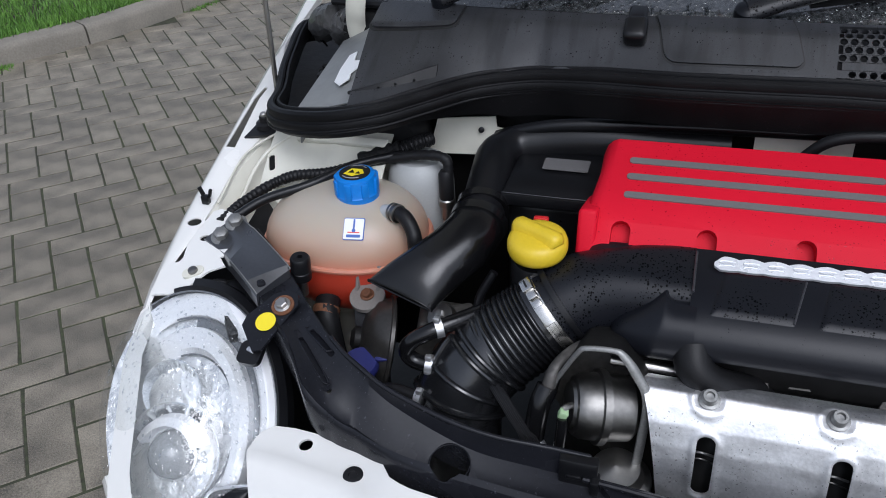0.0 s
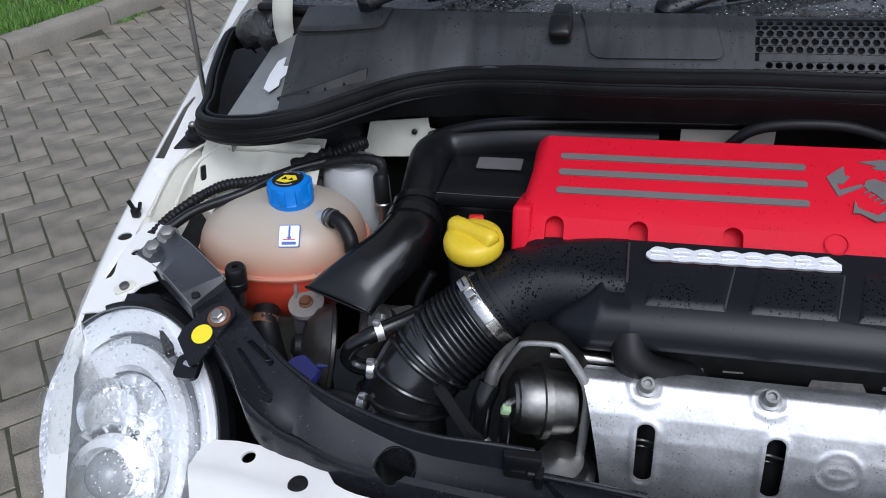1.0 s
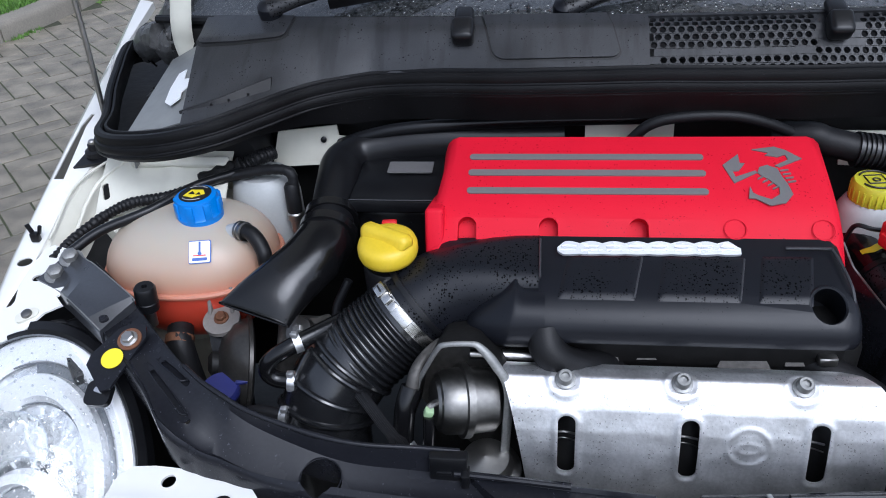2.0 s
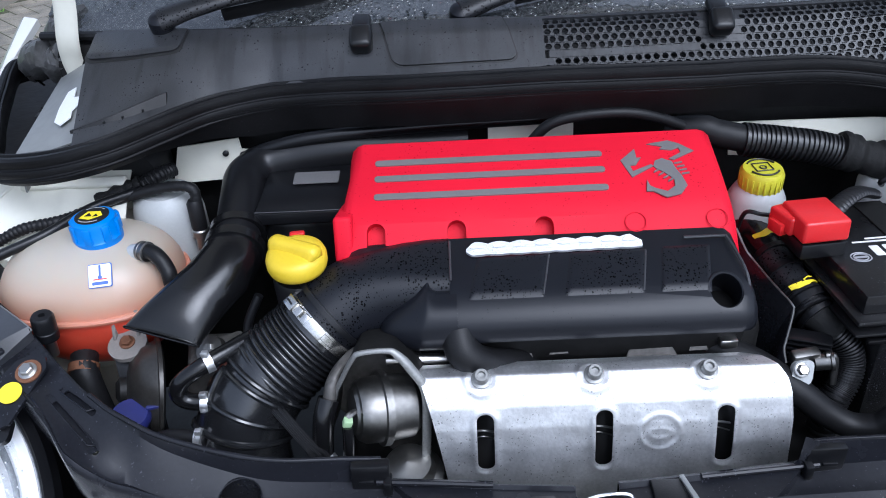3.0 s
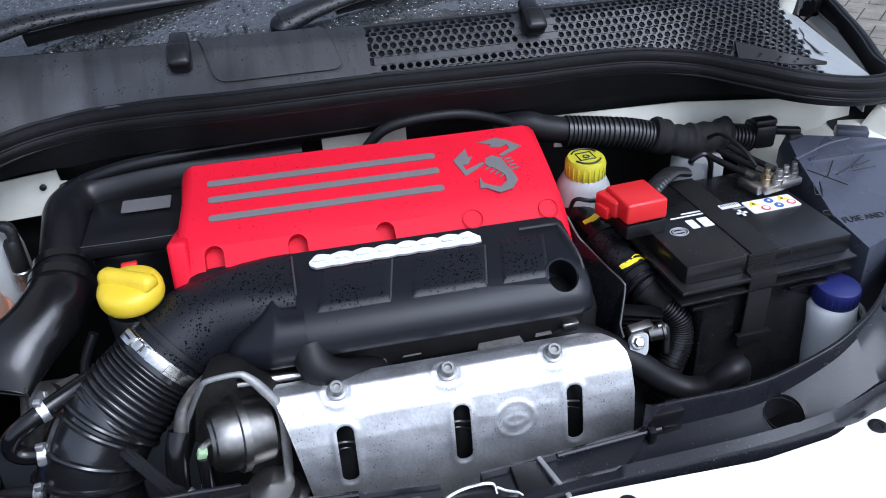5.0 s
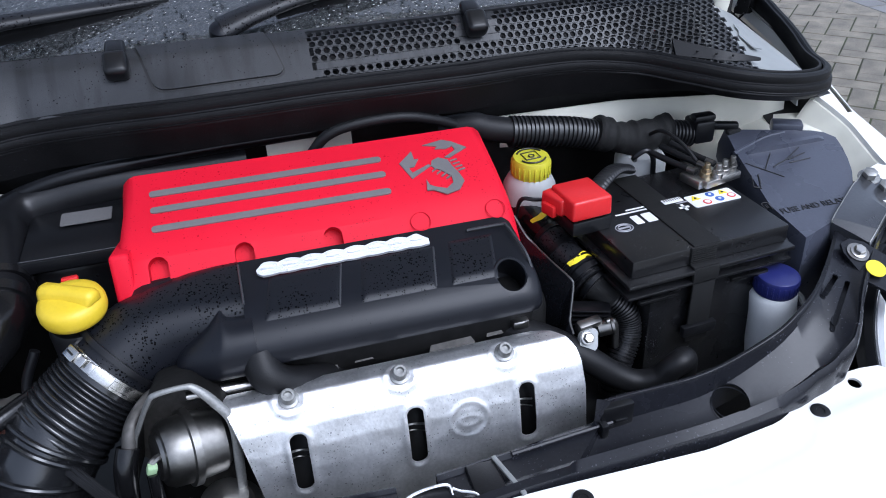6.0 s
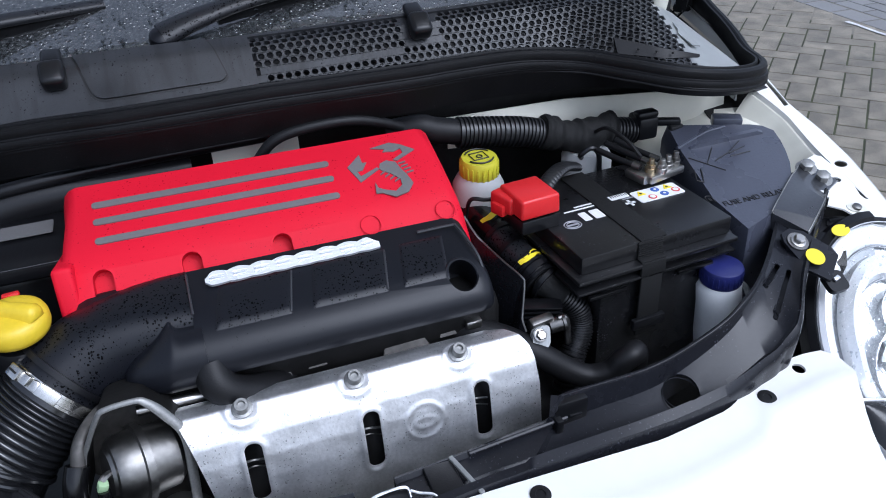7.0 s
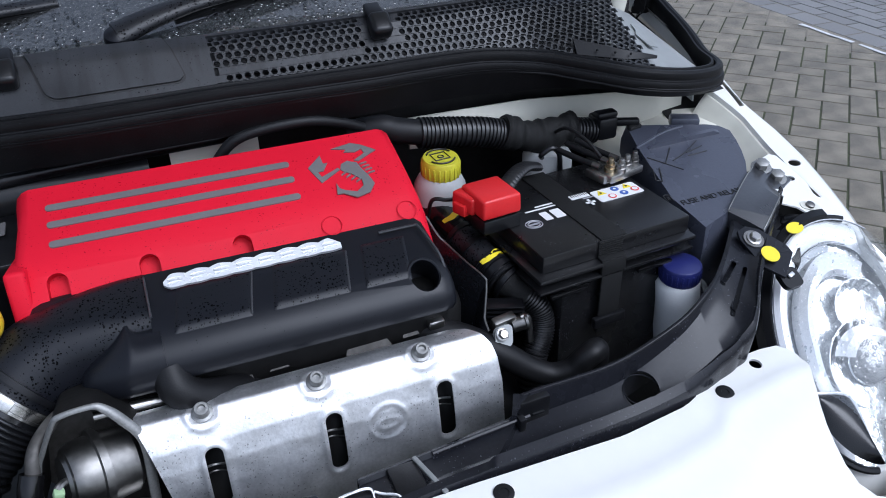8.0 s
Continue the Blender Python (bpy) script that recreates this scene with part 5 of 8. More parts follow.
part("bonnet_skin", sheet(bonnet_at, 24, 20, 0.004), "paint", bonnet)
part("bonnet_frame", sheet(lambda u, v: bonnet_at(0.04 + 0.92 * u, 0.03 + 0.94 * v) + Vector((0, -0.018, -0.012)), 20, 16, 0.003), "inner", bonnet, "white pressed underside")
part("bonnet_pad", sheet(lambda u, v: bonnet_at(0.16 + 0.68 * u, 0.22 + 0.62 * v) + Vector((0, -0.030, -0.020)), 20, 16, 0.008), "cloth", bonnet, "black felt pad")
for s in (-1, 1):
    part("hinge", tube([(s * 0.616, 1.030, 0.872), (s * 0.617, 1.026, 0.895), (s * 0.612, 1.020, 0.925), (s * 0.606, 1.030, 0.98), (s * 0.60, 1.035, 1.09)], 0.0145, 12, 8, flat=0.30, up=(0, 1, 0)), "inner", bonnet, "cream white hinge arm")
part("stay", tube([(-0.705, 0.93, 0.82), (-0.690, 0.915, 1.0), (-0.655, 0.86, 1.40)], 0.0035, 10, 6), "steel", bonnet, "thin steel stay")
hm = thing("wing_rubber", (-0.60, 1.04, 0.84), "crumpled grey rubber boot beside the bonnet hinge", "rubber boot")
for bp_, br_ in ((((-.715, 1.115, .862), (-.690, 1.085, .882), (-.660, 1.060, .892)), .024), (((-.668, 1.072, .870), (-.640, 1.050, .892), (-.612, 1.048, .905)), .020), (((-.655, 1.10, .905), (-.635, 1.075, .918), (-.615, 1.07, .93)), .026)):
    fold = tube(bp_, br_, 22, 12)
    for v in fold.verts:
        v.co += Vector((1, -1, 1)) * (0.013 * noise.noise(v.co * 42) + 0.007 * noise.noise(v.co * 95))
    part("boot_fold", fold, "crumple", hm, angle=16)

# ---- engine ----
block = thing("engine_block", (-0.02, 0.70, 0.32), "dark oily engine block deep in the bay", "engine")
part("block_casting", box((-0.03, 0.745, 0.52), (0.44, 0.22, 0.40), 0.02, seg=3), "dark", block)
part("head_casting", box((0.015, 0.725, 0.705), (0.31, 0.19, 0.06), 0.012, seg=3), "dark", block, "dark cylinder head")
part("gearbox", box((0.36, 0.72, 0.44), (0.34, 0.22, 0.26), 0.04, seg=3), "dark", block, "dark gearbox casing")
part("exhaust_manifold", join(*[tube([(x, 0.66, 0.66), (x + 0.01, 0.60, 0.64), (x + 0.012, 0.575, 0.58), (0.02, 0.56, 0.50)], 0.021, 14, 6) for x in (-0.10, 0.01, 0.125)]), "dark", block, "dark exhaust runners")
for x, w, h in ((-0.052, 0.010, .006), (-0.020, 0.020, .003), (0.074, 0.052, .010), (0.122, 0.019, .005)):
    part("flange_edge", prism([(-w / 2, -h), (-w / 2 * .8, h * .4), (-w * .1, h * .8), (w * .35, h * .5), (w / 2, -h)], (x, 0.634, 0.690), (1, 0, .03), (0, .5, .8), .004, .0012), "cast", block, "dull flange edge")

# red cover
cover = thing("engine_cover", (-0.03, 0.75, 0.70), "bright red plastic engine cover with grey stripes, damp", "engine cover")
C_SEC = ((.852, .730), (.850, .800), (.843, .832), (.832, .8405), (.800, .8305), (.765, .8190), (.738, .8085), (.722, .7985), (.708, .7840), (.694, .7680), (.684, .730))


def cover_rows():
    rows = []
    for x, top, grow in ((-.240, -.070, 0.0), (-.2375, -.020, 0.0), (-.2335, -.008, 0), (-.228, -.0025, 0), (-.221, 0, 0), (-.10, 0, 0), (.06, 0, 0), (.158, 0, 0), (.166, -.0025, 0), (.172, -.008, 0), (.1765, -.020, 0), (.180, -.070, 0)):
        sec = []
        for k, (y, z) in enumerate(C_SEC):
            zz = z if z <= 0.731 else max(0.735, z + top)
            lean = 0.0
            if x < -0.2:
                lean = -0.012 * max(0.0, (0.80 - y) / 0.1)
            sec.append(Vector((x + lean, y - (0.006 if abs(top) > 0.02 and k < 3 else 0), zz)))
        rows.append(sec)
    return rows


cov = part("shell", loft(cover_rows()), "red", cover, angle=50)
part("side_step", box((-0.238, 0.765, 0.752), (0.020, 0.135, 0.085), 0.005, turned(-18, 0, 0), 3), "red", cover, "stepped side wall")


def cover_z(y):
    return lerp_table(-y, [-p[0] for p in C_SEC[2:9]], [p[1] for p in C_SEC[2:9]])


UY = Vector((0, 1, 0.327)).normalized()
for y in (.8000, .7768, .7520):
    x0, x1 = -.2065, .0455
    part("stripe", prism(rounded(x1 - x0, 0.0088, 0.0040), ((x0 + x1) / 2, y, cover_z(y) - 0.0002), (1, 0, 0), UY, 0.0016, 0.0004), "grey", cover, "satin grey stripe")


def emblem():
    """Plain angular emblem: two claws, a ribbed body and a hooked tail."""
    claw_a = [(-.040, .014), (-.022, .031), (-.022, .017), (-.017, .017), (-.0245, .0055), (-.031, .005), (-.029, -.0035), (-.008, .006), (-.006, .003), (-.0315, -.0125)]
    claw_b = [(-.007, .038), (.017, .0425), (.028, .037), (.0425, .024), (.0175, .011), (.013, .0135), (.028, .0225), (.0265, .030), (.018, .0265), (.0055, .029), (.0095, .033)]
    trunk = [(-.006, .003), (-.003, .011), (.0055, .0145), (.009, .012), (.015, .0095), (.0175, -.002), (.0215, -.013), (.0245, -.028), (.0155, -.040), (0, -.044), (-.013, -.0345), (-.020, -.034), (-.0165, -.017), (-.015, -.026), (-.010, -.030), (.002, -.0355), (.0115, -.028), (.0125, -.018), (.0035, -.0065), (-.0035, -.001)]
    o = (0.104, 0.775, cover_z(0.775) - 0.0002)
    bms = [prism(q[::-1], o, (1, 0, 0), UY, 0.0014) for q in (claw_a, claw_b, trunk)]
    for i in range(4):
        u, v = 0.0175 + 0.0016 * i, 0.006 - 0.0055 * i
        bms.append(prism([(u, v - .001), (u + .0085, v + .0006), (u + .0085, v + .0026), (u, v + .0012)], o, (1, 0, 0), UY, 0.0013))
        u, v = -0.0075 + 0.0043 * i, -0.0073 - 0.0047 * i
        bms.append(prism([(u, v), (u + .0062, v + .0035), (u + .0068, v + .0062), (u + .0005, v + .0022)], o, (1, 0, 0), UY, 0.0013))
    return join(*bms)


part("emblem", emblem(), "grey", cover, "angular grey emblem")
for x, deep in ((-.204, 1), (-.119, 1), (-.027, 1), (.068, 0), (.153, 0)):
    o = Vector((x, 0.7135, 0.7925))
    if deep:
        nf, vf = Vector((0, -0.73, 0.68)), Vector((0, 0.68, 0.73))
        arch = [(0.0098 * math.cos(radians(a)), 0.0098 * math.sin(radians(a))) for a in range(0, 181, 15)] + [(-0.0098, -0.040), (0.0098, -0.040)]
        cut(cov, prism(arch, o - nf * 0.016 + vf * 0.001, (1, 0, 0), vf, 0.05), angle=50)
    else:
        bn = frame_of((0, -0.62, 0.78))
        part("screw_boss", tube([o + bn @ Vector((0.0108 * math.cos(a), 0.0108 * math.sin(a), -0.0002)) for a in np.linspace(0, 2 * math.pi, 33)], 0.0007, 6, 1), "red", cover, "round boss outline")

# black plenum in front of the cover
plenum = thing("intake_plenum", (0.0, 0.65, 0.66), "black moulded plastic intake plenum flecked with rain", "intake plenum")
P_SEC = ((.712, .745), (.7115, .780), (.706, .7862), (.690, .7820), (.664, .7745), (.648, .7695), (.636, .7650), (.622, .7580), (.611, .7480), (.605, .7360), (.607, .7260), (.620, .7190), (.68, .714), (.712, .712))


def plenum_rows():
    rows = []
    for x, k in ((-.1285, 1), (-.120, 1), (0, 1), (.13, 1), (.150, 1), (.160, .97), (.166, .88), (.168, .75)):
        cy, cz = 0.665, 0.740
        rows.append([Vector((x + (0.05 * (0.66 - y) if x > 0.12 else 0), cy + (y - cy) * k, cz + (z - cz) * k)) for y, z in P_SEC])
    return rows


def tube_end():
    """Closed end of the front tube: a slanting cap with a raised crest on its upper side."""
    rows = []
    for x, k, crest, drop in ((-.122, 1.0, 0, 0), (-.140, 1.0, 0, 0), (-.147, 1.0, .001, 0), (-.152, 1.0, .006, 0), (-.156, 1.0, .0125, 0), (-.1585, .99, .0130, 0), (-.162, .955, .0105, .0005), (-.169, .87, .0040, .002), (-.178, .72, 0, .0035), (-.187, .53, 0, .005), (-.1935, .33, 0, .006), (-.1975, .10, 0, .0065)):
        row = []
        for i in range(40):
            a = 2 * math.pi * i / 40
            up = max(0.0, math.cos(a + .45)) ** 3
            y, z = .6355 - .0305 * k * math.sin(a), .7350 - drop + .0300 * k * math.cos(a)
            row.append(Vector((x + .25 * (z - .735) * min(1.0, max(0.0, -.14 - x) / .02), y + .55 * crest * up, z + .55 * crest * up)))
        rows.append(row)
    return loft(rows)


def inlet_body():
    """Round pipe that widens into the flat-topped chamber."""
    rows = []
    for c, ax, ru, rv, e, k in (((-.268, .6625, .7120), (.756, .371, .542), .0465, .0465, 1.0, 0), ((-.248, .6725, .7245), (.76, .36, .53), .0462, .0465, 1.0, 0), ((-.226, .6795, .7330), (.86, .26, .40), .0445, .0455, .95, .1),
                                ((-.200, .6815, .7375), (.95, .13, .24), .0425, .0450, .85, .35), ((-.172, .6805, .7390), (.99, .04, .10), .0405, .0445, .70, .8), ((-.150, .6795, .7390), (1, 0, .02), .0385, .0440, .55, 1), ((-.1275, .6790, .7388), (1, 0, 0), .0375, .0440, .48, 1)):
        a = Vector(ax).normalized()
        u = Vector((0, 0, 1)).cross(a).normalized()
        v = a.cross(u)
        row = []
        for i in range(48):
            t = 2 * math.pi * i / 48
            cu, cv = [math.copysign(abs(q) ** e, q) for q in (math.cos(t), math.sin(t))]
            q = Vector(c) + u * (ru * cu) + v * (rv * cv)
            if cv > 0:
                q.z += .27 * k * cv * (q.y - c[1])
            row.append(q)
        rows.append(row)
    return loft(rows)


cham = part("chamber", loft(plenum_rows()), "plenum", plenum, angle=45)
PT_Y, PT_Z = [-q[0] for q in P_SEC[1:10]], [q[1] for q in P_SEC[1:10]]


def plenum_top(y):
    return lerp_table(-y, PT_Y, PT_Z)


hole_o, hole_n = Vector((0.140, 0.6300, 0.7595)), Vector((0.03, -0.60, 0.80)).normalized()
cut(cham, disc(hole_o - hole_n * 0.040, hole_n, 0.0165, 0.08, 36, 1.12), angle=45)
part("opening_rim", tube([hole_o + hole_n * 0.0004 + frame_of(hole_n) @ Vector((0.0168 * math.cos(a), 0.0188 * math.sin(a), 0)) for a in np.linspace(0, 2 * math.pi, 41)], 0.0018, 8, 1), "plenum", plenum, "moulded rim")
part("tube_end", tube_end(), "plenum", plenum, "slanting tube end with a crest", angle=32)
part("inlet_pipe", inlet_body(), "plenum_wet", plenum, "curved inlet pipe")
part("inlet_collar", tube([(-.2545, .6675, .7215), (-.2500, .6698, .7245)], 0.0500, 40, 2), "black", plenum, "inlet collar")
for x0, x1, v1 in ((-.112, -.036, .048), (-.018, .062, .048), (.076, .126, .050)):
    def pad(u, v, x0=x0, x1=x1, v1=v1):
        y = 0.628 + (v1 + .006) * v
        edge_ = min(1.0, min(u, 1 - u) * 12, min(v, 1 - v) * 7)
        return Vector((x0 + (x1 - x0) * u + 0.012 * v, y, plenum_top(y) - 0.0006 + 0.0022 * math.sin(edge_ * math.pi / 2)))
    part("raised_panel", sheet(pad, 40, 26), "plenum_wet", plenum, "raised panel", angle=60)
    if x1 < .1:
        part("panel_edge", tube([pad(.975, .06 + .88 * v / 10) + Vector((0, -0.0002, 0.0004)) for v in range(11)], 0.0010, 6, 1), "edge", plenum, "grey line along the panel edge")
part("panel_edge", tube([(-.1272, .645 + .0055 * i, .7755 + .0016 * i) for i in range(10)], 0.0012, 6, 1), "edge", plenum, "grey line along the panel edge")
part("end_recess", tube([(.112, .690, .7855), (.150, .690, .7855), (.1555, .686, .7845), (.160, .664, .7785), (.1635, .645, .770), (.165, .634, .758)], 0.0016, 8, 4), "edge", plenum, "pale moulded edge line")
part("rear_shoulder", loft([[Vector((x, y, z)) for y, z in ((.713, .70), (.713, h - .006), (.711, h), (.702, h + .002), (.684, h - .004), (.662, h - .016), (.655, .72))] for x, h in ((-.254, .752), (-.246, .760), (-.237, .769), (-.230, .7755), (-.222, .7785), (-.205, .7800), (-.120, .7815))]), "plenum_wet", plenum, "flat shoulder behind the inlet", angle=40)
part("breather_elbow", tube([(-.122, .619, .732), (-.118, .606, .718), (-.104, .604, .704), (-.080, .614, .690), (-.048, .645, .668)], 0.0178, 20, 8), "rubber", plenum, "black breather elbow")


bdg = thing("cover_badge", (-0.02, 0.694, 0.786), "silver scalloped badge on the black plenum", "badge")


def badge_outline(k=1.0):
    up, n = [], 64
    for i in range(n + 1):
        u = -0.0895 + 0.179 * i / n
        e = min(1.0, (i / n) / 0.05 + 0.25, (1 - i / n) / 0.07 + 0.12)
        up.append((u, k * e * (0.0060 + 0.0026 * abs(math.sin(i / n * math.pi * 8)))))
    low = [(u, -k * min(1.0, (i / n) / 0.04 + 0.35) * (0.0056 + 0.0008 * abs(math.sin(i / n * math.pi * 8)))) for i, (u, _) in enumerate(up)]
    return low + up[::-1]


BU, BV = Vector((1, 0.03, -0.006)).normalized(), Vector((0, 0.86, 0.51))
part("badge_plate", prism(badge_outline(), (-0.021, 0.6850, 0.7835), BU, BV, 0.004, 0.0006), "badge", bdg)
BN = BU.cross(BV)
for i in range(8):
    u = -0.0775 + 0.0222 * i
    for k in (0, 1):
        pts = [Vector((-0.021, 0.6850, 0.7835)) + BU * (u + 0.0078 * math.cos(a)) + BV * ((0.0022 if k == 0 else -0.0024) + 0.0016 * math.sin(a)) + BN * 0.0042 for a in np.linspace(0.4, 5.4 if k == 0 else 3.0, 11)]
        part("relief", tube(pts, 0.0007, 6, 1), "badgegrey", bdg, "soft grey relief")

# intake hose with bellows
hose = thing("intake_hose", (-0.34, 0.60, 0.62), "black ribbed rubber intake hose with a steel clamp", "intake hose")
hc0, hc1 = Vector((-.2625, .6638, .7156)), Vector((-.319, .636, .675))
hax = (hc1 - hc0).normalized()
part("bellows", tube([hc0 + hax * 0.014, hc0.lerp(hc1, 0.55), hc1 + hax * .002], 0.0432, 40, 88, rfun=lambda q: 1.0 + .05 * q + 0.095 * abs(math.sin(math.pi * 10 * q)) ** 0.6), "wetrubber", hose, "ribbed bellows")
part("cuff", tube([hc0 - hax * 0.004, hc0 + hax * 0.018], 0.0450, 36, 2), "wetrubber", hose, "smooth cuff")
el = [hc1 - hax * 0.006, hc1 + hax * 0.006, Vector((-.341, .620, .650)), Vector((-.353, .603, .618)), Vector((-.352, .592, .58)), Vector((-.348, .588, .53))]
EL = spline(el, 8)
FACE = Vector((.25, -.60, .76)).normalized()


def on_elbow(k, a, lift=0.0):
    """A point of the elbow's skin: k along its spline, a round it from the upper front."""
    i = min(int(k), len(EL) - 2)
    c = EL[i].lerp(EL[i + 1], k - i)
    t = (EL[i + 1] - EL[i]).normalized()
    f = (FACE - t * FACE.dot(t)).normalized()
    return c + (f * math.cos(a) + t.cross(f) * math.sin(a)) * (0.0480 + 0.0015 * math.cos(4 * a) + lift)


part("elbow", loft([[on_elbow(k * .5, 2 * math.pi * i / 40) for i in range(40)] for k in range(79)]), "wetrubber", hose, "moulded rubber elbow", angle=60)
for k, a0, a1 in ((8.4, -3.14, 3.14), (11.2, -.95, .95), (17.5, -1.0, 1.0), (22, -3.14, 3.14)):
    part("hoop", tube([on_elbow(k, a0 + (a1 - a0) * i / 32, .0012) for i in range(33)], 0.0030, 8, 1), "wetrubber", hose, "moulded hoop")
for a in (-.95, .95):
    part("moulded_rib", tube([on_elbow(11.2 + 6.3 * i / 8, a + .1 * (a < 0) * i / 8, .0012) for i in range(9)], 0.0030, 8, 1), "wetrubber", hose, "moulded lengthwise rib")
part("clamp", lathe([(.0468, 0), (.0482, .0006), (.0482, .0030), (.0474, .0036), (.0474, .0098), (.0482, .0104), (.0482, .0128), (.0468, .0134)], hc0 - hax * .004, hax, 48), "clamp_steel", hose, "steel hose clamp")
top_d = Vector((-0.30, -0.42, 0.86))
top_d = (top_d - hax * top_d.dot(hax)).normalized()
for ang_, w, hgt in ((-.10, 0.016, .008), (.13, .010, .005), (0.34, 0.008, .003), (.62, .022, .002)):
    d = top_d * math.cos(ang_) + hax.cross(top_d) * math.sin(-ang_)
    q = Matrix((hax, d.cross(hax), d)).transposed()
    part("clamp_screw", box(hc0 + hax * 0.003 + d * (0.0482 + hgt / 2), (0.012 if w > .012 else .010, w, hgt), 0.0012, q), "clamp_steel", hose, "clamp housing")
    if w == .016:
        part("screw_slot", box(hc0 + hax * 0.003 + d * .0565, (.002, .010, .001), .0002, q), "ink", hose, "dark screw slot")

# snorkel duct
duct = thing("air_duct", (-0.38, 0.72, 0.66), "black plastic air duct with an open scoop mouth", "air duct")


ARCH = Vector((-.05, -.45, .9)).normalized()


def scoop_ring(lft, rgt, up_h, low_h):
    a, b = Vector(lft), Vector(rgt)
    ring = []
    for i in range(36):
        t = 2 * math.pi * i / 36
        c, w = math.cos(t), math.sin(t)
        ring.append((a + b) / 2 + (b - a) / 2 * math.copysign(abs(c) ** .85, c) + ARCH * ((up_h if w > 0 else low_h) * math.copysign(abs(w) ** .9, w)))
    return ring


sc = [scoop_ring(*q) for q in (((-.467, .655, .728), (-.389, .639, .711), .010, .001), ((-.464, .6575, .7295), (-.3865, .642, .7125), .013, .003), ((-.450, .673, .736), (-.379, .654, .719), .022, .008), ((-.430, .696, .744), (-.368, .675, .726), .027, .014),
                               ((-.410, .722, .752), (-.348, .702, .738), .029, .024), ((-.399, .744, .757), (-.338, .732, .753), .030, .030), ((-.397, .757, .760), (-.337, .757, .760), .030, .030))]
part("scoop", solid(loft(sc, cap=False), 0.002), "gloss", duct, "tapered scoop with its mouth turned down", angle=60)
part("mouth_lip", tube(sc[0] + [sc[0][0]], 0.0012, 8, 1), "gloss", duct, "scoop lip")
part("collar", tube([(-.367, .746, .757), (-.367, .757, .760)], 0.0335, 28, 2), "gloss", duct, "joint collar")
part("collar", tube([(-.367, .772, .763), (-.368, .781, .766)], 0.0315, 28, 2), "gloss", duct, "joint collar")
part("riser", tube([(-.367, .750, .758), (-.368, .790, .768), (-.371, .835, .780), (-.372, .868, .786), (-.356, .892, .790), (-.325, .900, .795), (-.26, .903, .802), (-.10, .905, .806)], 0.0285, 24, 8, rfun=lambda q: 1.0 - 0.38 * max(0, q - 0.45), flat=0.92, up=(1, 0, 0)), "black", duct, "bent riser pipe")
part("rear_rail", tube([(-.38, .900, .800), (-.34, .893, .816), (-.28, .892, .827), (-.15, .896, .833), (.0, .897, .836)], 0.008, 10, 8), "black", duct, "thin rail above the duct")

# airbox behind the filler cap
airbox = thing("air_filter_box", (-0.285, 0.83, 0.60), "black air filter box with a silver data plate", "air filter box")
part("box_body", box((-0.285, 0.845, 0.690), (0.112, 0.11, 0.15), 0.006, seg=2), "black", airbox)
part("box_lid", join(box((-0.285, 0.843, 0.785), (0.122, 0.134, 0.010), 0.003, turned(2, 0, 0)), box((-0.285, 0.7775, 0.780), (0.120, 0.004, 0.014), 0.001)), "black", airbox, "black lid")
part("lid_edge", tube([(-.345, .7760, .7890), (-.285, .7750, .7890), (-.226, .7760, .7890)], .0006, 6, 4), "edge", airbox, "thin pale lid edge")
part("data_plate", prism(rounded(0.054, 0.026, 0.002), (-0.283, 0.848, 0.7935), (1, 0, 0), (0, 1, 0.06), 0.0012), "grey", airbox, "silver data plate")
for i in range(3):
    part("fin", box((-0.300, 0.775, 0.750 - 0.008 * i), (0.022, 0.004, 0.002), 0.0005), "conduit", airbox, "short moulded fin")

# oil filler
filler = thing("oil_filler_cap", (-0.283, 0.680, 0.70), "yellow plastic oil filler cap with a grip bar", "filler cap")
part("neck", lathe([(0.029, -0.06), (0.029, 0.0), (0.026, 0.006)], (-0.284, 0.689, 0.758), (0, -0.12, 1), 32), "black", filler, "black filler neck")
part("cap_body", lathe([(0.026, 0.0), (0.0300, 0.002), (0.0315, 0.007), (0.0315, 0.014), (0.0298, 0.0190), (0.0255, 0.0225), (0.018, 0.0240), (0.0, 0.0245)], (-0.2845, 0.687, 0.772), (0, -0.12, 1), 48, cap=False), "yellow", filler, angle=60)
part("grip", loft([[Vector((-0.2845, 0.685, 0.7955)) + turned(-7, 0, -28) @ Vector((u, v * w, h * k)) for v, h in ((-1, -.006), (-.96, .003), (-.8, .0070), (-.4, .0098), (0, .0105), (.4, .0098), (.8, .0070), (.96, .003), (1, -.006))] for u, w, k in ((-.0300, .004, .4), (-.0285, .008, .75), (-.024, .0105, 1), (-.012, .0095, 1.0), (0, .0082, 0.95), (.012, .0090, .95), (.024, .0098, .9), (.0285, .0075, .65), (.0298, .004, .3))]), "yellow", filler, "raised grip bar", angle=60)
part("red_mark", box((-0.287, 0.7165, 0.794), (0.016, 0.008, 0.006), 0.002, turned(-7, 0, 5)), "orange", filler, "small red tab")

# coolant tank
tank = thing("coolant_tank", (-0.53, 0.76, 0.60), "translucent coolant tank with pink fluid and a blue cap", "coolant tank")


def tank_body():
    rows = []
    c = Vector((-0.542, 0.770, 0.712))
    for j in range(1, 24):
        a = math.pi * j / 24
        zc, rr = math.cos(a), math.sin(a) ** 0.78
        rows.append([c + Vector((0.102 * rr * math.copysign(abs(math.cos(t)) ** 0.85, math.cos(t)), 0.083 * rr * math.copysign(abs(math.sin(t)) ** 0.85, math.sin(t)), zc * (0.066 if zc > 0 else 0.095))) for t in [2 * math.pi * i / 40 for i in range(40)]])
    return loft(rows)


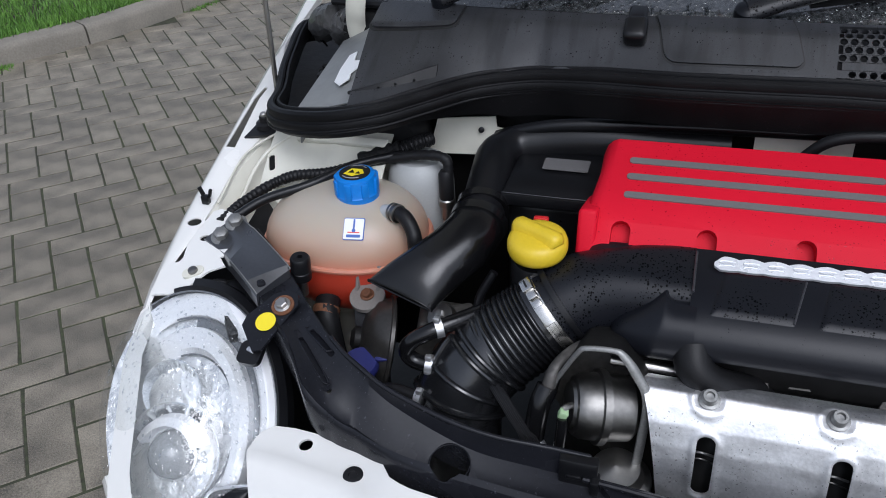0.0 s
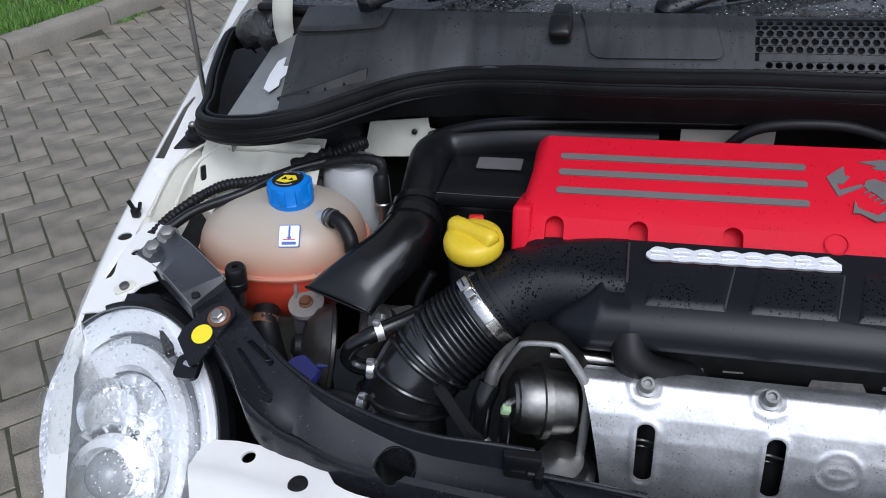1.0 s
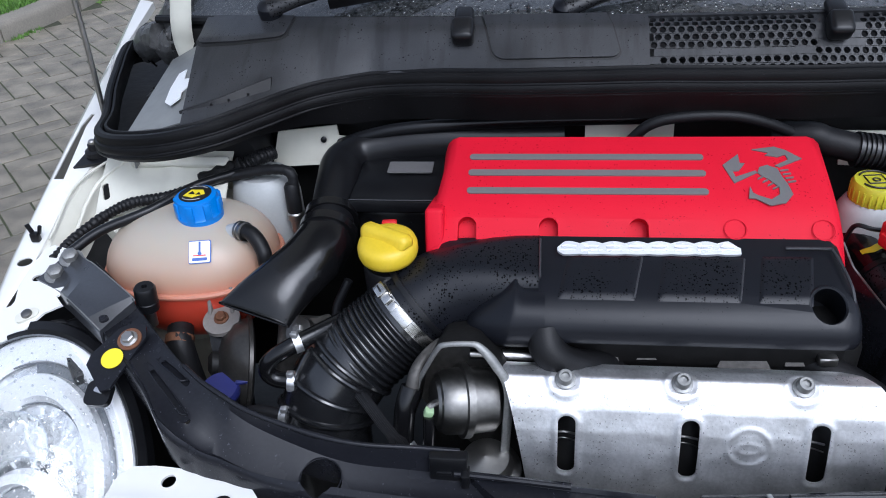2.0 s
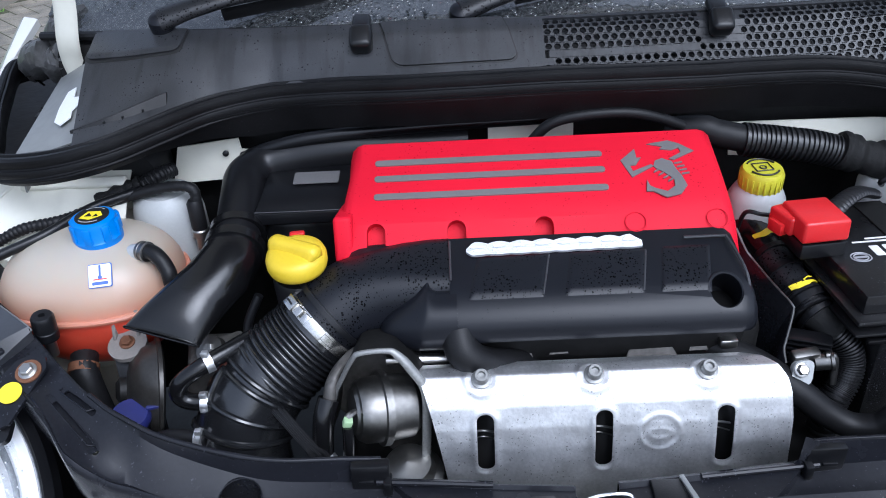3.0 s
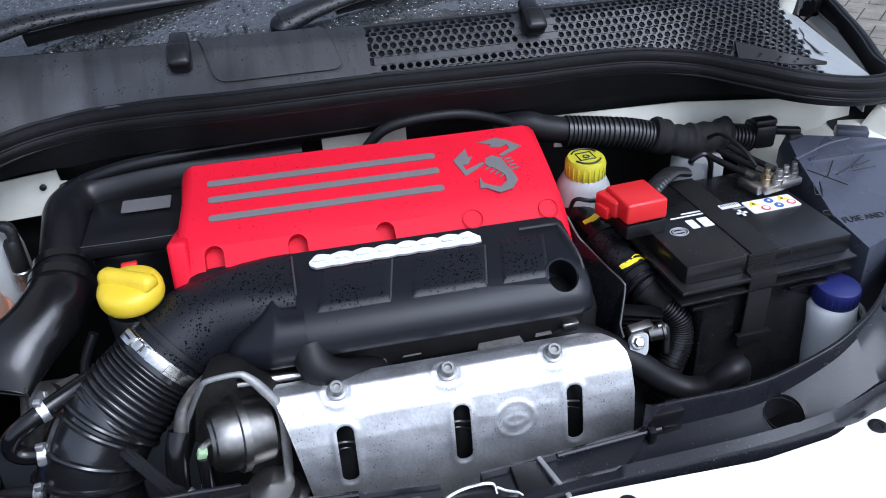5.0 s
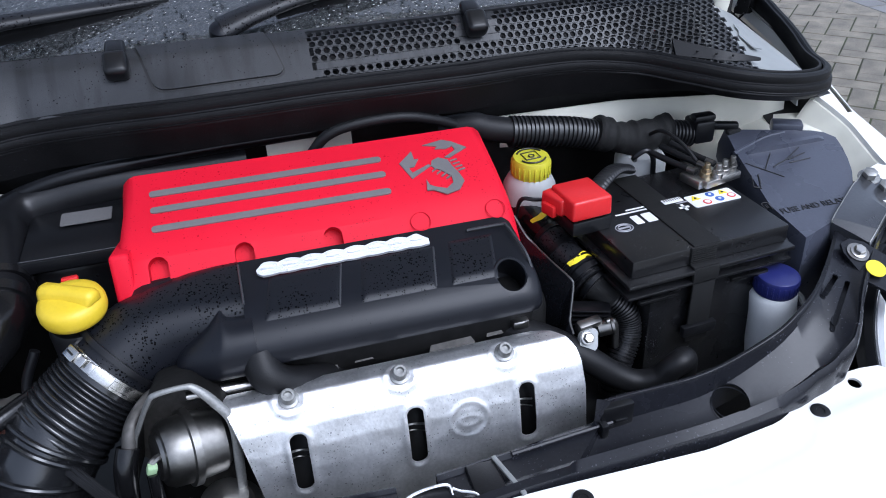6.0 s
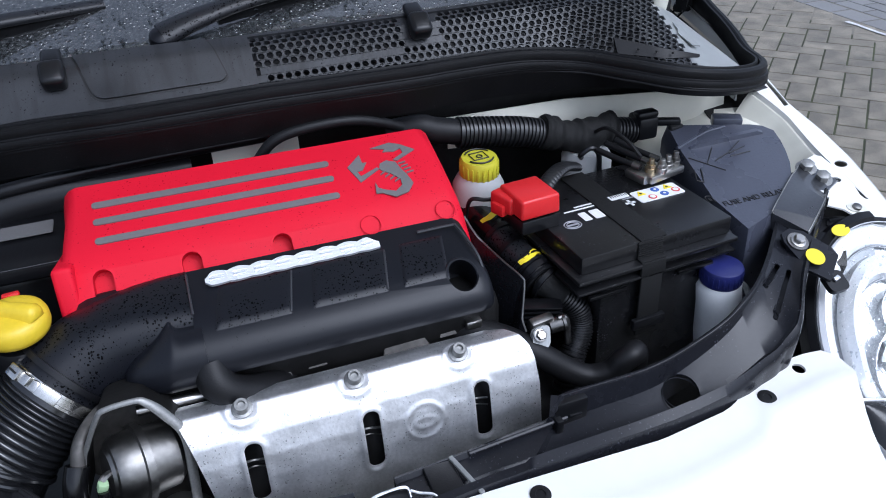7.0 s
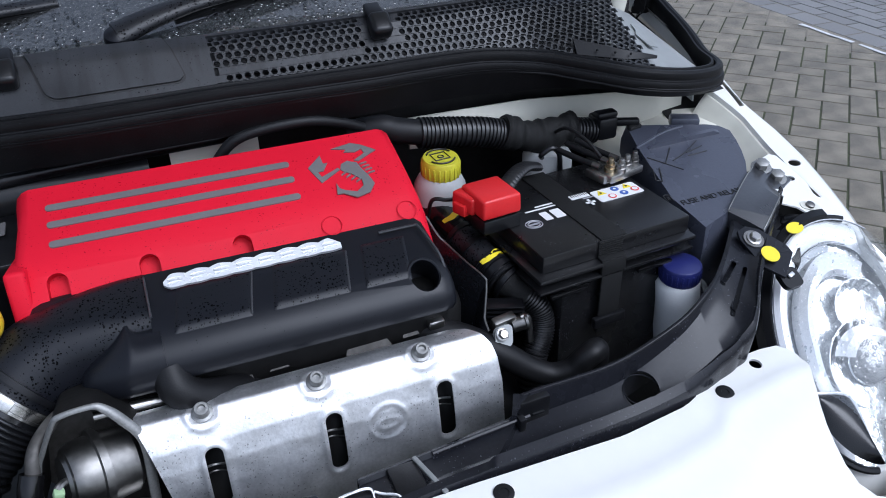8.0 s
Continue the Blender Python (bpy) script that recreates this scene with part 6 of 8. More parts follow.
part("vessel", tank_body(), M["coolant"], tank, angle=60)
part("seam", tube([(-0.542 + 0.1035 * math.copysign(abs(math.cos(t)) ** 0.85, math.cos(t)), 0.770 + 0.0845 * math.copysign(abs(math.sin(t)) ** 0.85, math.sin(t)), 0.711) for t in np.linspace(0, 2 * math.pi, 61)], 0.0035, 8, 1, flat=1.0), M["coolant"], tank, "moulded seam")
part("neck", lathe([(0.026, -0.02), (0.024, 0.01), (0.022, 0.02)], (-0.520, 0.765, 0.758), (0, -0.05, 1), 28), M["coolant"], tank, "filler neck")
capo = Vector((-0.519, 0.763, 0.769))
part("cap", lathe([(0.0260, 0.0), (0.0265, 0.011), (0.0250, 0.013), (0.0250, 0.027), (0.0235, 0.032), (0.019, 0.034), (0.0, 0.034)], capo, (0, -0.05, 1), 40, cap=False), "blue", tank, "blue screw cap")
for i in range(8):
    a = 2 * math.pi * i / 8
    part("cap_lug", box(capo + Vector((0.0250 * math.cos(a), 0.0250 * math.sin(a), 0.019)), (0.005, 0.009, 0.020), 0.0015, turned(0, 0, math.degrees(a))), "blue", tank)
part("cap_disc", disc(capo + Vector((0, -0.0016, 0.0340)), (0, -0.05, 1), 0.0185, 0.0006), "ink", tank, "black warning disc")
plate_s = part("cap_symbol", prism([(-.0125, -.0050), (-.0010, -.0095), (.0120, -.0020), (.0080, .0065), (-.0060, .0080)], capo + Vector((0, -0.0016, 0.0347)), (1, 0.1, 0), (-0.1, 1, 0.05), 0.0004), "sticker", tank, "yellow warning plate")
for u, v, r in ((-.0035, .0000, .0040), (.0050, -.0015, .0030)):
    part("symbol_mark", prism([(-r, -r * .8), (r, -r * .8), (0, r)], capo + Vector((u, v - .0016, .0352)), (1, 0.1, 0), (-0.1, 1, 0.05), 0.0003), "ink", plate_s, "black symbol")
for q in (90, 270):
    pts = [capo + Vector((0.0160 * math.cos(radians(q + d)), 0.0160 * math.sin(radians(q + d)) - 0.0016, 0.0350)) for d in (-40, -20, 0, 20, 40)]
    part("cap_bar", tube(pts, 0.0006, 6, 2), "label_grey", tank, "grey print")
lab_o, lab_x, lab_y = Vector((-0.5035, 0.7095, 0.7575)), Vector((1, 0.215, -0.03)).normalized(), Vector((-0.06, 0.62, 0.78)) * 0.9
lb = part("label", prism(rounded(0.0245, 0.0260, 0.002), lab_o, lab_x, lab_y, 0.0010), "label_blue", tank, "square label with blue border")
part("label_face", prism(rounded(0.0228, 0.0240, 0.0016), lab_o + Vector((0, -0.0008, 0.0006)), lab_x, lab_y, 0.0010), "white", lb, "white label face")
up_n = lab_x.normalized().cross(lab_y.normalized())
part("thermometer", join(prism(rounded(0.0022, 0.014, 0.001), lab_o + up_n * 0.0019 + lab_y * 0.005, lab_x, lab_y, 0.0003), disc(lab_o + up_n * 0.0019 - lab_y * 0.002, up_n, 0.0022, 0.0003, 14)), "label_blue", lb, "thermometer mark")
part("wave_mark", prism(rounded(0.014, 0.0014, 0.0005), lab_o + up_n * 0.0019 - lab_y * 0.0045, lab_x, lab_y, 0.0003), "label_red", lb, "red wave line")
part("label_bar", prism(rounded(0.0165, 0.0034, 0.001), lab_o + up_n * 0.0019 - lab_y * 0.0092, lab_x, lab_y, 0.0003), "label_blue", lb, "blue printed bar")
part("outlet", lathe([(0.010, 0), (0.010, 0.018), (0.008, 0.022)], (-0.486, 0.752, 0.757), (0.8, -0.35, 0.35), 18), "milk", tank, "white outlet stub")
part("overflow_clip", lathe([(0.0100, -.004), (0.0112, -.003), (0.0112, 0.0005), (0.0104, .001), (0.0104, .003), (0.0112, .0035), (0.0112, 0.0075), (0.0100, 0.0080)], (-0.4655, 0.7435, 0.7655), (0.8, -0.45, 0.1), 22), "can", tank, "steel spring clip")
part("overflow_hose", tube([(-.466, .744, .766), (-.450, .735, .766), (-.438, .726, .754), (-.434, .720, .735), (-.436, .718, .66)], 0.0088, 14, 8), "rubber", tank, "black overflow hose")
lug = part("mount_lug", join(lathe([(0.021, 0), (0.021, 0.006)], (-0.484, 0.684, 0.680), (0, -0.3, 1), 28), box((-0.499, 0.698, 0.698), (0.004, 0.014, 0.036), 0.001, turned(-20, 0, 0)), box((-0.474, 0.701, 0.700), (0.004, 0.012, 0.03), 0.001, turned(-20, 0, 0))), "lug", tank, "translucent mounting lug")
part("lug_bolt", hexbolt((-0.484, 0.683, 0.686), (0, -0.3, 1), 0.0065, 0.006, 1.3), "rust", lug, "rusty bolt")
part("mount_bracket", solid(loft([[Vector((-.500, .680, .677)), Vector((-.466, .680, .677))], [Vector((-.496, .668, .668)), Vector((-.460, .668, .668))], [Vector((-.484, .640, .636)), Vector((-.446, .640, .634))], [Vector((-.481, .630, .58)), Vector((-.444, .630, .58))]], False, False), .003), "black", tank, "black bracket")
part("lower_hose", tube([(-.540, .690, .665), (-.535, .672, .655), (-.528, .662, .62), (-.52, .66, .55)], 0.015, 16, 8), "rubber", tank, "black lower hose")
part("hose_clip", lathe([(0.0165, 0), (0.0165, 0.010)], (-0.538, 0.680, 0.660), (0.1, -0.8, -0.5), 24), "rust", tank, "rusty clip")

# washer filler reservoir behind the tank
res = thing("fluid_reservoir", (-0.455, 0.86, 0.66), "white plastic fluid bottle behind the coolant tank", "reservoir")
part("bottle", lathe([(0.040, 0), (0.044, 0.03), (0.043, 0.09), (0.039, 0.112), (0.030, 0.120), (0.0, 0.121)], (-0.474, 0.862, 0.660), (0, 0, 1), 32, cap=False), "milk", res)
line_p = thing("refrigerant_pipe", (-0.41, 0.82, 0.60), "black pipe with steel service fitting", "pipe")
part("elbow_hose", tube([(-.53, .832, .782), (-.48, .838, .792), (-.445, .836, .797), (-.428, .833, .793), (-.426, .830, .775)], 0.0065, 12, 8, rfun=ribs(20, .05)), "rubber", line_p, "thin black hose")
part("fitting", lathe([(0.0075, 0), (0.0075, 0.016), (0.0105, 0.018), (0.0105, 0.026), (0.0085, 0.028)], (-0.429, 0.828, 0.715), (0, 0.04, 1), 16), "steel", line_p, "steel fitting")
part("hose_end", lathe([(0.0085, .026), (0.0095, 0.030), (0.0095, 0.062), (.007, .066)], (-0.429, 0.828, 0.715), (0, 0.04, 1), 16), "rubber", line_p, "black hose end")
part("steel_line", tube([(-.429, .828, .715), (-.43, .815, .70), (-.445, .79, .695), (-.47, .77, .67)], 0.005, 10, 8), "steel", line_p, "thin steel line")
servo = thing("black_cap_bolt", (-0.545, 0.655, 0.66), "small black ribbed valve cap on a stem", "valve cap")
part("stem", lathe([(0.006, 0), (0.006, 0.035)], (-0.556, 0.664, 0.690), (0.1, -0.05, 1), 12), "steel", servo)
part("cap", lathe([(0.0120, 0), (0.0120, 0.010), (0.0112, 0.011), (0.0120, 0.012), (0.0118, 0.027), (0.0100, 0.030), (0.0035, 0.030), (0.0030, 0.026)], (-0.554, 0.662, 0.714), (0.1, -0.05, 1), 16), "black", servo, "ribbed black cap")

# loom along the wing
loom = thing("wiring_loom", (-0.60, 0.80, 0.70), "black corrugated wiring loom along the white inner wing", "wiring loom")
part("conduit", tube([(-.684, .712, .742), (-.674, .750, .750), (-.652, .786, .759), (-.622, .800, .769), (-.585, .806, .773), (-.550, .822, .778), (-.515, .842, .785)], 0.0066, 12, 20, rfun=ribs(38, .08)), "rubber", loom, "corrugated conduit")
part("conduit", tube([(-.505, .846, .789), (-.490, .853, .795), (-.475, .862, .800), (-.462, .878, .80)], 0.0088, 12, 14, rfun=ribs(16, .07)), "rubber", loom, "corrugated conduit")
part("cable", tube([(-.664, .718, .750), (-.635, .742, .764), (-.585, .772, .775), (-.545, .815, .784), (-.49, .842, .792)], 0.006, 10, 10), "black", loom, "smooth black cable")
part("tape_wrap", tube([(-.545, .834, .780), (-.515, .846, .788), (-.495, .852, .794)], 0.0105, 12, 8, rfun=lambda q: 1 + .15 * math.sin(q * 21)), "cloth", loom, "cloth tape")
part("grommet", lathe([(0.035, 0), (0.035, 0.03), (0.026, 0.045)], (-0.508, 0.915, 0.800), (0, -1, 0), 20), "rubber", loom, "black grommet")

# small hoses and fittings beside the intake hose
small = thing("vacuum_hose", (-0.42, 0.63, 0.62), "black vacuum hose with white clips beside the intake", "hose")
part("hose", tube([(-.300, .680, .705), (-.330, .655, .712), (-.358, .628, .7115), (-.380, .612, .707), (-.400, .604, .696), (-.407, .602, .682), (-.398, .602, .671), (-.375, .602, .668)], 0.0088, 14, 8), "gloss", small)
for o, a in (((-.374, .616, .7095), (1, .6, .15)), ((-.381, .602, .6685), (1, .0, -.1)), ((-.386, .580, .640), (1, -.2, .1))):
    part("clip", join(lathe([(0.0112, -0.004), (0.0112, 0.004)], o, a, 20), box(Vector(o) + Vector((0, -0.004, 0.013)), (0.007, 0.006, 0.006), 0.001)), "foil", small, "bright metal clip")
part("stub", tube([(-.44, .588, .632), (-.415, .585, .640), (-.380, .578, .640)], 0.0075, 12, 6), "rubber", small, "short hose")
for i in range(8):
    k, j = .0024 * i, .0012 * (i % 3)
    part("wire", tube([(-.316 + k, .592 - .001 * i, .668 + j), (-.304 + k, .580 - .001 * i, .6625 + j), (-.2885 + k, .568 - .001 * i, .6490 + j), (-.272 + k, .553, .6380 - j), (-.262 + k, .546, .605)], 0.0017, 6, 6), "rubber", small, "thin black wire")
mount = thing("engine_mount", (-0.39, 0.68, 0.56), "dull cast engine mount with bolts below the air duct", "engine mount")
part("mount_casting", join(box((-.392, .690, .640), (.070, .060, .060), .010, turned(0, 12, 14), 3), box((-.368, .676, .676), (.034, .030, .026), .006, turned(8, 0, 30), 2)), "cast", mount)
part("mount_ear", lathe([(.016, 0), (.016, .010), (.010, .011)], (-.384, .664, .684), (-.3, -.6, .7), 24), "can", mount, "machined ear")
part("mount_bolt", hexbolt((-.386, .660, .691), (-.3, -.6, .7), .0060, .006, 1.3), "zinc", mount, "zinc bolt")
part("mount_bolt", hexbolt((-.412, .656, .660), (-.2, -.7, .6), .0060, .006, 1.3), "rust", mount, "rusty bolt")
part("earth_cable", tube([(-.335, .700, .730), (-.350, .690, .700), (-.352, .676, .672), (-.375, .655, .640), (-.41, .64, .60)], .0050, 10, 8), "black", mount, "black cable")
cover_pipe = thing("horn_dish", (-0.49, 0.66, 0.58), "dark metal horn below the coolant tank", "horn")
part("dish", lathe([(0.010, 0.026), (0.030, 0.022), (0.046, 0.010), (0.052, -0.004), (0.055, -0.005), (0.055, -0.009), (0.045, -0.012), (0.0, -0.014)], (-0.462, 0.660, 0.640), (-.92, -.35, .25), 40), "horn", cover_pipe)
part("hub", lathe([(0.014, 0.022), (0.014, 0.032), (0.008, 0.036)], (-0.462, 0.660, 0.640), (-.92, -.35, .25), 20), "dark", cover_pipe, "dark hub")
wash = thing("washer_filler", (-0.455, 0.575, 0.60), "blue washer filler cap tucked behind the crossmember", "filler cap")
part("cap", lathe([(0.0205, 0), (0.0215, 0.006), (0.019, 0.011), (0.0, 0.013)], (-0.4675, 0.611, 0.640), (0.05, -0.25, 1), 32, cap=False), "navy", wash)
part("tab", box((-0.4440, 0.6190, 0.652), (0.016, 0.010, 0.005), 0.002, turned(12, 0, 15)), "navy", wash, "cap tab")
part("filler_neck", lathe([(0.017, 0), (0.017, 0.08)], (-0.468, 0.611, 0.565), (0, 0, 1), 20), "black", wash, "black filler neck")

# ---- heat shield and turbo ----
shield = thing("heat_shield", (0.01, 0.56, 0.55), "stamped aluminium heat shield with three slots", "heat shield")
H_S = ((.618, .689), (.609, .699), (.595, .7060), (.581, .7065), (.569, .6990), (.560, .684), (.553, .663), (.548, .639), (.544, .610), (.541, .578), (.539, .55))


def shield_at(x, q):
    k = q * (len(H_S) - 1)
    i = min(int(k), len(H_S) - 2)
    f = k - i
    y = H_S[i][0] * (1 - f) + H_S[i + 1][0] * f
    z = H_S[i][1] * (1 - f) + H_S[i + 1][1] * f
    return Vector((x, y, z))


SLOTS = (-.1000, .0140, .1300)
SHIELD_BOLTS = (-.102, .006, .114)


def shield_relief(x, p):
    """Height of the stamped beads and of the fine buckling at a place on the shield."""
    d = 0.0006 * noise.noise(Vector((x * 28, p.z * 40, 0.3))) + 0.0003 * noise.noise(Vector((x * 90, p.z * 90, 1.3)))
    for c in SLOTS:
        over = max(0.0, abs(p.z - 0.6450) - 0.024)
        a = math.hypot(x - c, over)
        d += 0.0018 * math.exp(-((a - 0.0105) / 0.0034) ** 2)
    for c in SHIELD_BOLTS:
        q = shield_at(c, 0.325)
        a = math.hypot(x - c, (p - q).length if abs(x - c) < 1e-6 else math.sqrt(max(0.0, (p - q).length_squared - (x - c) ** 2)))
        d += 0.0014 * math.exp(-((a - 0.0150) / 0.0030) ** 2) - 0.0010 * math.exp(-(a / 0.010) ** 2)
    mx, mz = x - .068, (p.z - mark_o.z) * 1.03
    a = math.hypot(mx, mz)
    d += 0.0010 * math.exp(-((a - 0.0195) / 0.0024) ** 2) + 0.0006 * math.exp(-((math.hypot(mx * .8, mz * 1.5 + .002) - 0.0085) / 0.0026) ** 2)
    return d


def shield_sheet():
    bm = bmesh.new()
    nu, nv = 210, 96
    run = [0.0]
    for (ya, za), (yb, zb) in zip(H_S, H_S[1:]):
        run.append(run[-1] + math.hypot(yb - ya, zb - za))
    x0, x1 = -0.170, 0.194
    g = []
    for i in range(nu + 1):
        col = []
        for j in range(nv + 1):
            q = lerp_table(j / nv * run[-1], run, [k / (len(run) - 1) for k in range(len(run))])
            x = x0 + (x1 - x0) * i / nu
            qq = q
            # rounded upper corners
            if x1 - x < 0.090:
                e = 1 - (x1 - x) / 0.090
                qq = q + (1 - q) * 0.60 * (1 - math.sqrt(max(0.0, 1 - e * e)))
            if x - x0 < 0.014:
                e = 1 - (x - x0) / 0.014
                qq = q + (1 - q) * 0.13 * (1 - math.sqrt(max(0.0, 1 - e * e)))
            x += 0.040 * q * max(0.0, 1 - (x - x0) / 0.05)
            p = shield_at(x, qq)
            dent = shield_relief(x, p)
            col.append(bm.verts.new(p + Vector((0, -0.7 * dent, 0.7 * dent))))
        g.append(col)
    for i in range(nu):
        for j in range(nv):
            bm.faces.new((g[i][j], g[i + 1][j], g[i + 1][j + 1], g[i][j + 1]))
    return solid(bm, 0.0012)


mark_o = shield_at(.068, .645)
plate_ob = part("shield_plate", shield_sheet(), "foil", shield, angle=60)
cut(plate_ob, *[prism(rounded(0.0165, 0.062, 0.0072), (x, 0.60, 0.642), (1, 0, 0), (0, 0.12, 1), 0.12) for x in SLOTS], angle=60)
for x in SHIELD_BOLTS:
    o = shield_at(x, 0.325)
    part("bolt", join(lathe([(.0098, 0), (.0098, .0022), (.0072, .003), (.0070, .0105), (.0062, .0115), (.0040, .0115), (.0036, .0080), (.0002, .0078)], o, (0, -0.45, 0.9), 24)), "zinc", shield, "flanged steel bolt")

for x in SLOTS:
    for k, z in ((0, .648), (1, .640)):
        part("gasket_arc", tube([(x - .012, .570 - .002 * k, z - .004), (x - .002, .567, z), (x + .012, .570 - .002 * k, z - .006)], 0.0008 if k else 0.0012, 6, 5), "can" if k else "zinc", shield, "bright bead of the exhaust behind")
turbo = thing("wastegate_actuator", (-0.20, 0.57, 0.55), "round steel wastegate actuator under a bent shield", "actuator")
part("canister", lathe([(0.006, -0.036), (0.026, -0.034), (0.032, -0.028), (0.0335, -0.004), (0.0375, -0.003), (0.0375, 0.004), (0.0335, 0.005), (0.0325, 0.020), (0.0285, 0.027), (0.024, 0.028), (0.022, 0.031), (0.010, 0.033), (0.0, 0.033)], (-0.201, 0.588, 0.664), (-0.90, -0.30, 0.16), 40, cap=False), "can", turbo)
part("nipple", tube([(-.222, .570, .678), (-.228, .562, .682), (-.232, .557, .681)], 0.0035, 8, 4), "steel", turbo, "hose nipple")
part("green_clip", box((-0.2315, 0.555, 0.678), (0.009, 0.008, 0.009), 0.0015, turned(10, 20, 10)), "limegreen", turbo, "pale green clip")
part("vacuum_line", tube([(-.2315, .553, .674), (-.232, .548, .655), (-.234, .545, .635), (-.24, .54, .60)], 0.0056, 12, 6), "gloss", turbo, "thin black hose")
part("feed_hose", tube([(-.252, .583, .684), (-.258, .572, .666), (-.262, .562, .628)], 0.0108, 14, 8), "gloss", turbo, "black feed hose")
part("metal_pipe", tube([(-.196, .616, .702), (-.15, .620, .698), (-.11, .623, .694), (-.078, .625, .6935), (-.066, .626, .6935)], 0.0052, 14, 8), "steel", turbo, "bent steel pipe")
part("metal_bend", tube([(-.205, .650, .700), (-.226, .626, .705), (-.240, .606, .703), (-.248, .592, .696), (-.252, .584, .682)], 0.0066, 14, 8), "cast", turbo, "bent steel pipe end")
part("hose_end", lathe([(0.009, 0), (0.009, 0.012), (0.006, 0.014)], (-0.258, 0.560, 0.626), (0.5, -0.4, -0.5), 14), "foil", turbo, "bright hose end")
hood = [Vector(p) for p in ((-.256, .586, .635), (-.2460, .588, .684), (-.2395, .588, .700), (-.2250, .588, .7280), (-.2165, .588, .7355), (-.1910, .588, .7375), (-.1815, .587, .7330), (-.1690, .583, .7180), (-.1560, .577, .694), (-.1575, .570, .650), (-.1610, .566, .60), (-.164, .562, .55))]
hs = spline(hood, 6)
part("hood_shield", solid(loft([[p, p + Vector((0.001, 0.022, -0.004)), p + Vector((0.002, 0.050, -0.012))] for p in hs], False, False), 0.0018), "dark", turbo, "bent heat shield hood")
back_bm = bmesh.new()
back_bm.faces.new([back_bm.verts.new(p + Vector((0.002, 0.048, -0.012))) for p in hs])
part("hood_back", solid(back_bm, 0.0018), "cast", turbo, "dull back plate of the hood")
part("hood_rim", tube([p + Vector((0, -0.001, 0)) for p in hs], 0.0050, 10, 1, rfun=lambda q: .55 + .45 * min(1.0, max(0.0, (q - .45) * 6)), flat=.6), "zinc", turbo, "bright cut edge")
part("turbo_body", lathe([(0.030, -0.05), (0.030, 0.0), (0.034, 0.002), (0.034, 0.008), (0.027, 0.012), (0.024, 0.026), (0.0, 0.030)], (-0.176, 0.562, 0.590), (-.1, -.15, 1), 32, cap=False), "steel", turbo, "bright cast turbo housing")

# ---- charge pipe behind the crossmember ----
pipe = thing("charge_pipe", (0.27, 0.58, 0.60), "thick black charge-air pipe bending to the front", "pipe")
part("pipe_body", tube([(.130, .650, .682), (.1775, .620, .6742), (.2124, .603, .6556), (.2456, .590, .6314), (.2699, .580, .6215), (.2915, .572, .6270), (.3044, .568, .6420), (.3150, .568, .6480), (.3230, .573, .640), (.326, .580, .58)], 0.0138, 20, 8, rfun=lambda f: 1.22 - .22 * min(1, f * 2.5)), "rubber", pipe)
part("bracket_nut", box((0.150, 0.628, 0.698), (0.018, 0.012, 0.010), 0.002), "steel", pipe, "zinc clip")

# ---- battery ----
battery = thing("battery", (0.37, 0.71, 0.50), "black car battery with a label, strapped in a tray", "battery")
BR = turned(0, 0, 4)


def in_bat(p):
    return BR @ Vector(p) + Vector((0.376, 0.718, 0.0))


def bat_box(c, s, r=0.003, rot=None):
    return box(in_bat(c), s, r, BR @ rot if rot else BR)


part("case", bat_box((0.012, 0.002, 0.635), (0.184, 0.184, 0.190), 0.006), "battery", battery, "black battery case")
part("lid", bat_box((-0.007, -0.004, 0.741), (0.203, 0.174, 0.022), 0.0025), "battery", battery, "black battery lid")
part("lid_flange", bat_box((-0.010, -0.005, 0.727), (0.216, 0.196, 0.006), 0.002), "battery", battery, "lid flange")
part("case_lip", bat_box((-0.010, -0.006, 0.712), (0.214, 0.192, 0.004), 0.0015), "battery", battery, "case lip")
part("strap", bat_box((-0.015, -0.003, 0.7528), (0.034, 0.176, 0.0020), 0.0006), "cloth", battery, "black hold-down strap")
part("strap_bend", bat_box((-0.020, -0.0915, 0.742), (0.033, 0.003, 0.022), 0.001), "cloth", battery, "strap over the lid's edge")
part("strap_fold", bat_box((-0.020, -0.0945, 0.7315), (0.033, 0.014, 0.003), 0.001), "cloth", battery, "strap on the flange")
part("strap_end", bat_box((-0.020, -0.1010, 0.722), (0.033, 0.004, 0.018), 0.001), "cloth", battery, "strap end")
part("strap_tail", bat_box((-0.020, -0.1000, 0.672), (0.029, 0.003, 0.084), 0.001), "cloth", battery, "hanging strap")
for k in range(7):
    part("strap_weave", bat_box((-0.020, -0.0934, 0.734 + .0028 * k), (0.033, 0.0012, 0.0010), 0.0003), "cloth", battery)
part("strap_buckle", bat_box((-0.020, -0.1025, 0.648), (0.044, 0.008, 0.014), 0.002), "black", battery, "strap buckle")
for u in (-.075, .045):
    part("carry_slot", bat_box((u, -0.0965, 0.700), (0.050, 0.006, 0.006), 0.002), "gloss", battery, "moulded grip edge")
LX, LY = BR @ Vector((1, 0, 0)), BR @ Vector((0, 1, 0))
LC = (0.054, -0.004)
lbl = part("warning_label", prism(rounded(0.064, 0.028, 0.003), in_bat((LC[0], LC[1], 0.7522)), LX, LY, 0.0008), "white", battery, "white warning label")
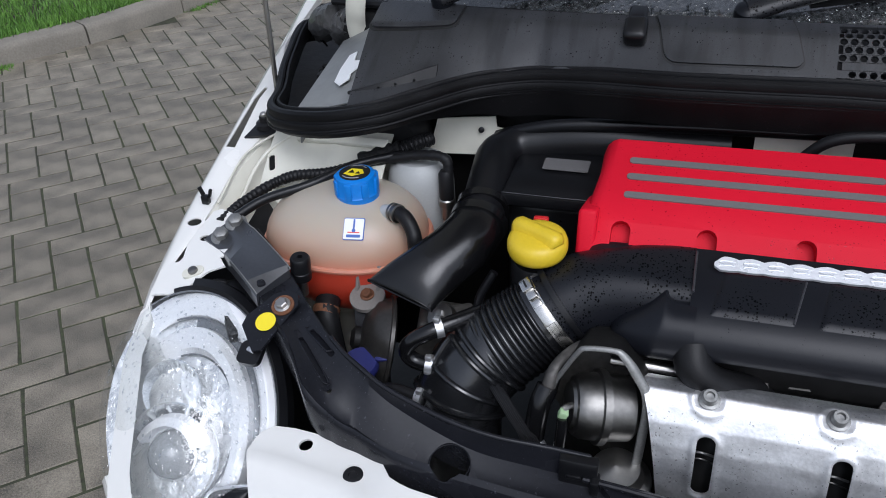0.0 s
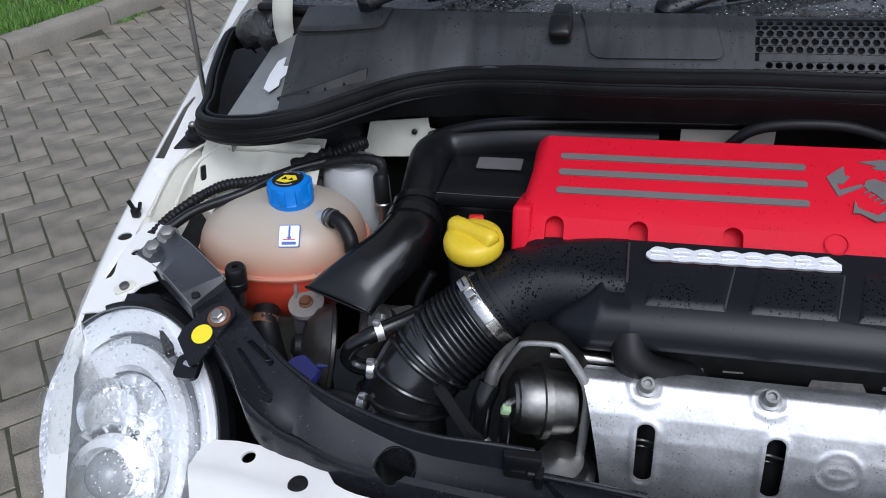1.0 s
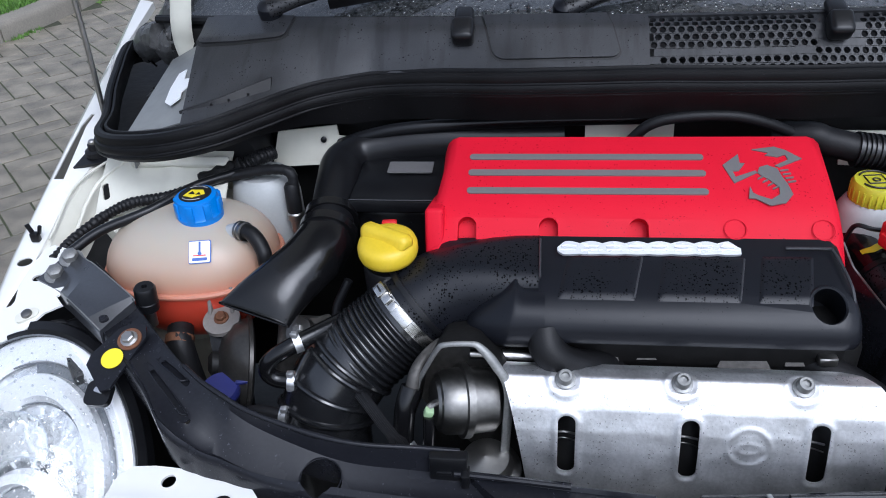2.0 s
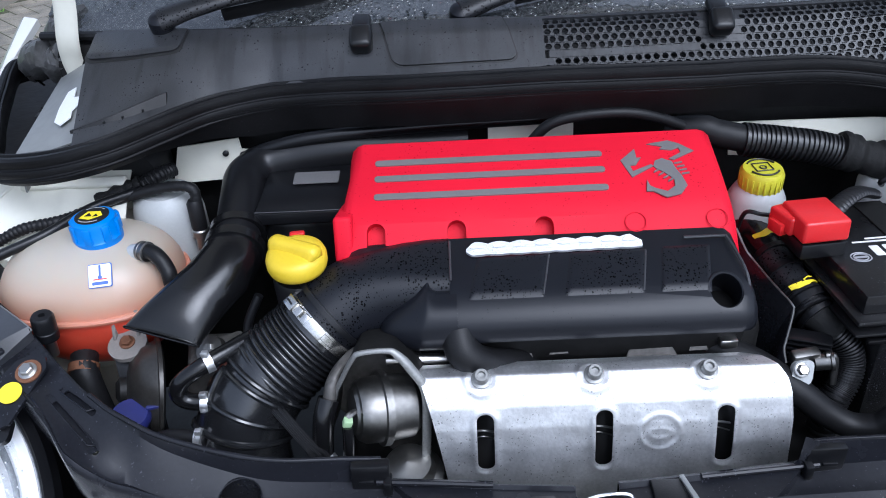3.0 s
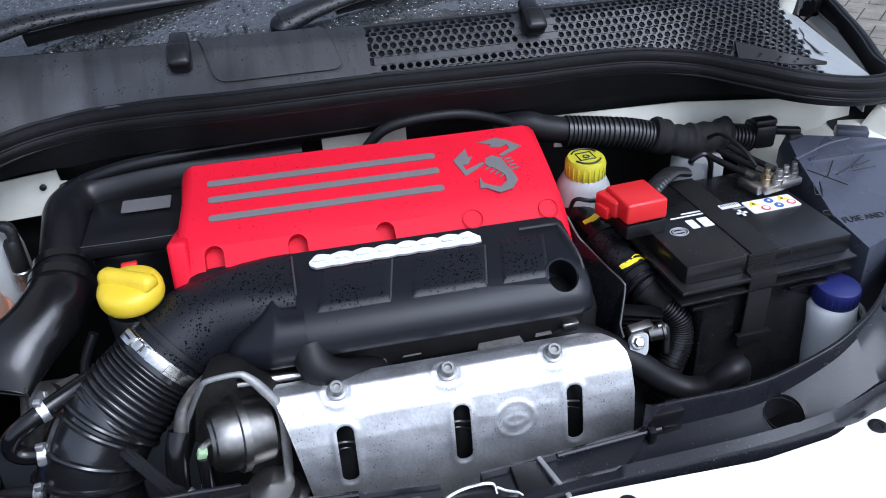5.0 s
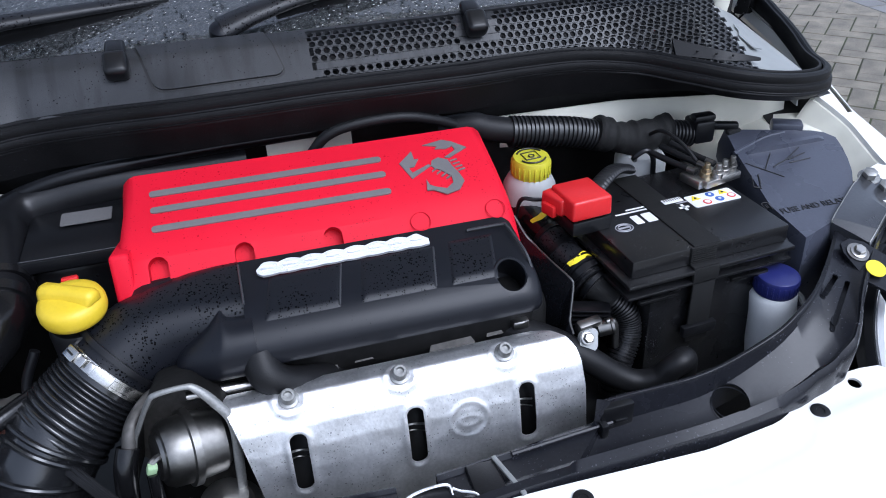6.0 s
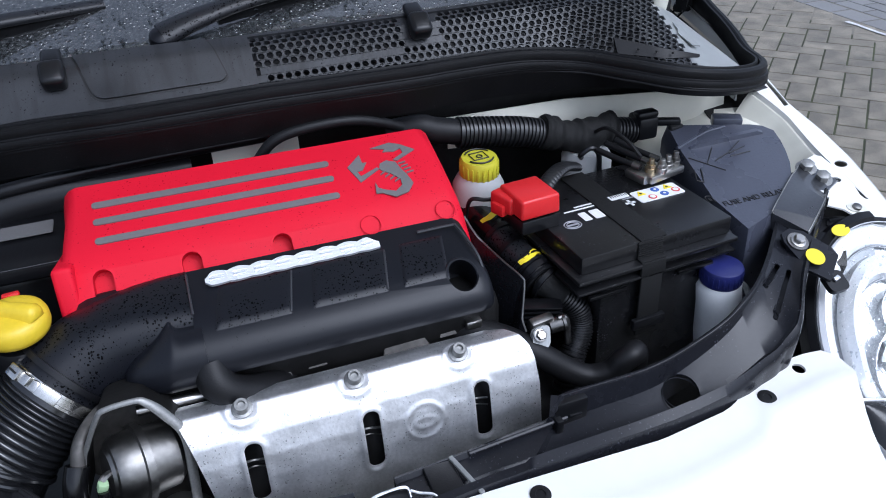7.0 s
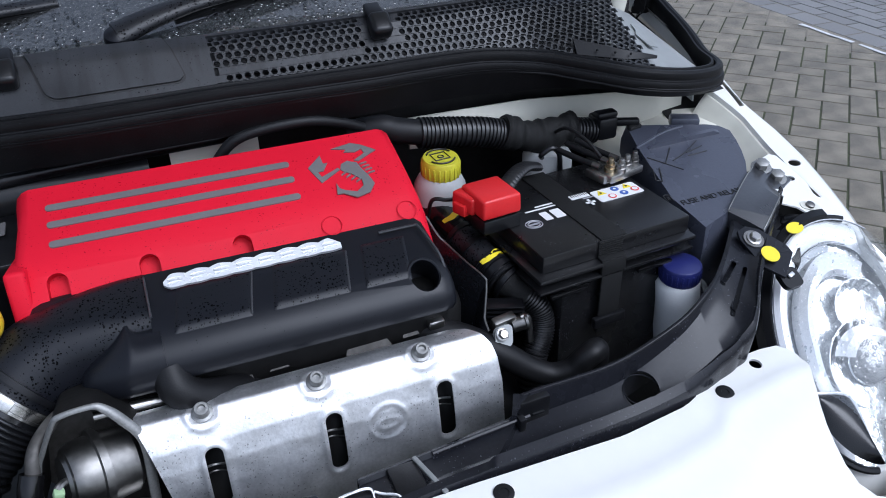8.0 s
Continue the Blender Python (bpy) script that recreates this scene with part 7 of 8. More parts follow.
for u, v, m in ((-0.021, 0.006, "sticker"), (0.001, 0.007, "label_blue"), (0.018, 0.007, "sticker"), (-0.012, -0.007, "label_red"), (0.006, -0.006, "label_blue"), (0.024, -0.004, "label_red")):
    o = in_bat((LC[0] + u, LC[1] + v, 0.7531))
    if m == "sticker":
        sg = part("warning_sign", prism([(-0.0065, -0.0045), (0.0065, -0.0045), (0, 0.0062)], o, LX, LY, 0.0004), m, lbl, "yellow triangle")
        part("sign_mark", disc(o + Vector((0, -0.0008, 0.0005)), (0, 0, 1), 0.0017, 0.0003, 12), "ink", sg, "black mark")
    else:
        sg = part("warning_sign", disc(o, (0, 0, 1), 0.0054, 0.0004, 18), m, lbl, "round sign")
        part("sign_face", disc(o + Vector((0, 0, 0.0005)), (0, 0, 1), 0.0036 if m == "label_red" else 0.0018, 0.0003, 14), "white", sg, "white sign face")
part("code_label", prism(rounded(0.026, 0.010, 0.001), in_bat((0.004, 0.006, 0.7540)), LX, LY, 0.0006), "white", battery, "small code label")
for i in range(8):
    part("code_bar", prism(rounded(0.0011, 0.005, 0.0002), in_bat((-0.006 + 0.003 * i, 0.008, 0.7547)), LX, LY, 0.0003), "ink", battery)
part("small_print", prism(rounded(0.016, 0.0024, 0.0006), in_bat((0.012, -0.002, 0.7541)), LX, LY, 0.0003), "label_grey", battery, "small grey print")
part("plus_mark", join(bat_box((0.008, -0.013, 0.7542), (0.013, 0.0035, 0.0006), 0), bat_box((0.008, -0.013, 0.7542), (0.0035, 0.014, 0.0006), 0)), "white", battery, "white plus sign")
# maker's print as plain white bars
for u, w, h in ((-0.022, 0.006, 0.020), (-0.034, 0.013, 0.020), (-0.050, 0.010, 0.019)):
    part("print_bar", prism(rounded(w, h, 0.0015), in_bat((u - 0.006, -0.014, 0.7522)), LX, LY, 0.0004), "white", battery, "white printed bar")
for rr in (0.0105, 0.0075):
    part("print_ring", tube([in_bat((-0.079 + rr * math.cos(a), -0.024 + rr * 0.8 * math.sin(a), 0.7524)) for a in np.linspace(0, 2 * math.pi, 25)], 0.0007, 6, 1), "label_grey", battery, "printed ring")
part("print_ring_bar", prism(rounded(0.014, 0.003, 0.0008), in_bat((-0.079, -0.024, 0.7522)), LX, LY, 0.0004), "label_grey", battery, "printed bar")
for k, (w, u) in enumerate(((0.048, -0.050), (0.026, -0.044))):
    part("small_print", prism(rounded(w, 0.0026, 0.0008), in_bat((u, 0.004 + 0.006 * k, 0.7522)), LX, LY, 0.0003), "white", battery, "small white print")

term = thing("terminal_cover", (0.245, 0.70, 0.755), "red plastic battery terminal cover", "terminal cover")
TR = turned(0, 0, 6)
part("cover_box", box((0.2560, 0.7165, 0.7832), (0.051, 0.054, 0.0245), 0.0035, TR, 3, 0.97), "orange", term)
part("cover_neck", box((0.2350, 0.7270, 0.7800), (0.028, 0.036, 0.021), 0.0035, turned(0, 0, 20), 3, 0.96), "orange", term, "stepped back part")
part("cover_tab", box((0.2220, 0.7240, 0.7730), (0.010, 0.020, 0.014), 0.002, turned(0, 0, 20)), "orange", term, "side tab")
part("cover_skirt", box((0.2575, 0.7160, 0.7600), (0.050, 0.050, 0.018), 0.003, TR), "black", term, "clamp under the cover")
part("cable_sleeve", tube([(.285, .745, .772), (.310, .765, .778), (.335, .785, .776), (.36, .80, .765)], 0.0105, 12, 16, rfun=ribs(16, .06), flat=0.55, up=(0, 0, 1)), "conduit", term, "flat ribbed cable sleeve")

posts = thing("terminal_block", (0.46, 0.745, 0.755), "metal fuse terminal block with bolts and cable ends", "terminal block")
part("base_plate", join(box((0.452, 0.744, 0.764), (0.058, 0.022, 0.010), 0.002, turned(0, 0, 14)), box((0.428, 0.752, 0.762), (0.026, 0.034, 0.012), 0.003, turned(0, 0, 14))), "steel", posts)
for x, y, m in ((.434, .744, "brass"), (.446, .738, "steel"), (.459, .745, "steel"), (.473, .750, "can")):
    part("stud", join(lathe([(0.0072, 0), (0.0072, 0.007), (0.0036, 0.008), (0.0036, 0.018), (0.003, 0.019)], (x, y, 0.768), (0, -0.1, 1), 12), lathe([(0.0062, 0.007), (0.0062, 0.012)], (x, y, 0.768), (0, -0.1, 1), 6)), m, posts, "threaded stud")
for a, b in (((.426, .752, .772), (.398, .812, .776)), ((.442, .756, .774), (.414, .818, .780)), ((.456, .760, .774), (.430, .822, .780))):
    mid = (Vector(a) + Vector(b)) / 2 + Vector((0, 0, -0.001))
    part("cable_end", tube([a, mid, b], 0.0042, 10, 8), "rubber", posts, "black cable end")
    part("ferrule", tube([a, Vector(a).lerp(mid, 0.35)], 0.0044, 12, 2), "can", posts, "crimped ferrule")

# fuse box
fuse = thing("fuse_box", (0.55, 0.73, 0.60), "dark blue-black fuse and relay box lid", "fuse box")
F_O = [(x, y, 0.772 - 0.2 * (0.83 - y)) for x, y in ((.525, .845), (.580, .830), (.637, .814), (.652, .806), (.6605, .792), (.6545, .770), (.646, .748), (.634, .724), (.618, .701), (.588, .671), (.556, .650), (.500, .630), (.493, .690), (.511, .793))]


def fuse_lid():
    top = [Vector(p) for p in F_O]
    c = sum(top, Vector()) / len(top)
    low = [p + (p - c) * 0.05 + Vector((0, 0, -0.022)) for p in top]
    deep = [p + Vector((0, 0, -0.14)) for p in low]
    bm = loft([deep, low, top])
    return bevelled(bm, 0.004)


part("lid", fuse_lid(), "fuse", fuse)


def on_lid(x, y, lift=0.0):
    return Vector((x, y, 0.772 - 0.2 * (0.83 - y) + lift))


part("grip_rib", loft([[on_lid(x, y, h) for x, y, h in ((a, b, -0.002), (a + 0.002, b + 0.006, -0.002), (a + 0.002, b + 0.006, k), (a, b, k))] for a, b, k in ((.523, .786, 0.001), (.537, .787, 0.006), (.630, .789, 0.006), (.640, .789, 0.002))]), "fuse", fuse, "moulded grip rib")
part("lid_step", tube([on_lid(.508, .794), on_lid(.523, .800), on_lid(.568, .816), on_lid(.60, .820)], 0.0022, 8, 6), "fuse", fuse, "moulded step")
part("lid_catch", box(on_lid(.532, .836, 0.002), (0.022, 0.008, 0.006), 0.002, turned(10, 0, 12)), "ink", fuse, "dark catch slot")
for a, b in (((.510, .771), (.542, .734)), ((.553, .781), (.527, .753)), ((.540, .755), (.568, .766)), ((.568, .766), (.598, .784)), ((.568, .764), (.598, .772)), ((.566, .758), (.598, .760)), ((.503, .747), (.493, .726)), ((.493, .726), (.500, .721)), ((.500, .721), (.512, .746)), ((.512, .746), (.505, .730))):
    part("moulded_mark", tube([on_lid(*a, 0.0006), on_lid(*b, 0.0006)], 0.0008, 6, 3), "ink", fuse, "picture line in the lid")


def words(name, text, size, o, ux, uy, material, parent, lift=0.0006, width=0.0):
    cu = bpy.data.curves.new(name, 'FONT')
    cu.body, cu.size, cu.extrude = text, size, 0.0003
    tmp = bpy.data.objects.new(name + "_src", cu)
    scene.collection.objects.link(tmp)
    dg = bpy.context.evaluated_depsgraph_get()
    me = bpy.data.meshes.new_from_object(tmp.evaluated_get(dg))
    bpy.data.objects.remove(tmp)
    ux, uy = Vector(ux).normalized(), Vector(uy).normalized()
    nz = ux.cross(uy)
    bm = bmesh.new()
    bm.from_mesh(me)
    bpy.data.meshes.remove(me)
    span = max(v.co.x for v in bm.verts) or 1.0
    sx = width / span if width else 1.0
    for v in bm.verts:
        v.co = Vector(o) + ux * v.co.x * sx + uy * v.co.y + nz * (v.co.z + lift)
    return part(name, bm, material, parent, "moulded lettering")


words("lettering", "FUSE AND RELAY", 0.0125, on_lid(.498, .673), (1, 0.0, 0), (-0.02, 1, 0.2), "ink", fuse, 0.0006, 0.090)
part("relay_icon", join(*[tube([on_lid(.483 + dx, .683 + dy, 0.0006) for dx, dy in q], 0.0008, 6, 2) for q in (((0, 0), (0, .012), (.008, .012), (.008, 0)), ((.003, .003), (.003, .009)), ((.005, .003), (.005, .009)))]), "ink", fuse, "relay sign in the lid")
part("hinge_tab", box((0.614, 0.834, 0.770), (0.040, 0.022, 0.016), 0.003, turned(0, 0, -28)), "fuse", fuse, "hinge tab")

# loom at the back of the battery
loom2 = thing("main_loom", (0.38, 0.86, 0.74), "thick black corrugated loom wrapped in cloth tape", "wiring loom")
part("rubber_sleeve", tube([(.140, .888, .816), (.178, .875, .822), (.195, .872, .817), (.230, .868, .809)], 0.0165, 18, 6), "rubber", loom2, "smooth rubber sleeve")
part("conduit", tube([(.226, .868, .809), (.265, .866, .804), (.310, .864, .797), (.345, .861, .788)], 0.0190, 20, 44, rfun=ribs(21, .06)), "conduit", loom2, "corrugated conduit")
part("tape_wrap", tube([(.340, .861, .793), (.365, .860, .785), (.396, .860, .776), (.432, .860, .780), (.445, .860, .779)], 0.0215, 18, 12, rfun=lambda q: 1.0 + 0.10 * math.sin(q * 15) + 0.06 * math.sin(q * 41)), "cloth", loom2, "cloth tape")
part("conduit", tube([(.438, .860, .779), (.46, .860, .774), (.482, .860, .770)], 0.0165, 18, 24, rfun=ribs(8, .08)), "conduit", loom2, "corrugated conduit")
part("connector", join(box((.494, .858, .776), (.030, .034, .032), 0.005), box((.496, .856, .793), (.032, .018, .010), 0.004), box((.522, .846, .781), (.04, .012, .010), 0.003, turned(0, 0, -22))), "black", loom2, "black connector")
part("branch_wire", tube([(.41, .845, .785), (.415, .82, .800), (.424, .785, .795), (.430, .76, .782)], 0.0025, 8, 6), "rubber", loom2, "thin wire")
part("loop_hose", tube([(.385, .83, .76), (.380, .822, .768), (.393, .818, .777), (.404, .818, .766), (.408, .82, .74)], 0.0036, 8, 8), "black", loom2, "looped black hose")
part("white_pot", lathe([(0.034, 0), (0.034, 0.055), (0.028, 0.064), (0.0, 0.066)], (.408, .856, .694), (0, 0, 1), 24, cap=False), "milk", loom2, "white pot behind the hoses")
part("top_hose", tube([(-.030, .866, .815), (-.005, .862, .842), (.03, .860, .852), (.085, .860, .853), (.125, .865, .842), (.165, .876, .822)], 0.0065, 10, 8), "rubber", loom2, "thin black hose")

# brake fluid reservoir
brake = thing("brake_reservoir", (0.232, 0.80, 0.66), "white brake fluid reservoir with a lime yellow cap", "reservoir")
part("bottle", lathe([(0.030, 0), (0.032, 0.02), (0.032, 0.066), (0.027, 0.076), (0.024, 0.080), (0.0, 0.080)], (0.229, 0.806, 0.700), (0, 0, 1), 32, cap=False), "milk", brake)
part("cap", lathe([(0.0225, 0), (0.0240, 0.003), (0.0240, 0.020), (0.0217, 0.0245), (0.0, 0.0250)], (0.2295, 0.805, 0.778), (0, -0.08, 1), 40, cap=False), "limecap", brake, "lime yellow screw cap")
for i in range(22):
    a = 2 * math.pi * i / 22
    part("cap_rib", box((0.2295 + 0.0240 * math.cos(a), 0.8035 + 0.0240 * math.sin(a), 0.789 + 0.002 * math.sin(a)), (0.0010, 0.0022, 0.016), 0.0003, turned(0, 0, math.degrees(a))), "limecap", brake)
cap_c = Vector((0.2295, 0.803, 0.8035))
part("cap_square", tube([cap_c + Vector((u, v, 0.08 * v)) for u, v in ((-.009, -.008), (.010, -.006), (.008, .010), (-.011, .008), (-.009, -.008))], 0.0008, 6, 1), "ink", brake, "printed square")
part("cap_ring", tube([cap_c + Vector((0.0035 * math.cos(a), 0.0035 * math.sin(a), 0)) for a in np.linspace(0, 2 * math.pi, 17)], 0.0008, 6, 1), "ink", brake, "printed ring")
for q in (90, 270):
    part("cap_print", tube([cap_c + Vector((0.0175 * math.cos(radians(q + d)), 0.0175 * math.sin(radians(q + d)), 0.0002 + 0.0014 * math.sin(radians(q + d)))) for d in range(-60, 61, 15)], 0.0011, 6, 1), "ink", brake, "black printed bar")
part("level_hose", tube([(.215, .80, .70), (.205, .775, .71), (.200, .75, .70)], 0.008, 10, 6), "black", brake, "black hose")

# hose from the battery side down to the gearbox
har = thing("engine_harness", (0.25, 0.66, 0.55), "black ribbed engine harness with yellow tape bands", "wiring loom")
part("upper_sleeve", tube([(.208, .812, .738), (.218, .790, .736), (.226, .765, .729), (.233, .738, .721)], 0.0180, 18, 8, rfun=lambda q: 1 + .03 * math.sin(19 * q)), "gloss", har, "black plastic sleeve")
part("mid_sleeve", tube([(.231, .744, .723), (.238, .714, .714), (.243, .696, .709)], 0.0195, 18, 8), "satin", har, "wider black sleeve")
part("connector_body", tube([(.242, .698, .709), (.247, .684, .704), (.252, .670, .698)], 0.0215, 20, 12, rfun=lambda q: 1 + 0.09 * (1 if int(q * 8) % 2 else 0)), "black", har, "ribbed black connector", 20)
part("shroud", tube([(.251, .672, .699), (.260, .659, .693), (.270, .651, .684)], 0.0165, 18, 8, rfun=lambda q: 1 + .07 * math.sin(9 * q)), "cloth", har, "taped shroud")
part("lower_conduit", tube([(.267, .653, .687), (.281, .643, .672), (.285, .636, .655), (.280, .628, .637), (.269, .620, .618), (.260, .614, .58)], 0.0148, 18, 40, rfun=ribs(32, .075)), "conduit", har, "ribbed conduit")
for o, a, r in (((.2265, .762, .728), (.25, -.9, -.22), .0190), ((.2435, .692, .7075), (.35, -.85, -.35), .0226)):
    av, ov = Vector(a).normalized(), Vector(o)
    q_ = Matrix(((av.cross(Vector((0, 0, 1)))).normalized(), av, (av.cross(Vector((0, 0, 1)))).cross(av).normalized())).transposed()
    part("tape_band", solid(loft([[ov + q_ @ Vector((r * math.sin(t), d * (1.2 - .5 * abs(t)) + .0015 * math.sin(5 * t), r * math.cos(t))) for d in (-.0036, .0036)] for t in np.linspace(-1.0, .9, 15)], False, False), 0.0012), "sticker", har, "yellow tape band")
for o, r in (((.2305, .747, .7240), .0212), ((.2365, .722, .7165), .0212)):
    part("sleeve_ring", tube([o, Vector(o) + Vector((.0014, -.006, -.0018))], r, 20, 2), "black", har, "moulded sleeve ring")
part("cuff", tube([(.2475, .6830, .7035), (.2500, .6765, .7008)], 0.0245, 22, 2), "black", har, "moulded cuff")
part("cuff", tube([(.2535, .6690, .6975), (.2560, .6645, .6955)], 0.0220, 22, 2), "black", har, "moulded cuff")
part("strap_loop", tube([(.198, .772, .735), (.200, .760, .770), (.215, .752, .772), (.240, .758, .762), (.246, .765, .73)], 0.0025, 8, 6), "black", har, "thin cable loop")
for i in range(6):
    part("cooling_fin", box((.235, .640, .690 - .006 * i), (.05, .02, .0026), 0.0008, turned(0, 0, -20)), "black", har, "black cooling fin")
sbr = thing("bracket_sheet", (0.205, 0.66, 0.66), "thin bent black metal bracket beside the plenum", "bracket")
ctrl = [Vector(p) for p in ((.180, .728, .770), (.186, .708, .755), (.192, .698, .748), (.203, .665, .739), (.212, .640, .733), (.213, .634, .726), (.206, .622, .700), (.204, .618, .692), (.206, .612, .680))]
bs = spline(ctrl, 6)
part("bracket_plate", solid(loft([[p, p + Vector((-0.006, 0.006, -0.03)), p + Vector((-0.010, 0.010, -0.09))] for p in bs], False, False), 0.0015), "panel", sbr)
part("bracket_edge", tube(bs, 0.0013, 8, 1), "can", sbr, "bright bracket edge")
gb = thing("gear_linkage", (0.24, 0.59, 0.60), "bright metal gear linkage with a bolt", "linkage")
part("bracket_arm", join(box((.226, .618, .683), (.030, .012, .014), 0.003, turned(15, 0, 10)), lathe([(.009, 0), (.009, .014), (.0105, .015), (.0105, .018)], (.238, .618, .674), (.9, -.2, .2), 18)), "can", gb)
part("white_lug", prism(rounded(.022, .026, .007), (.219, .606, .672), (1, .1, 0), (0.15, .45, .85), .006, .001), "milk", gb, "pale lug")
part("bolt", hexbolt((.2175, .6015, .6790), (0, -.75, .65), .0058, .006, 1.3), "steel", gb, "steel bolt")
part("rod", tube([(.245, .616, .684), (.256, .616, .680), (.258, .612, .65)], 0.004, 10, 6), "can", gb, "bright rod")

# washer bottle neck
washer = thing("washer_bottle", (0.46, 0.60, 0.52), "white washer bottle with a navy blue cap", "washer bottle")
part("bottle", lathe([(0.030, -0.13), (0.0300, -0.05), (0.0265, -0.008), (0.0265, 0.018), (0.022, 0.024)], (0.4635, 0.6185, 0.655), (-.16, 0, 1), 32), "bottle", washer)
part("cap", lathe([(0.0240, 0), (0.0250, 0.003), (0.0246, 0.0185), (0.0236, 0.0210), (0.0215, 0.0222), (0.0, 0.0226)], (0.4615, 0.6185, 0.6770), (0, -0.05, 1), 36, cap=False), "navy", washer, "navy blue cap")
for i in range(24):
    a = 2 * math.pi * i / 24
    part("cap_rib", box((0.4615 + 0.0246 * math.cos(a), 0.618 + 0.0246 * math.sin(a), 0.6862), (0.0014, 0.0026, 0.013), 0.0004, turned(0, 0, math.degrees(a))), "navy", washer)
part("tether", tube([(.484, .618, .670), (.494, .612, .664), (.499, .606, .65)], 0.0035, 8, 6), "milk", washer, "cap tether")

# ---- paved yard ----
ground = tagged(new("ground", bpy.data.meshes.new("ground")), "mossy sand bed under the paved yard, reaching far off", "ground", kind="structure")
gb_ = bmesh.new()
bmesh.ops.create_grid(gb_, x_segments=8, y_segments=8, size=400.0)
for v in gb_.verts:
    v.co.z = -0.0026
gb_.to_mesh(ground.data)
gb_.free()
ground.data.materials.append(M["sand"])
ORIGIN[ground] = Vector((0, 0, 0))

PW, TH = 0.1015, 0.76665
PO = Vector((-2.5548, 2.1869))
PU, PV = Vector((math.cos(TH), math.sin(TH))), Vector((-math.sin(TH), math.cos(TH)))
paving = thing("paving", (0, 0, 0), "weathered grey block paving laid in herringbone", "paving", kind="structure")


def brick_mesh(w, h, name):
    bm = box((0, 0, -0.03), (w - 0.0076, h - 0.0076, 0.06), 0.0011, seg=1)
    for v in bm.verts:
        v.co.x += 0.0012 * math.sin(31 * v.co.y)
    me = bpy.data.meshes.new(name)
    bm.to_mesh(me)
    bm.free()
    me.materials.append(M["paver"])
    return me


kerb_pts = spline([(-3.75, 2.2, 0), (-3.55, 2.65, 0), (-3.43, 2.94, 0), (-3.17, 3.43, 0), (-3.02, 3.99, 0), (-2.90, 4.7, 0), (-2.85, 6.0, 0)], 10)


def kerb_x(y):
    return float(np.interp(y, [p.y for p in kerb_pts], [p.x for p in kerb_pts]))


near = []
rng = random.Random(11)
for a in range(-90, 100):
    for b in range(-100, 90):
        sgn = (a + b) % 4
        if sgn not in (1, 3):
            continue
        w, h = (1, 2) if sgn == 1 else (2, 1)
        c2 = PO + PU * ((a + w / 2) * PW) + PV * ((b + h / 2) * PW)
        if not (-5.5 < c2.x < 3.20 and -3.5 < c2.y < 7.5):
            continue
        if c2.x < kerb_x(c2.y) + 0.02:
            continue
        near_left = c2.x < -0.85 and 1.0 < c2.y < 2.9 and -3.0 < c2.x
        near_right = 1.5 < c2.x < 3.1 and 1.5 < c2.y < 2.9
        key = (0 if (near_left or near_right) else 1, math.hypot(c2.x, c2.y - 0.5))
        near.append((key, a, b, w, h, c2))
near.sort(key=lambda q: q[0])
pick, rest = near[:300], near[300:]
V_ME, H_ME = brick_mesh(PW, 2 * PW, "brick"), brick_mesh(2 * PW, PW, "brick")
for key, a, b, w, h, c2 in pick:
    ob = new("brick", V_ME if w == 1 else H_ME)
    ob.parent = paving
    ob.location = (c2.x, c2.y, rng.uniform(-0.0012, 0.0012))
    ob.rotation_euler = (rng.uniform(-.006, .006), rng.uniform(-.006, .006), TH + rng.uniform(-.008, .008))
verts, faces = [], []
for key, a, b, w, h, c2 in rest:
    hw, hh = w * PW / 2 - 0.0038, h * PW / 2 - 0.0038
    z = rng.uniform(-0.0015, 0.0015)
    k = len(verts)
    for inset, zz in ((0.0, -0.05), (0.0, z - 0.0015), (0.0015, z)):
        for sx, sy in ((-1, -1), (1, -1), (1, 1), (-1, 1)):
            p = c2 + PU * (sx * (hw - inset)) + PV * (sy * (hh - inset))
            verts.append((p.x, p.y, zz))
    for lv in (0, 4):
        for i in range(4):
            j = (i + 1) % 4
            faces.append((k + lv + i, k + lv + j, k + lv + 4 + j, k + lv + 4 + i))
    faces.append((k + 8, k + 9, k + 10, k + 11))
me = bpy.data.meshes.new("paving_blocks")
me.from_pydata(verts, [], faces)
pm = M["paver"].copy()
island_random(pm, 0.10)
me.materials.append(pm)
blocks = new("paving_blocks", me)
blocks.parent = paving
tagged(blocks, "more grey herringbone paving blocks", kind="stuff")

# road beyond the edge channel
road = thing("road", (3.2, 3.0, 0), "paved lane with a worn white edge line", "road", kind="structure")
lv, lf = [], []
for i in range(70):
    for j in range(46):
        x0 = 3.36 + i * 0.104 + 0.0
        y0 = -2.0 + j * 0.208 + (0.104 if i % 2 else 0)
        if x0 > 8.5:
            continue
        k = len(lv)
        z = rng.uniform(-.0015, .0015)
        for inset, zz in ((0, -0.03), (0.0035, z)):
            for sx, sy in ((0, 0), (1, 0), (1, 1), (0, 1)):
                lv.append((x0 + sx * 0.1 + (inset if sx == 0 else -inset), y0 + sy * 0.204 + (inset if sy == 0 else -inset), zz))
        for q in range(4):
            r_ = (q + 1) % 4
            lf.append((k + q, k + r_, k + 4 + r_, k + 4 + q))
        lf.append((k + 4, k + 5, k + 6, k + 7))
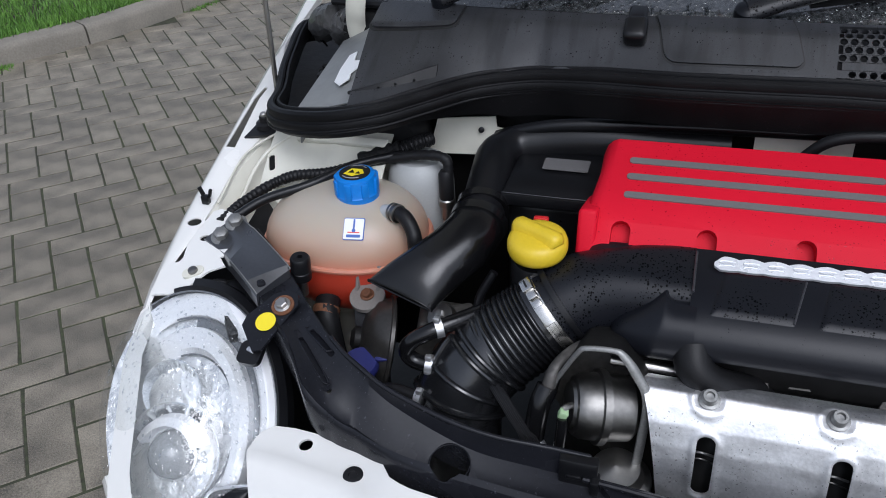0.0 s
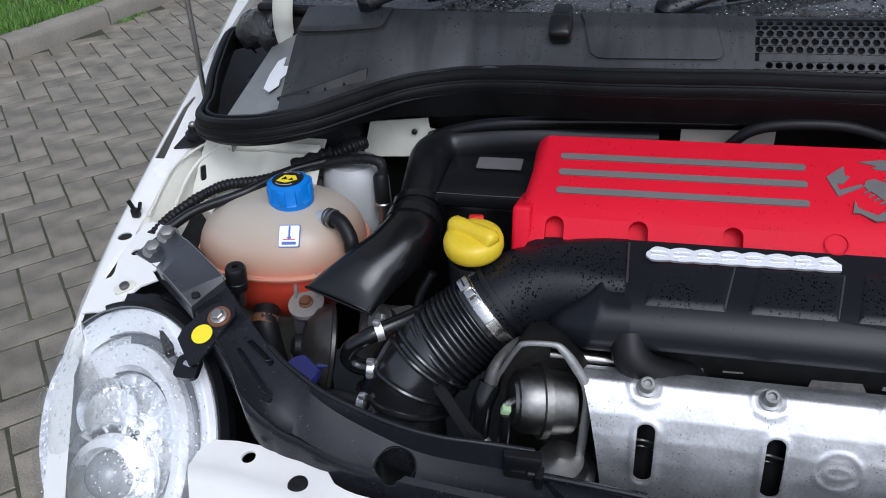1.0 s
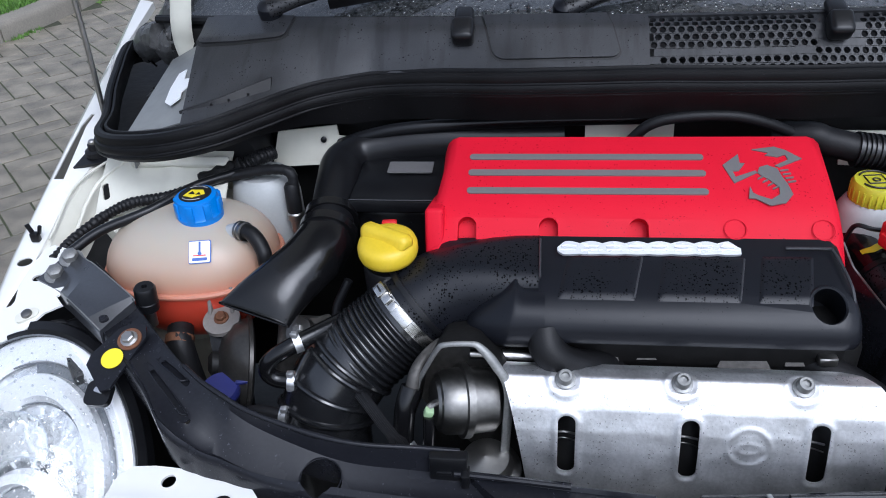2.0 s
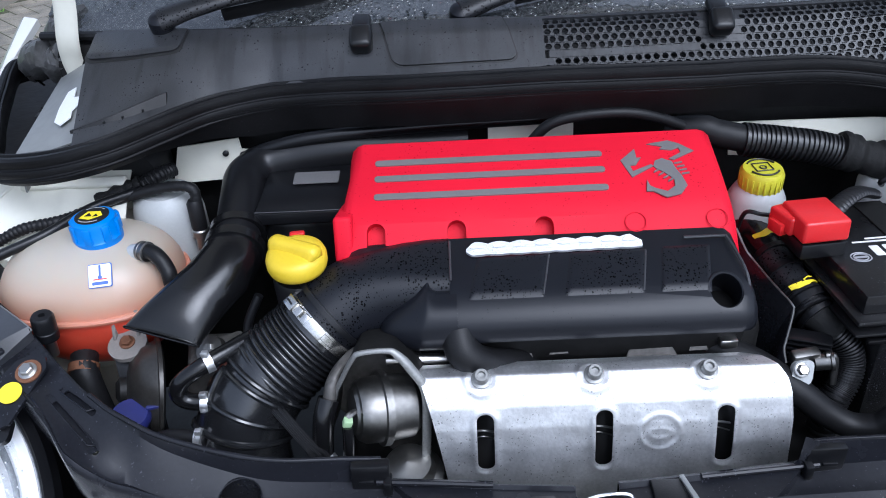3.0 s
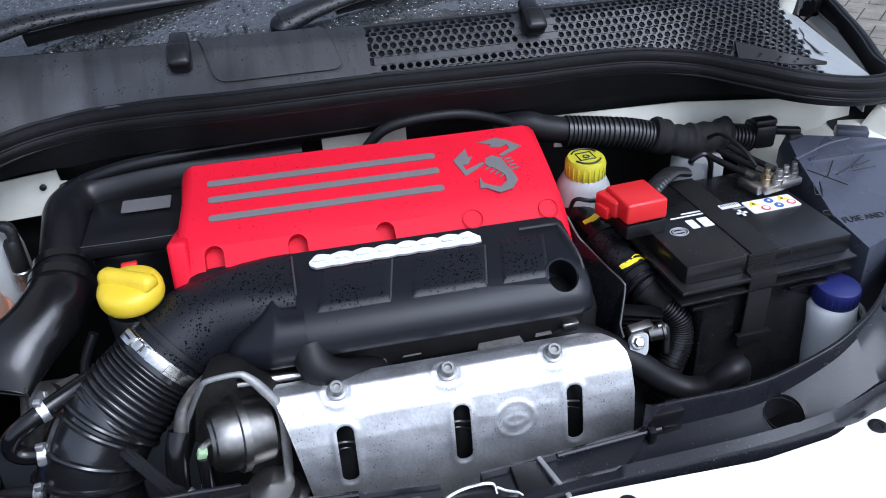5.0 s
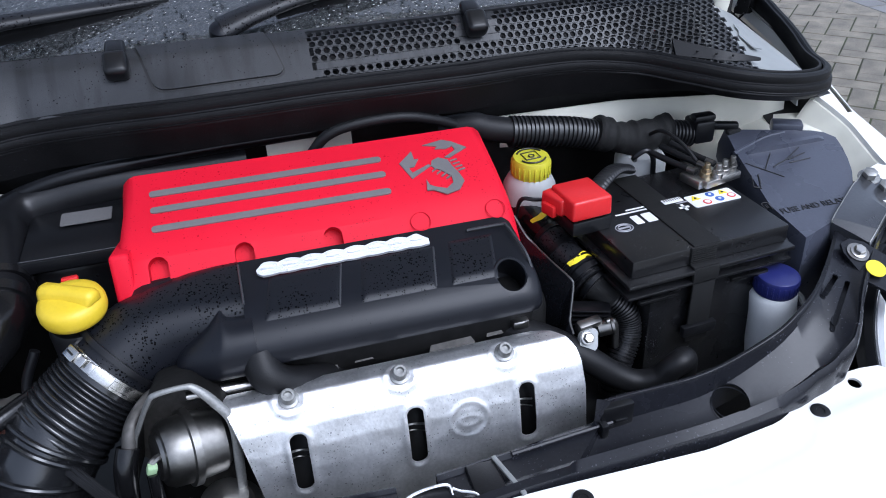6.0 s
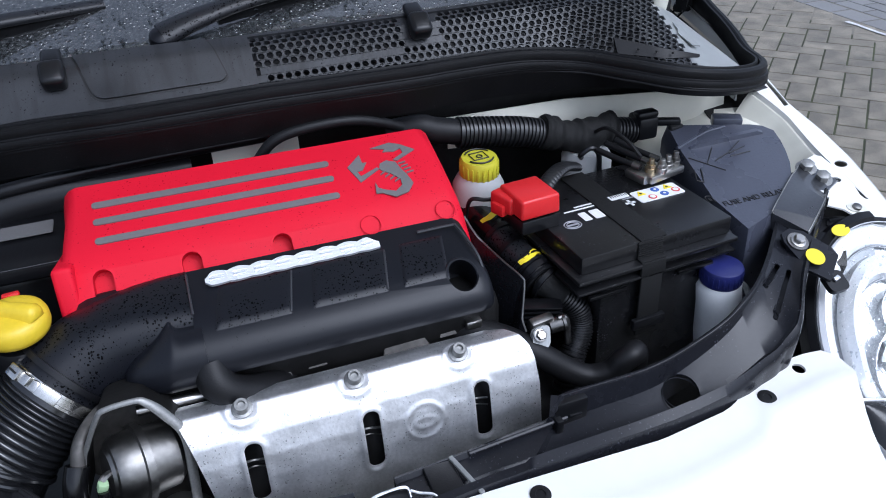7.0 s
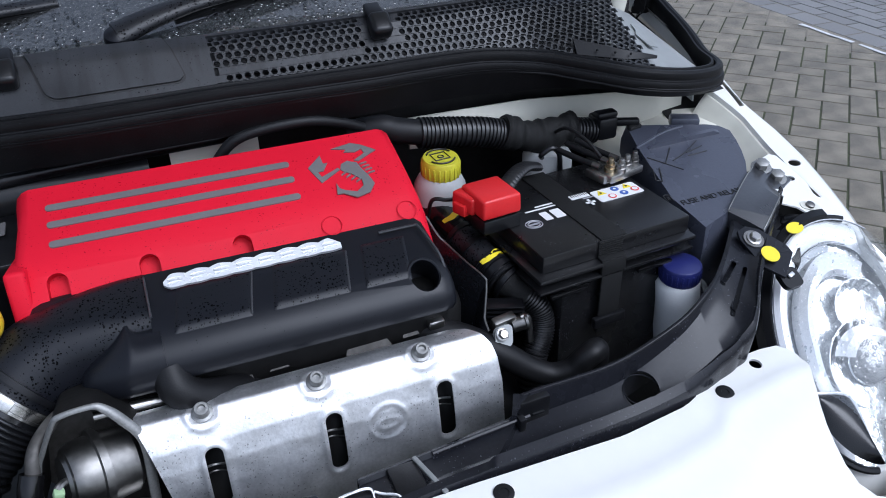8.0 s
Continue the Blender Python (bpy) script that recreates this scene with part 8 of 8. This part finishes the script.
for j in range(50):
    y0 = -2.5 + j * 0.206
    k = len(lv)
    for inset, zz in ((0, -0.03), (0.003, 0.001)):
        for sx, sy in ((0, 0), (1, 0), (1, 1), (0, 1)):
            lv.append((3.215 + sx * 0.135 + (inset if sx == 0 else -inset), y0 + sy * 0.2 + (inset if sy == 0 else -inset), zz))
    for q in range(4):
        r_ = (q + 1) % 4
        lf.append((k + q, k + r_, k + 4 + r_, k + 4 + q))
    lf.append((k + 4, k + 5, k + 6, k + 7))
me = bpy.data.meshes.new("road_blocks")
me.from_pydata(lv, [], lf)
me.materials.append(M["wet"])
rb = new("road_blocks", me)
rb.parent = road
rb.location = -Vector(road.location)
tagged(rb, "smooth grey lane blocks", kind="stuff")


part("edge_mortar", sheet(lambda u, v: Vector((3.04 + 0.33 * v, -2.6 + 10.2 * u, -0.0024)), 40, 2, 0.001), "kerb", road, "grey mortar along the edge course")


def line_piece(y0, y1, w):
    return sheet(lambda u, v: Vector((3.165 + (v - 0.5) * w * (0.6 + 0.8 * abs(noise.noise(Vector((y0 * 5 + u * 3, v * 2, 0.4))))) + 0.008 * noise.noise(Vector(((y0 + u * (y1 - y0)) * 7, 1.7, 0))), y0 + (y1 - y0) * u, 0.0045)), 14, 2, 0.002)


yy, pieces = -1.0, []
while yy < 5.5:
    step = rng.uniform(0.10, 0.45)
    if rng.random() < (0.85 if yy < 2.6 else 0.3):
        pieces.append(line_piece(yy, yy + step * 0.9, rng.uniform(0.02, 0.05)))
    yy += step
part("edge_line", join(*pieces), "line", road, "worn white painted line")

# kerb and lawn
kerb = thing("kerb", (-3.2, 3.5, 0), "weathered concrete kerb edging the lawn", "kerb", kind="structure")
cuts = []
dist = 0.0
ks = spline([(p.x, p.y, 0) for p in kerb_pts], 3)
seg_start = 0
for i in range(1, len(ks)):
    dist += (ks[i] - ks[i - 1]).length
    if dist > 0.62 or i == len(ks) - 1:
        cuts.append((seg_start, i))
        seg_start, dist = i, 0.0
for a, b in cuts:
    rows = []
    for i in range(a, b + 1):
        p = ks[i].copy()
        t = (ks[min(i + 1, len(ks) - 1)] - ks[max(i - 1, 0)]).normalized()
        if i == a:
            p += t * 0.005
        if i == b:
            p -= t * 0.005
        n_ = Vector((-t.y, t.x, 0))
        wob = 0.003 * noise.noise(p * 4)
        rows.append([p + n_ * o + Vector((0, 0, z)) for o, z in ((0.0, -0.05), (0.002, 0.070 + wob), (0.010, 0.092 + wob), (0.022, 0.100 + wob), (0.120, 0.104 + wob), (0.128, 0.098), (0.13, -0.05))])
    part("kerb_stone", loft(rows), "kerb", kerb)
lawn = thing("lawn", (-4.5, 4.0, 0), "bright green mown lawn behind the kerb", "lawn", kind="stuff")


def lawn_at(u, v):
    p = ks[min(int(u * (len(ks) - 1)), len(ks) - 1)]
    return Vector((p.x - 0.12 - 3.5 * v, p.y + 0.02 + 1.3 * v, 0.085 + 0.06 * v + 0.01 * noise.noise(Vector((p.x * 2 - v * 7, p.y * 2, 0)))))


part("lawn_soil", sheet(lawn_at, 60, 16, 0.02), "soil", lawn, "dark lawn soil")
gv, gf = [], []
for _ in range(26000):
    u, v = rng.random() * 0.9 + 0.05, rng.random() ** 1.5 * 0.55
    p = lawn_at(u, v) + Vector((rng.uniform(-.02, .02), rng.uniform(-.02, .02), 0.008))
    a = rng.random() * 6.283
    h = rng.uniform(0.025, 0.055)
    w = rng.uniform(0.0025, 0.0045)
    d = Vector((math.cos(a), math.sin(a), 0))
    lean = Vector((rng.uniform(-.5, .5), rng.uniform(-.5, .5), 1)) * h
    k = len(gv)
    gv += [tuple(p - d * w), tuple(p + d * w), tuple(p + lean * 0.6 + d * w * 0.7), tuple(p + lean)]
    gf += [(k, k + 1, k + 2), (k, k + 2, k + 3)]
me = bpy.data.meshes.new("grass")
me.from_pydata(gv, [], gf)
gm = M["blade"]
island_random(gm, 0.3)
me.materials.append(gm)
gr = new("grass", me)
gr.parent = lawn
gr.location = -Vector(lawn.location)
tagged(gr, "mown grass blades", kind="stuff")
# moss and weeds in the joint at the kerb foot
mv, mf = [], []
for _ in range(2600):
    i = rng.randrange(5, len(ks) - 20)
    p = ks[i] + Vector((rng.gauss(0.02, 0.02), rng.gauss(0, 0.05), 0))
    if noise.noise(p * 2.3) < 0.05:
        continue
    a, h = rng.random() * 6.283, rng.uniform(0.006, 0.022)
    d = Vector((math.cos(a), math.sin(a), 0)) * 0.004
    k = len(mv)
    mv += [tuple(p - d), tuple(p + d), tuple(p + d * 0.5 + Vector((rng.uniform(-.01, .01), rng.uniform(-.01, .01), h)))]
    mf.append((k, k + 1, k + 2))
me = bpy.data.meshes.new("weeds")
me.from_pydata(mv, [], mf)
me.materials.append(gm)
wd = new("kerb_weeds", me)
wd.parent = kerb
wd.location = -Vector(kerb.location)
tagged(wd, "small weeds at the kerb foot", kind="stuff")
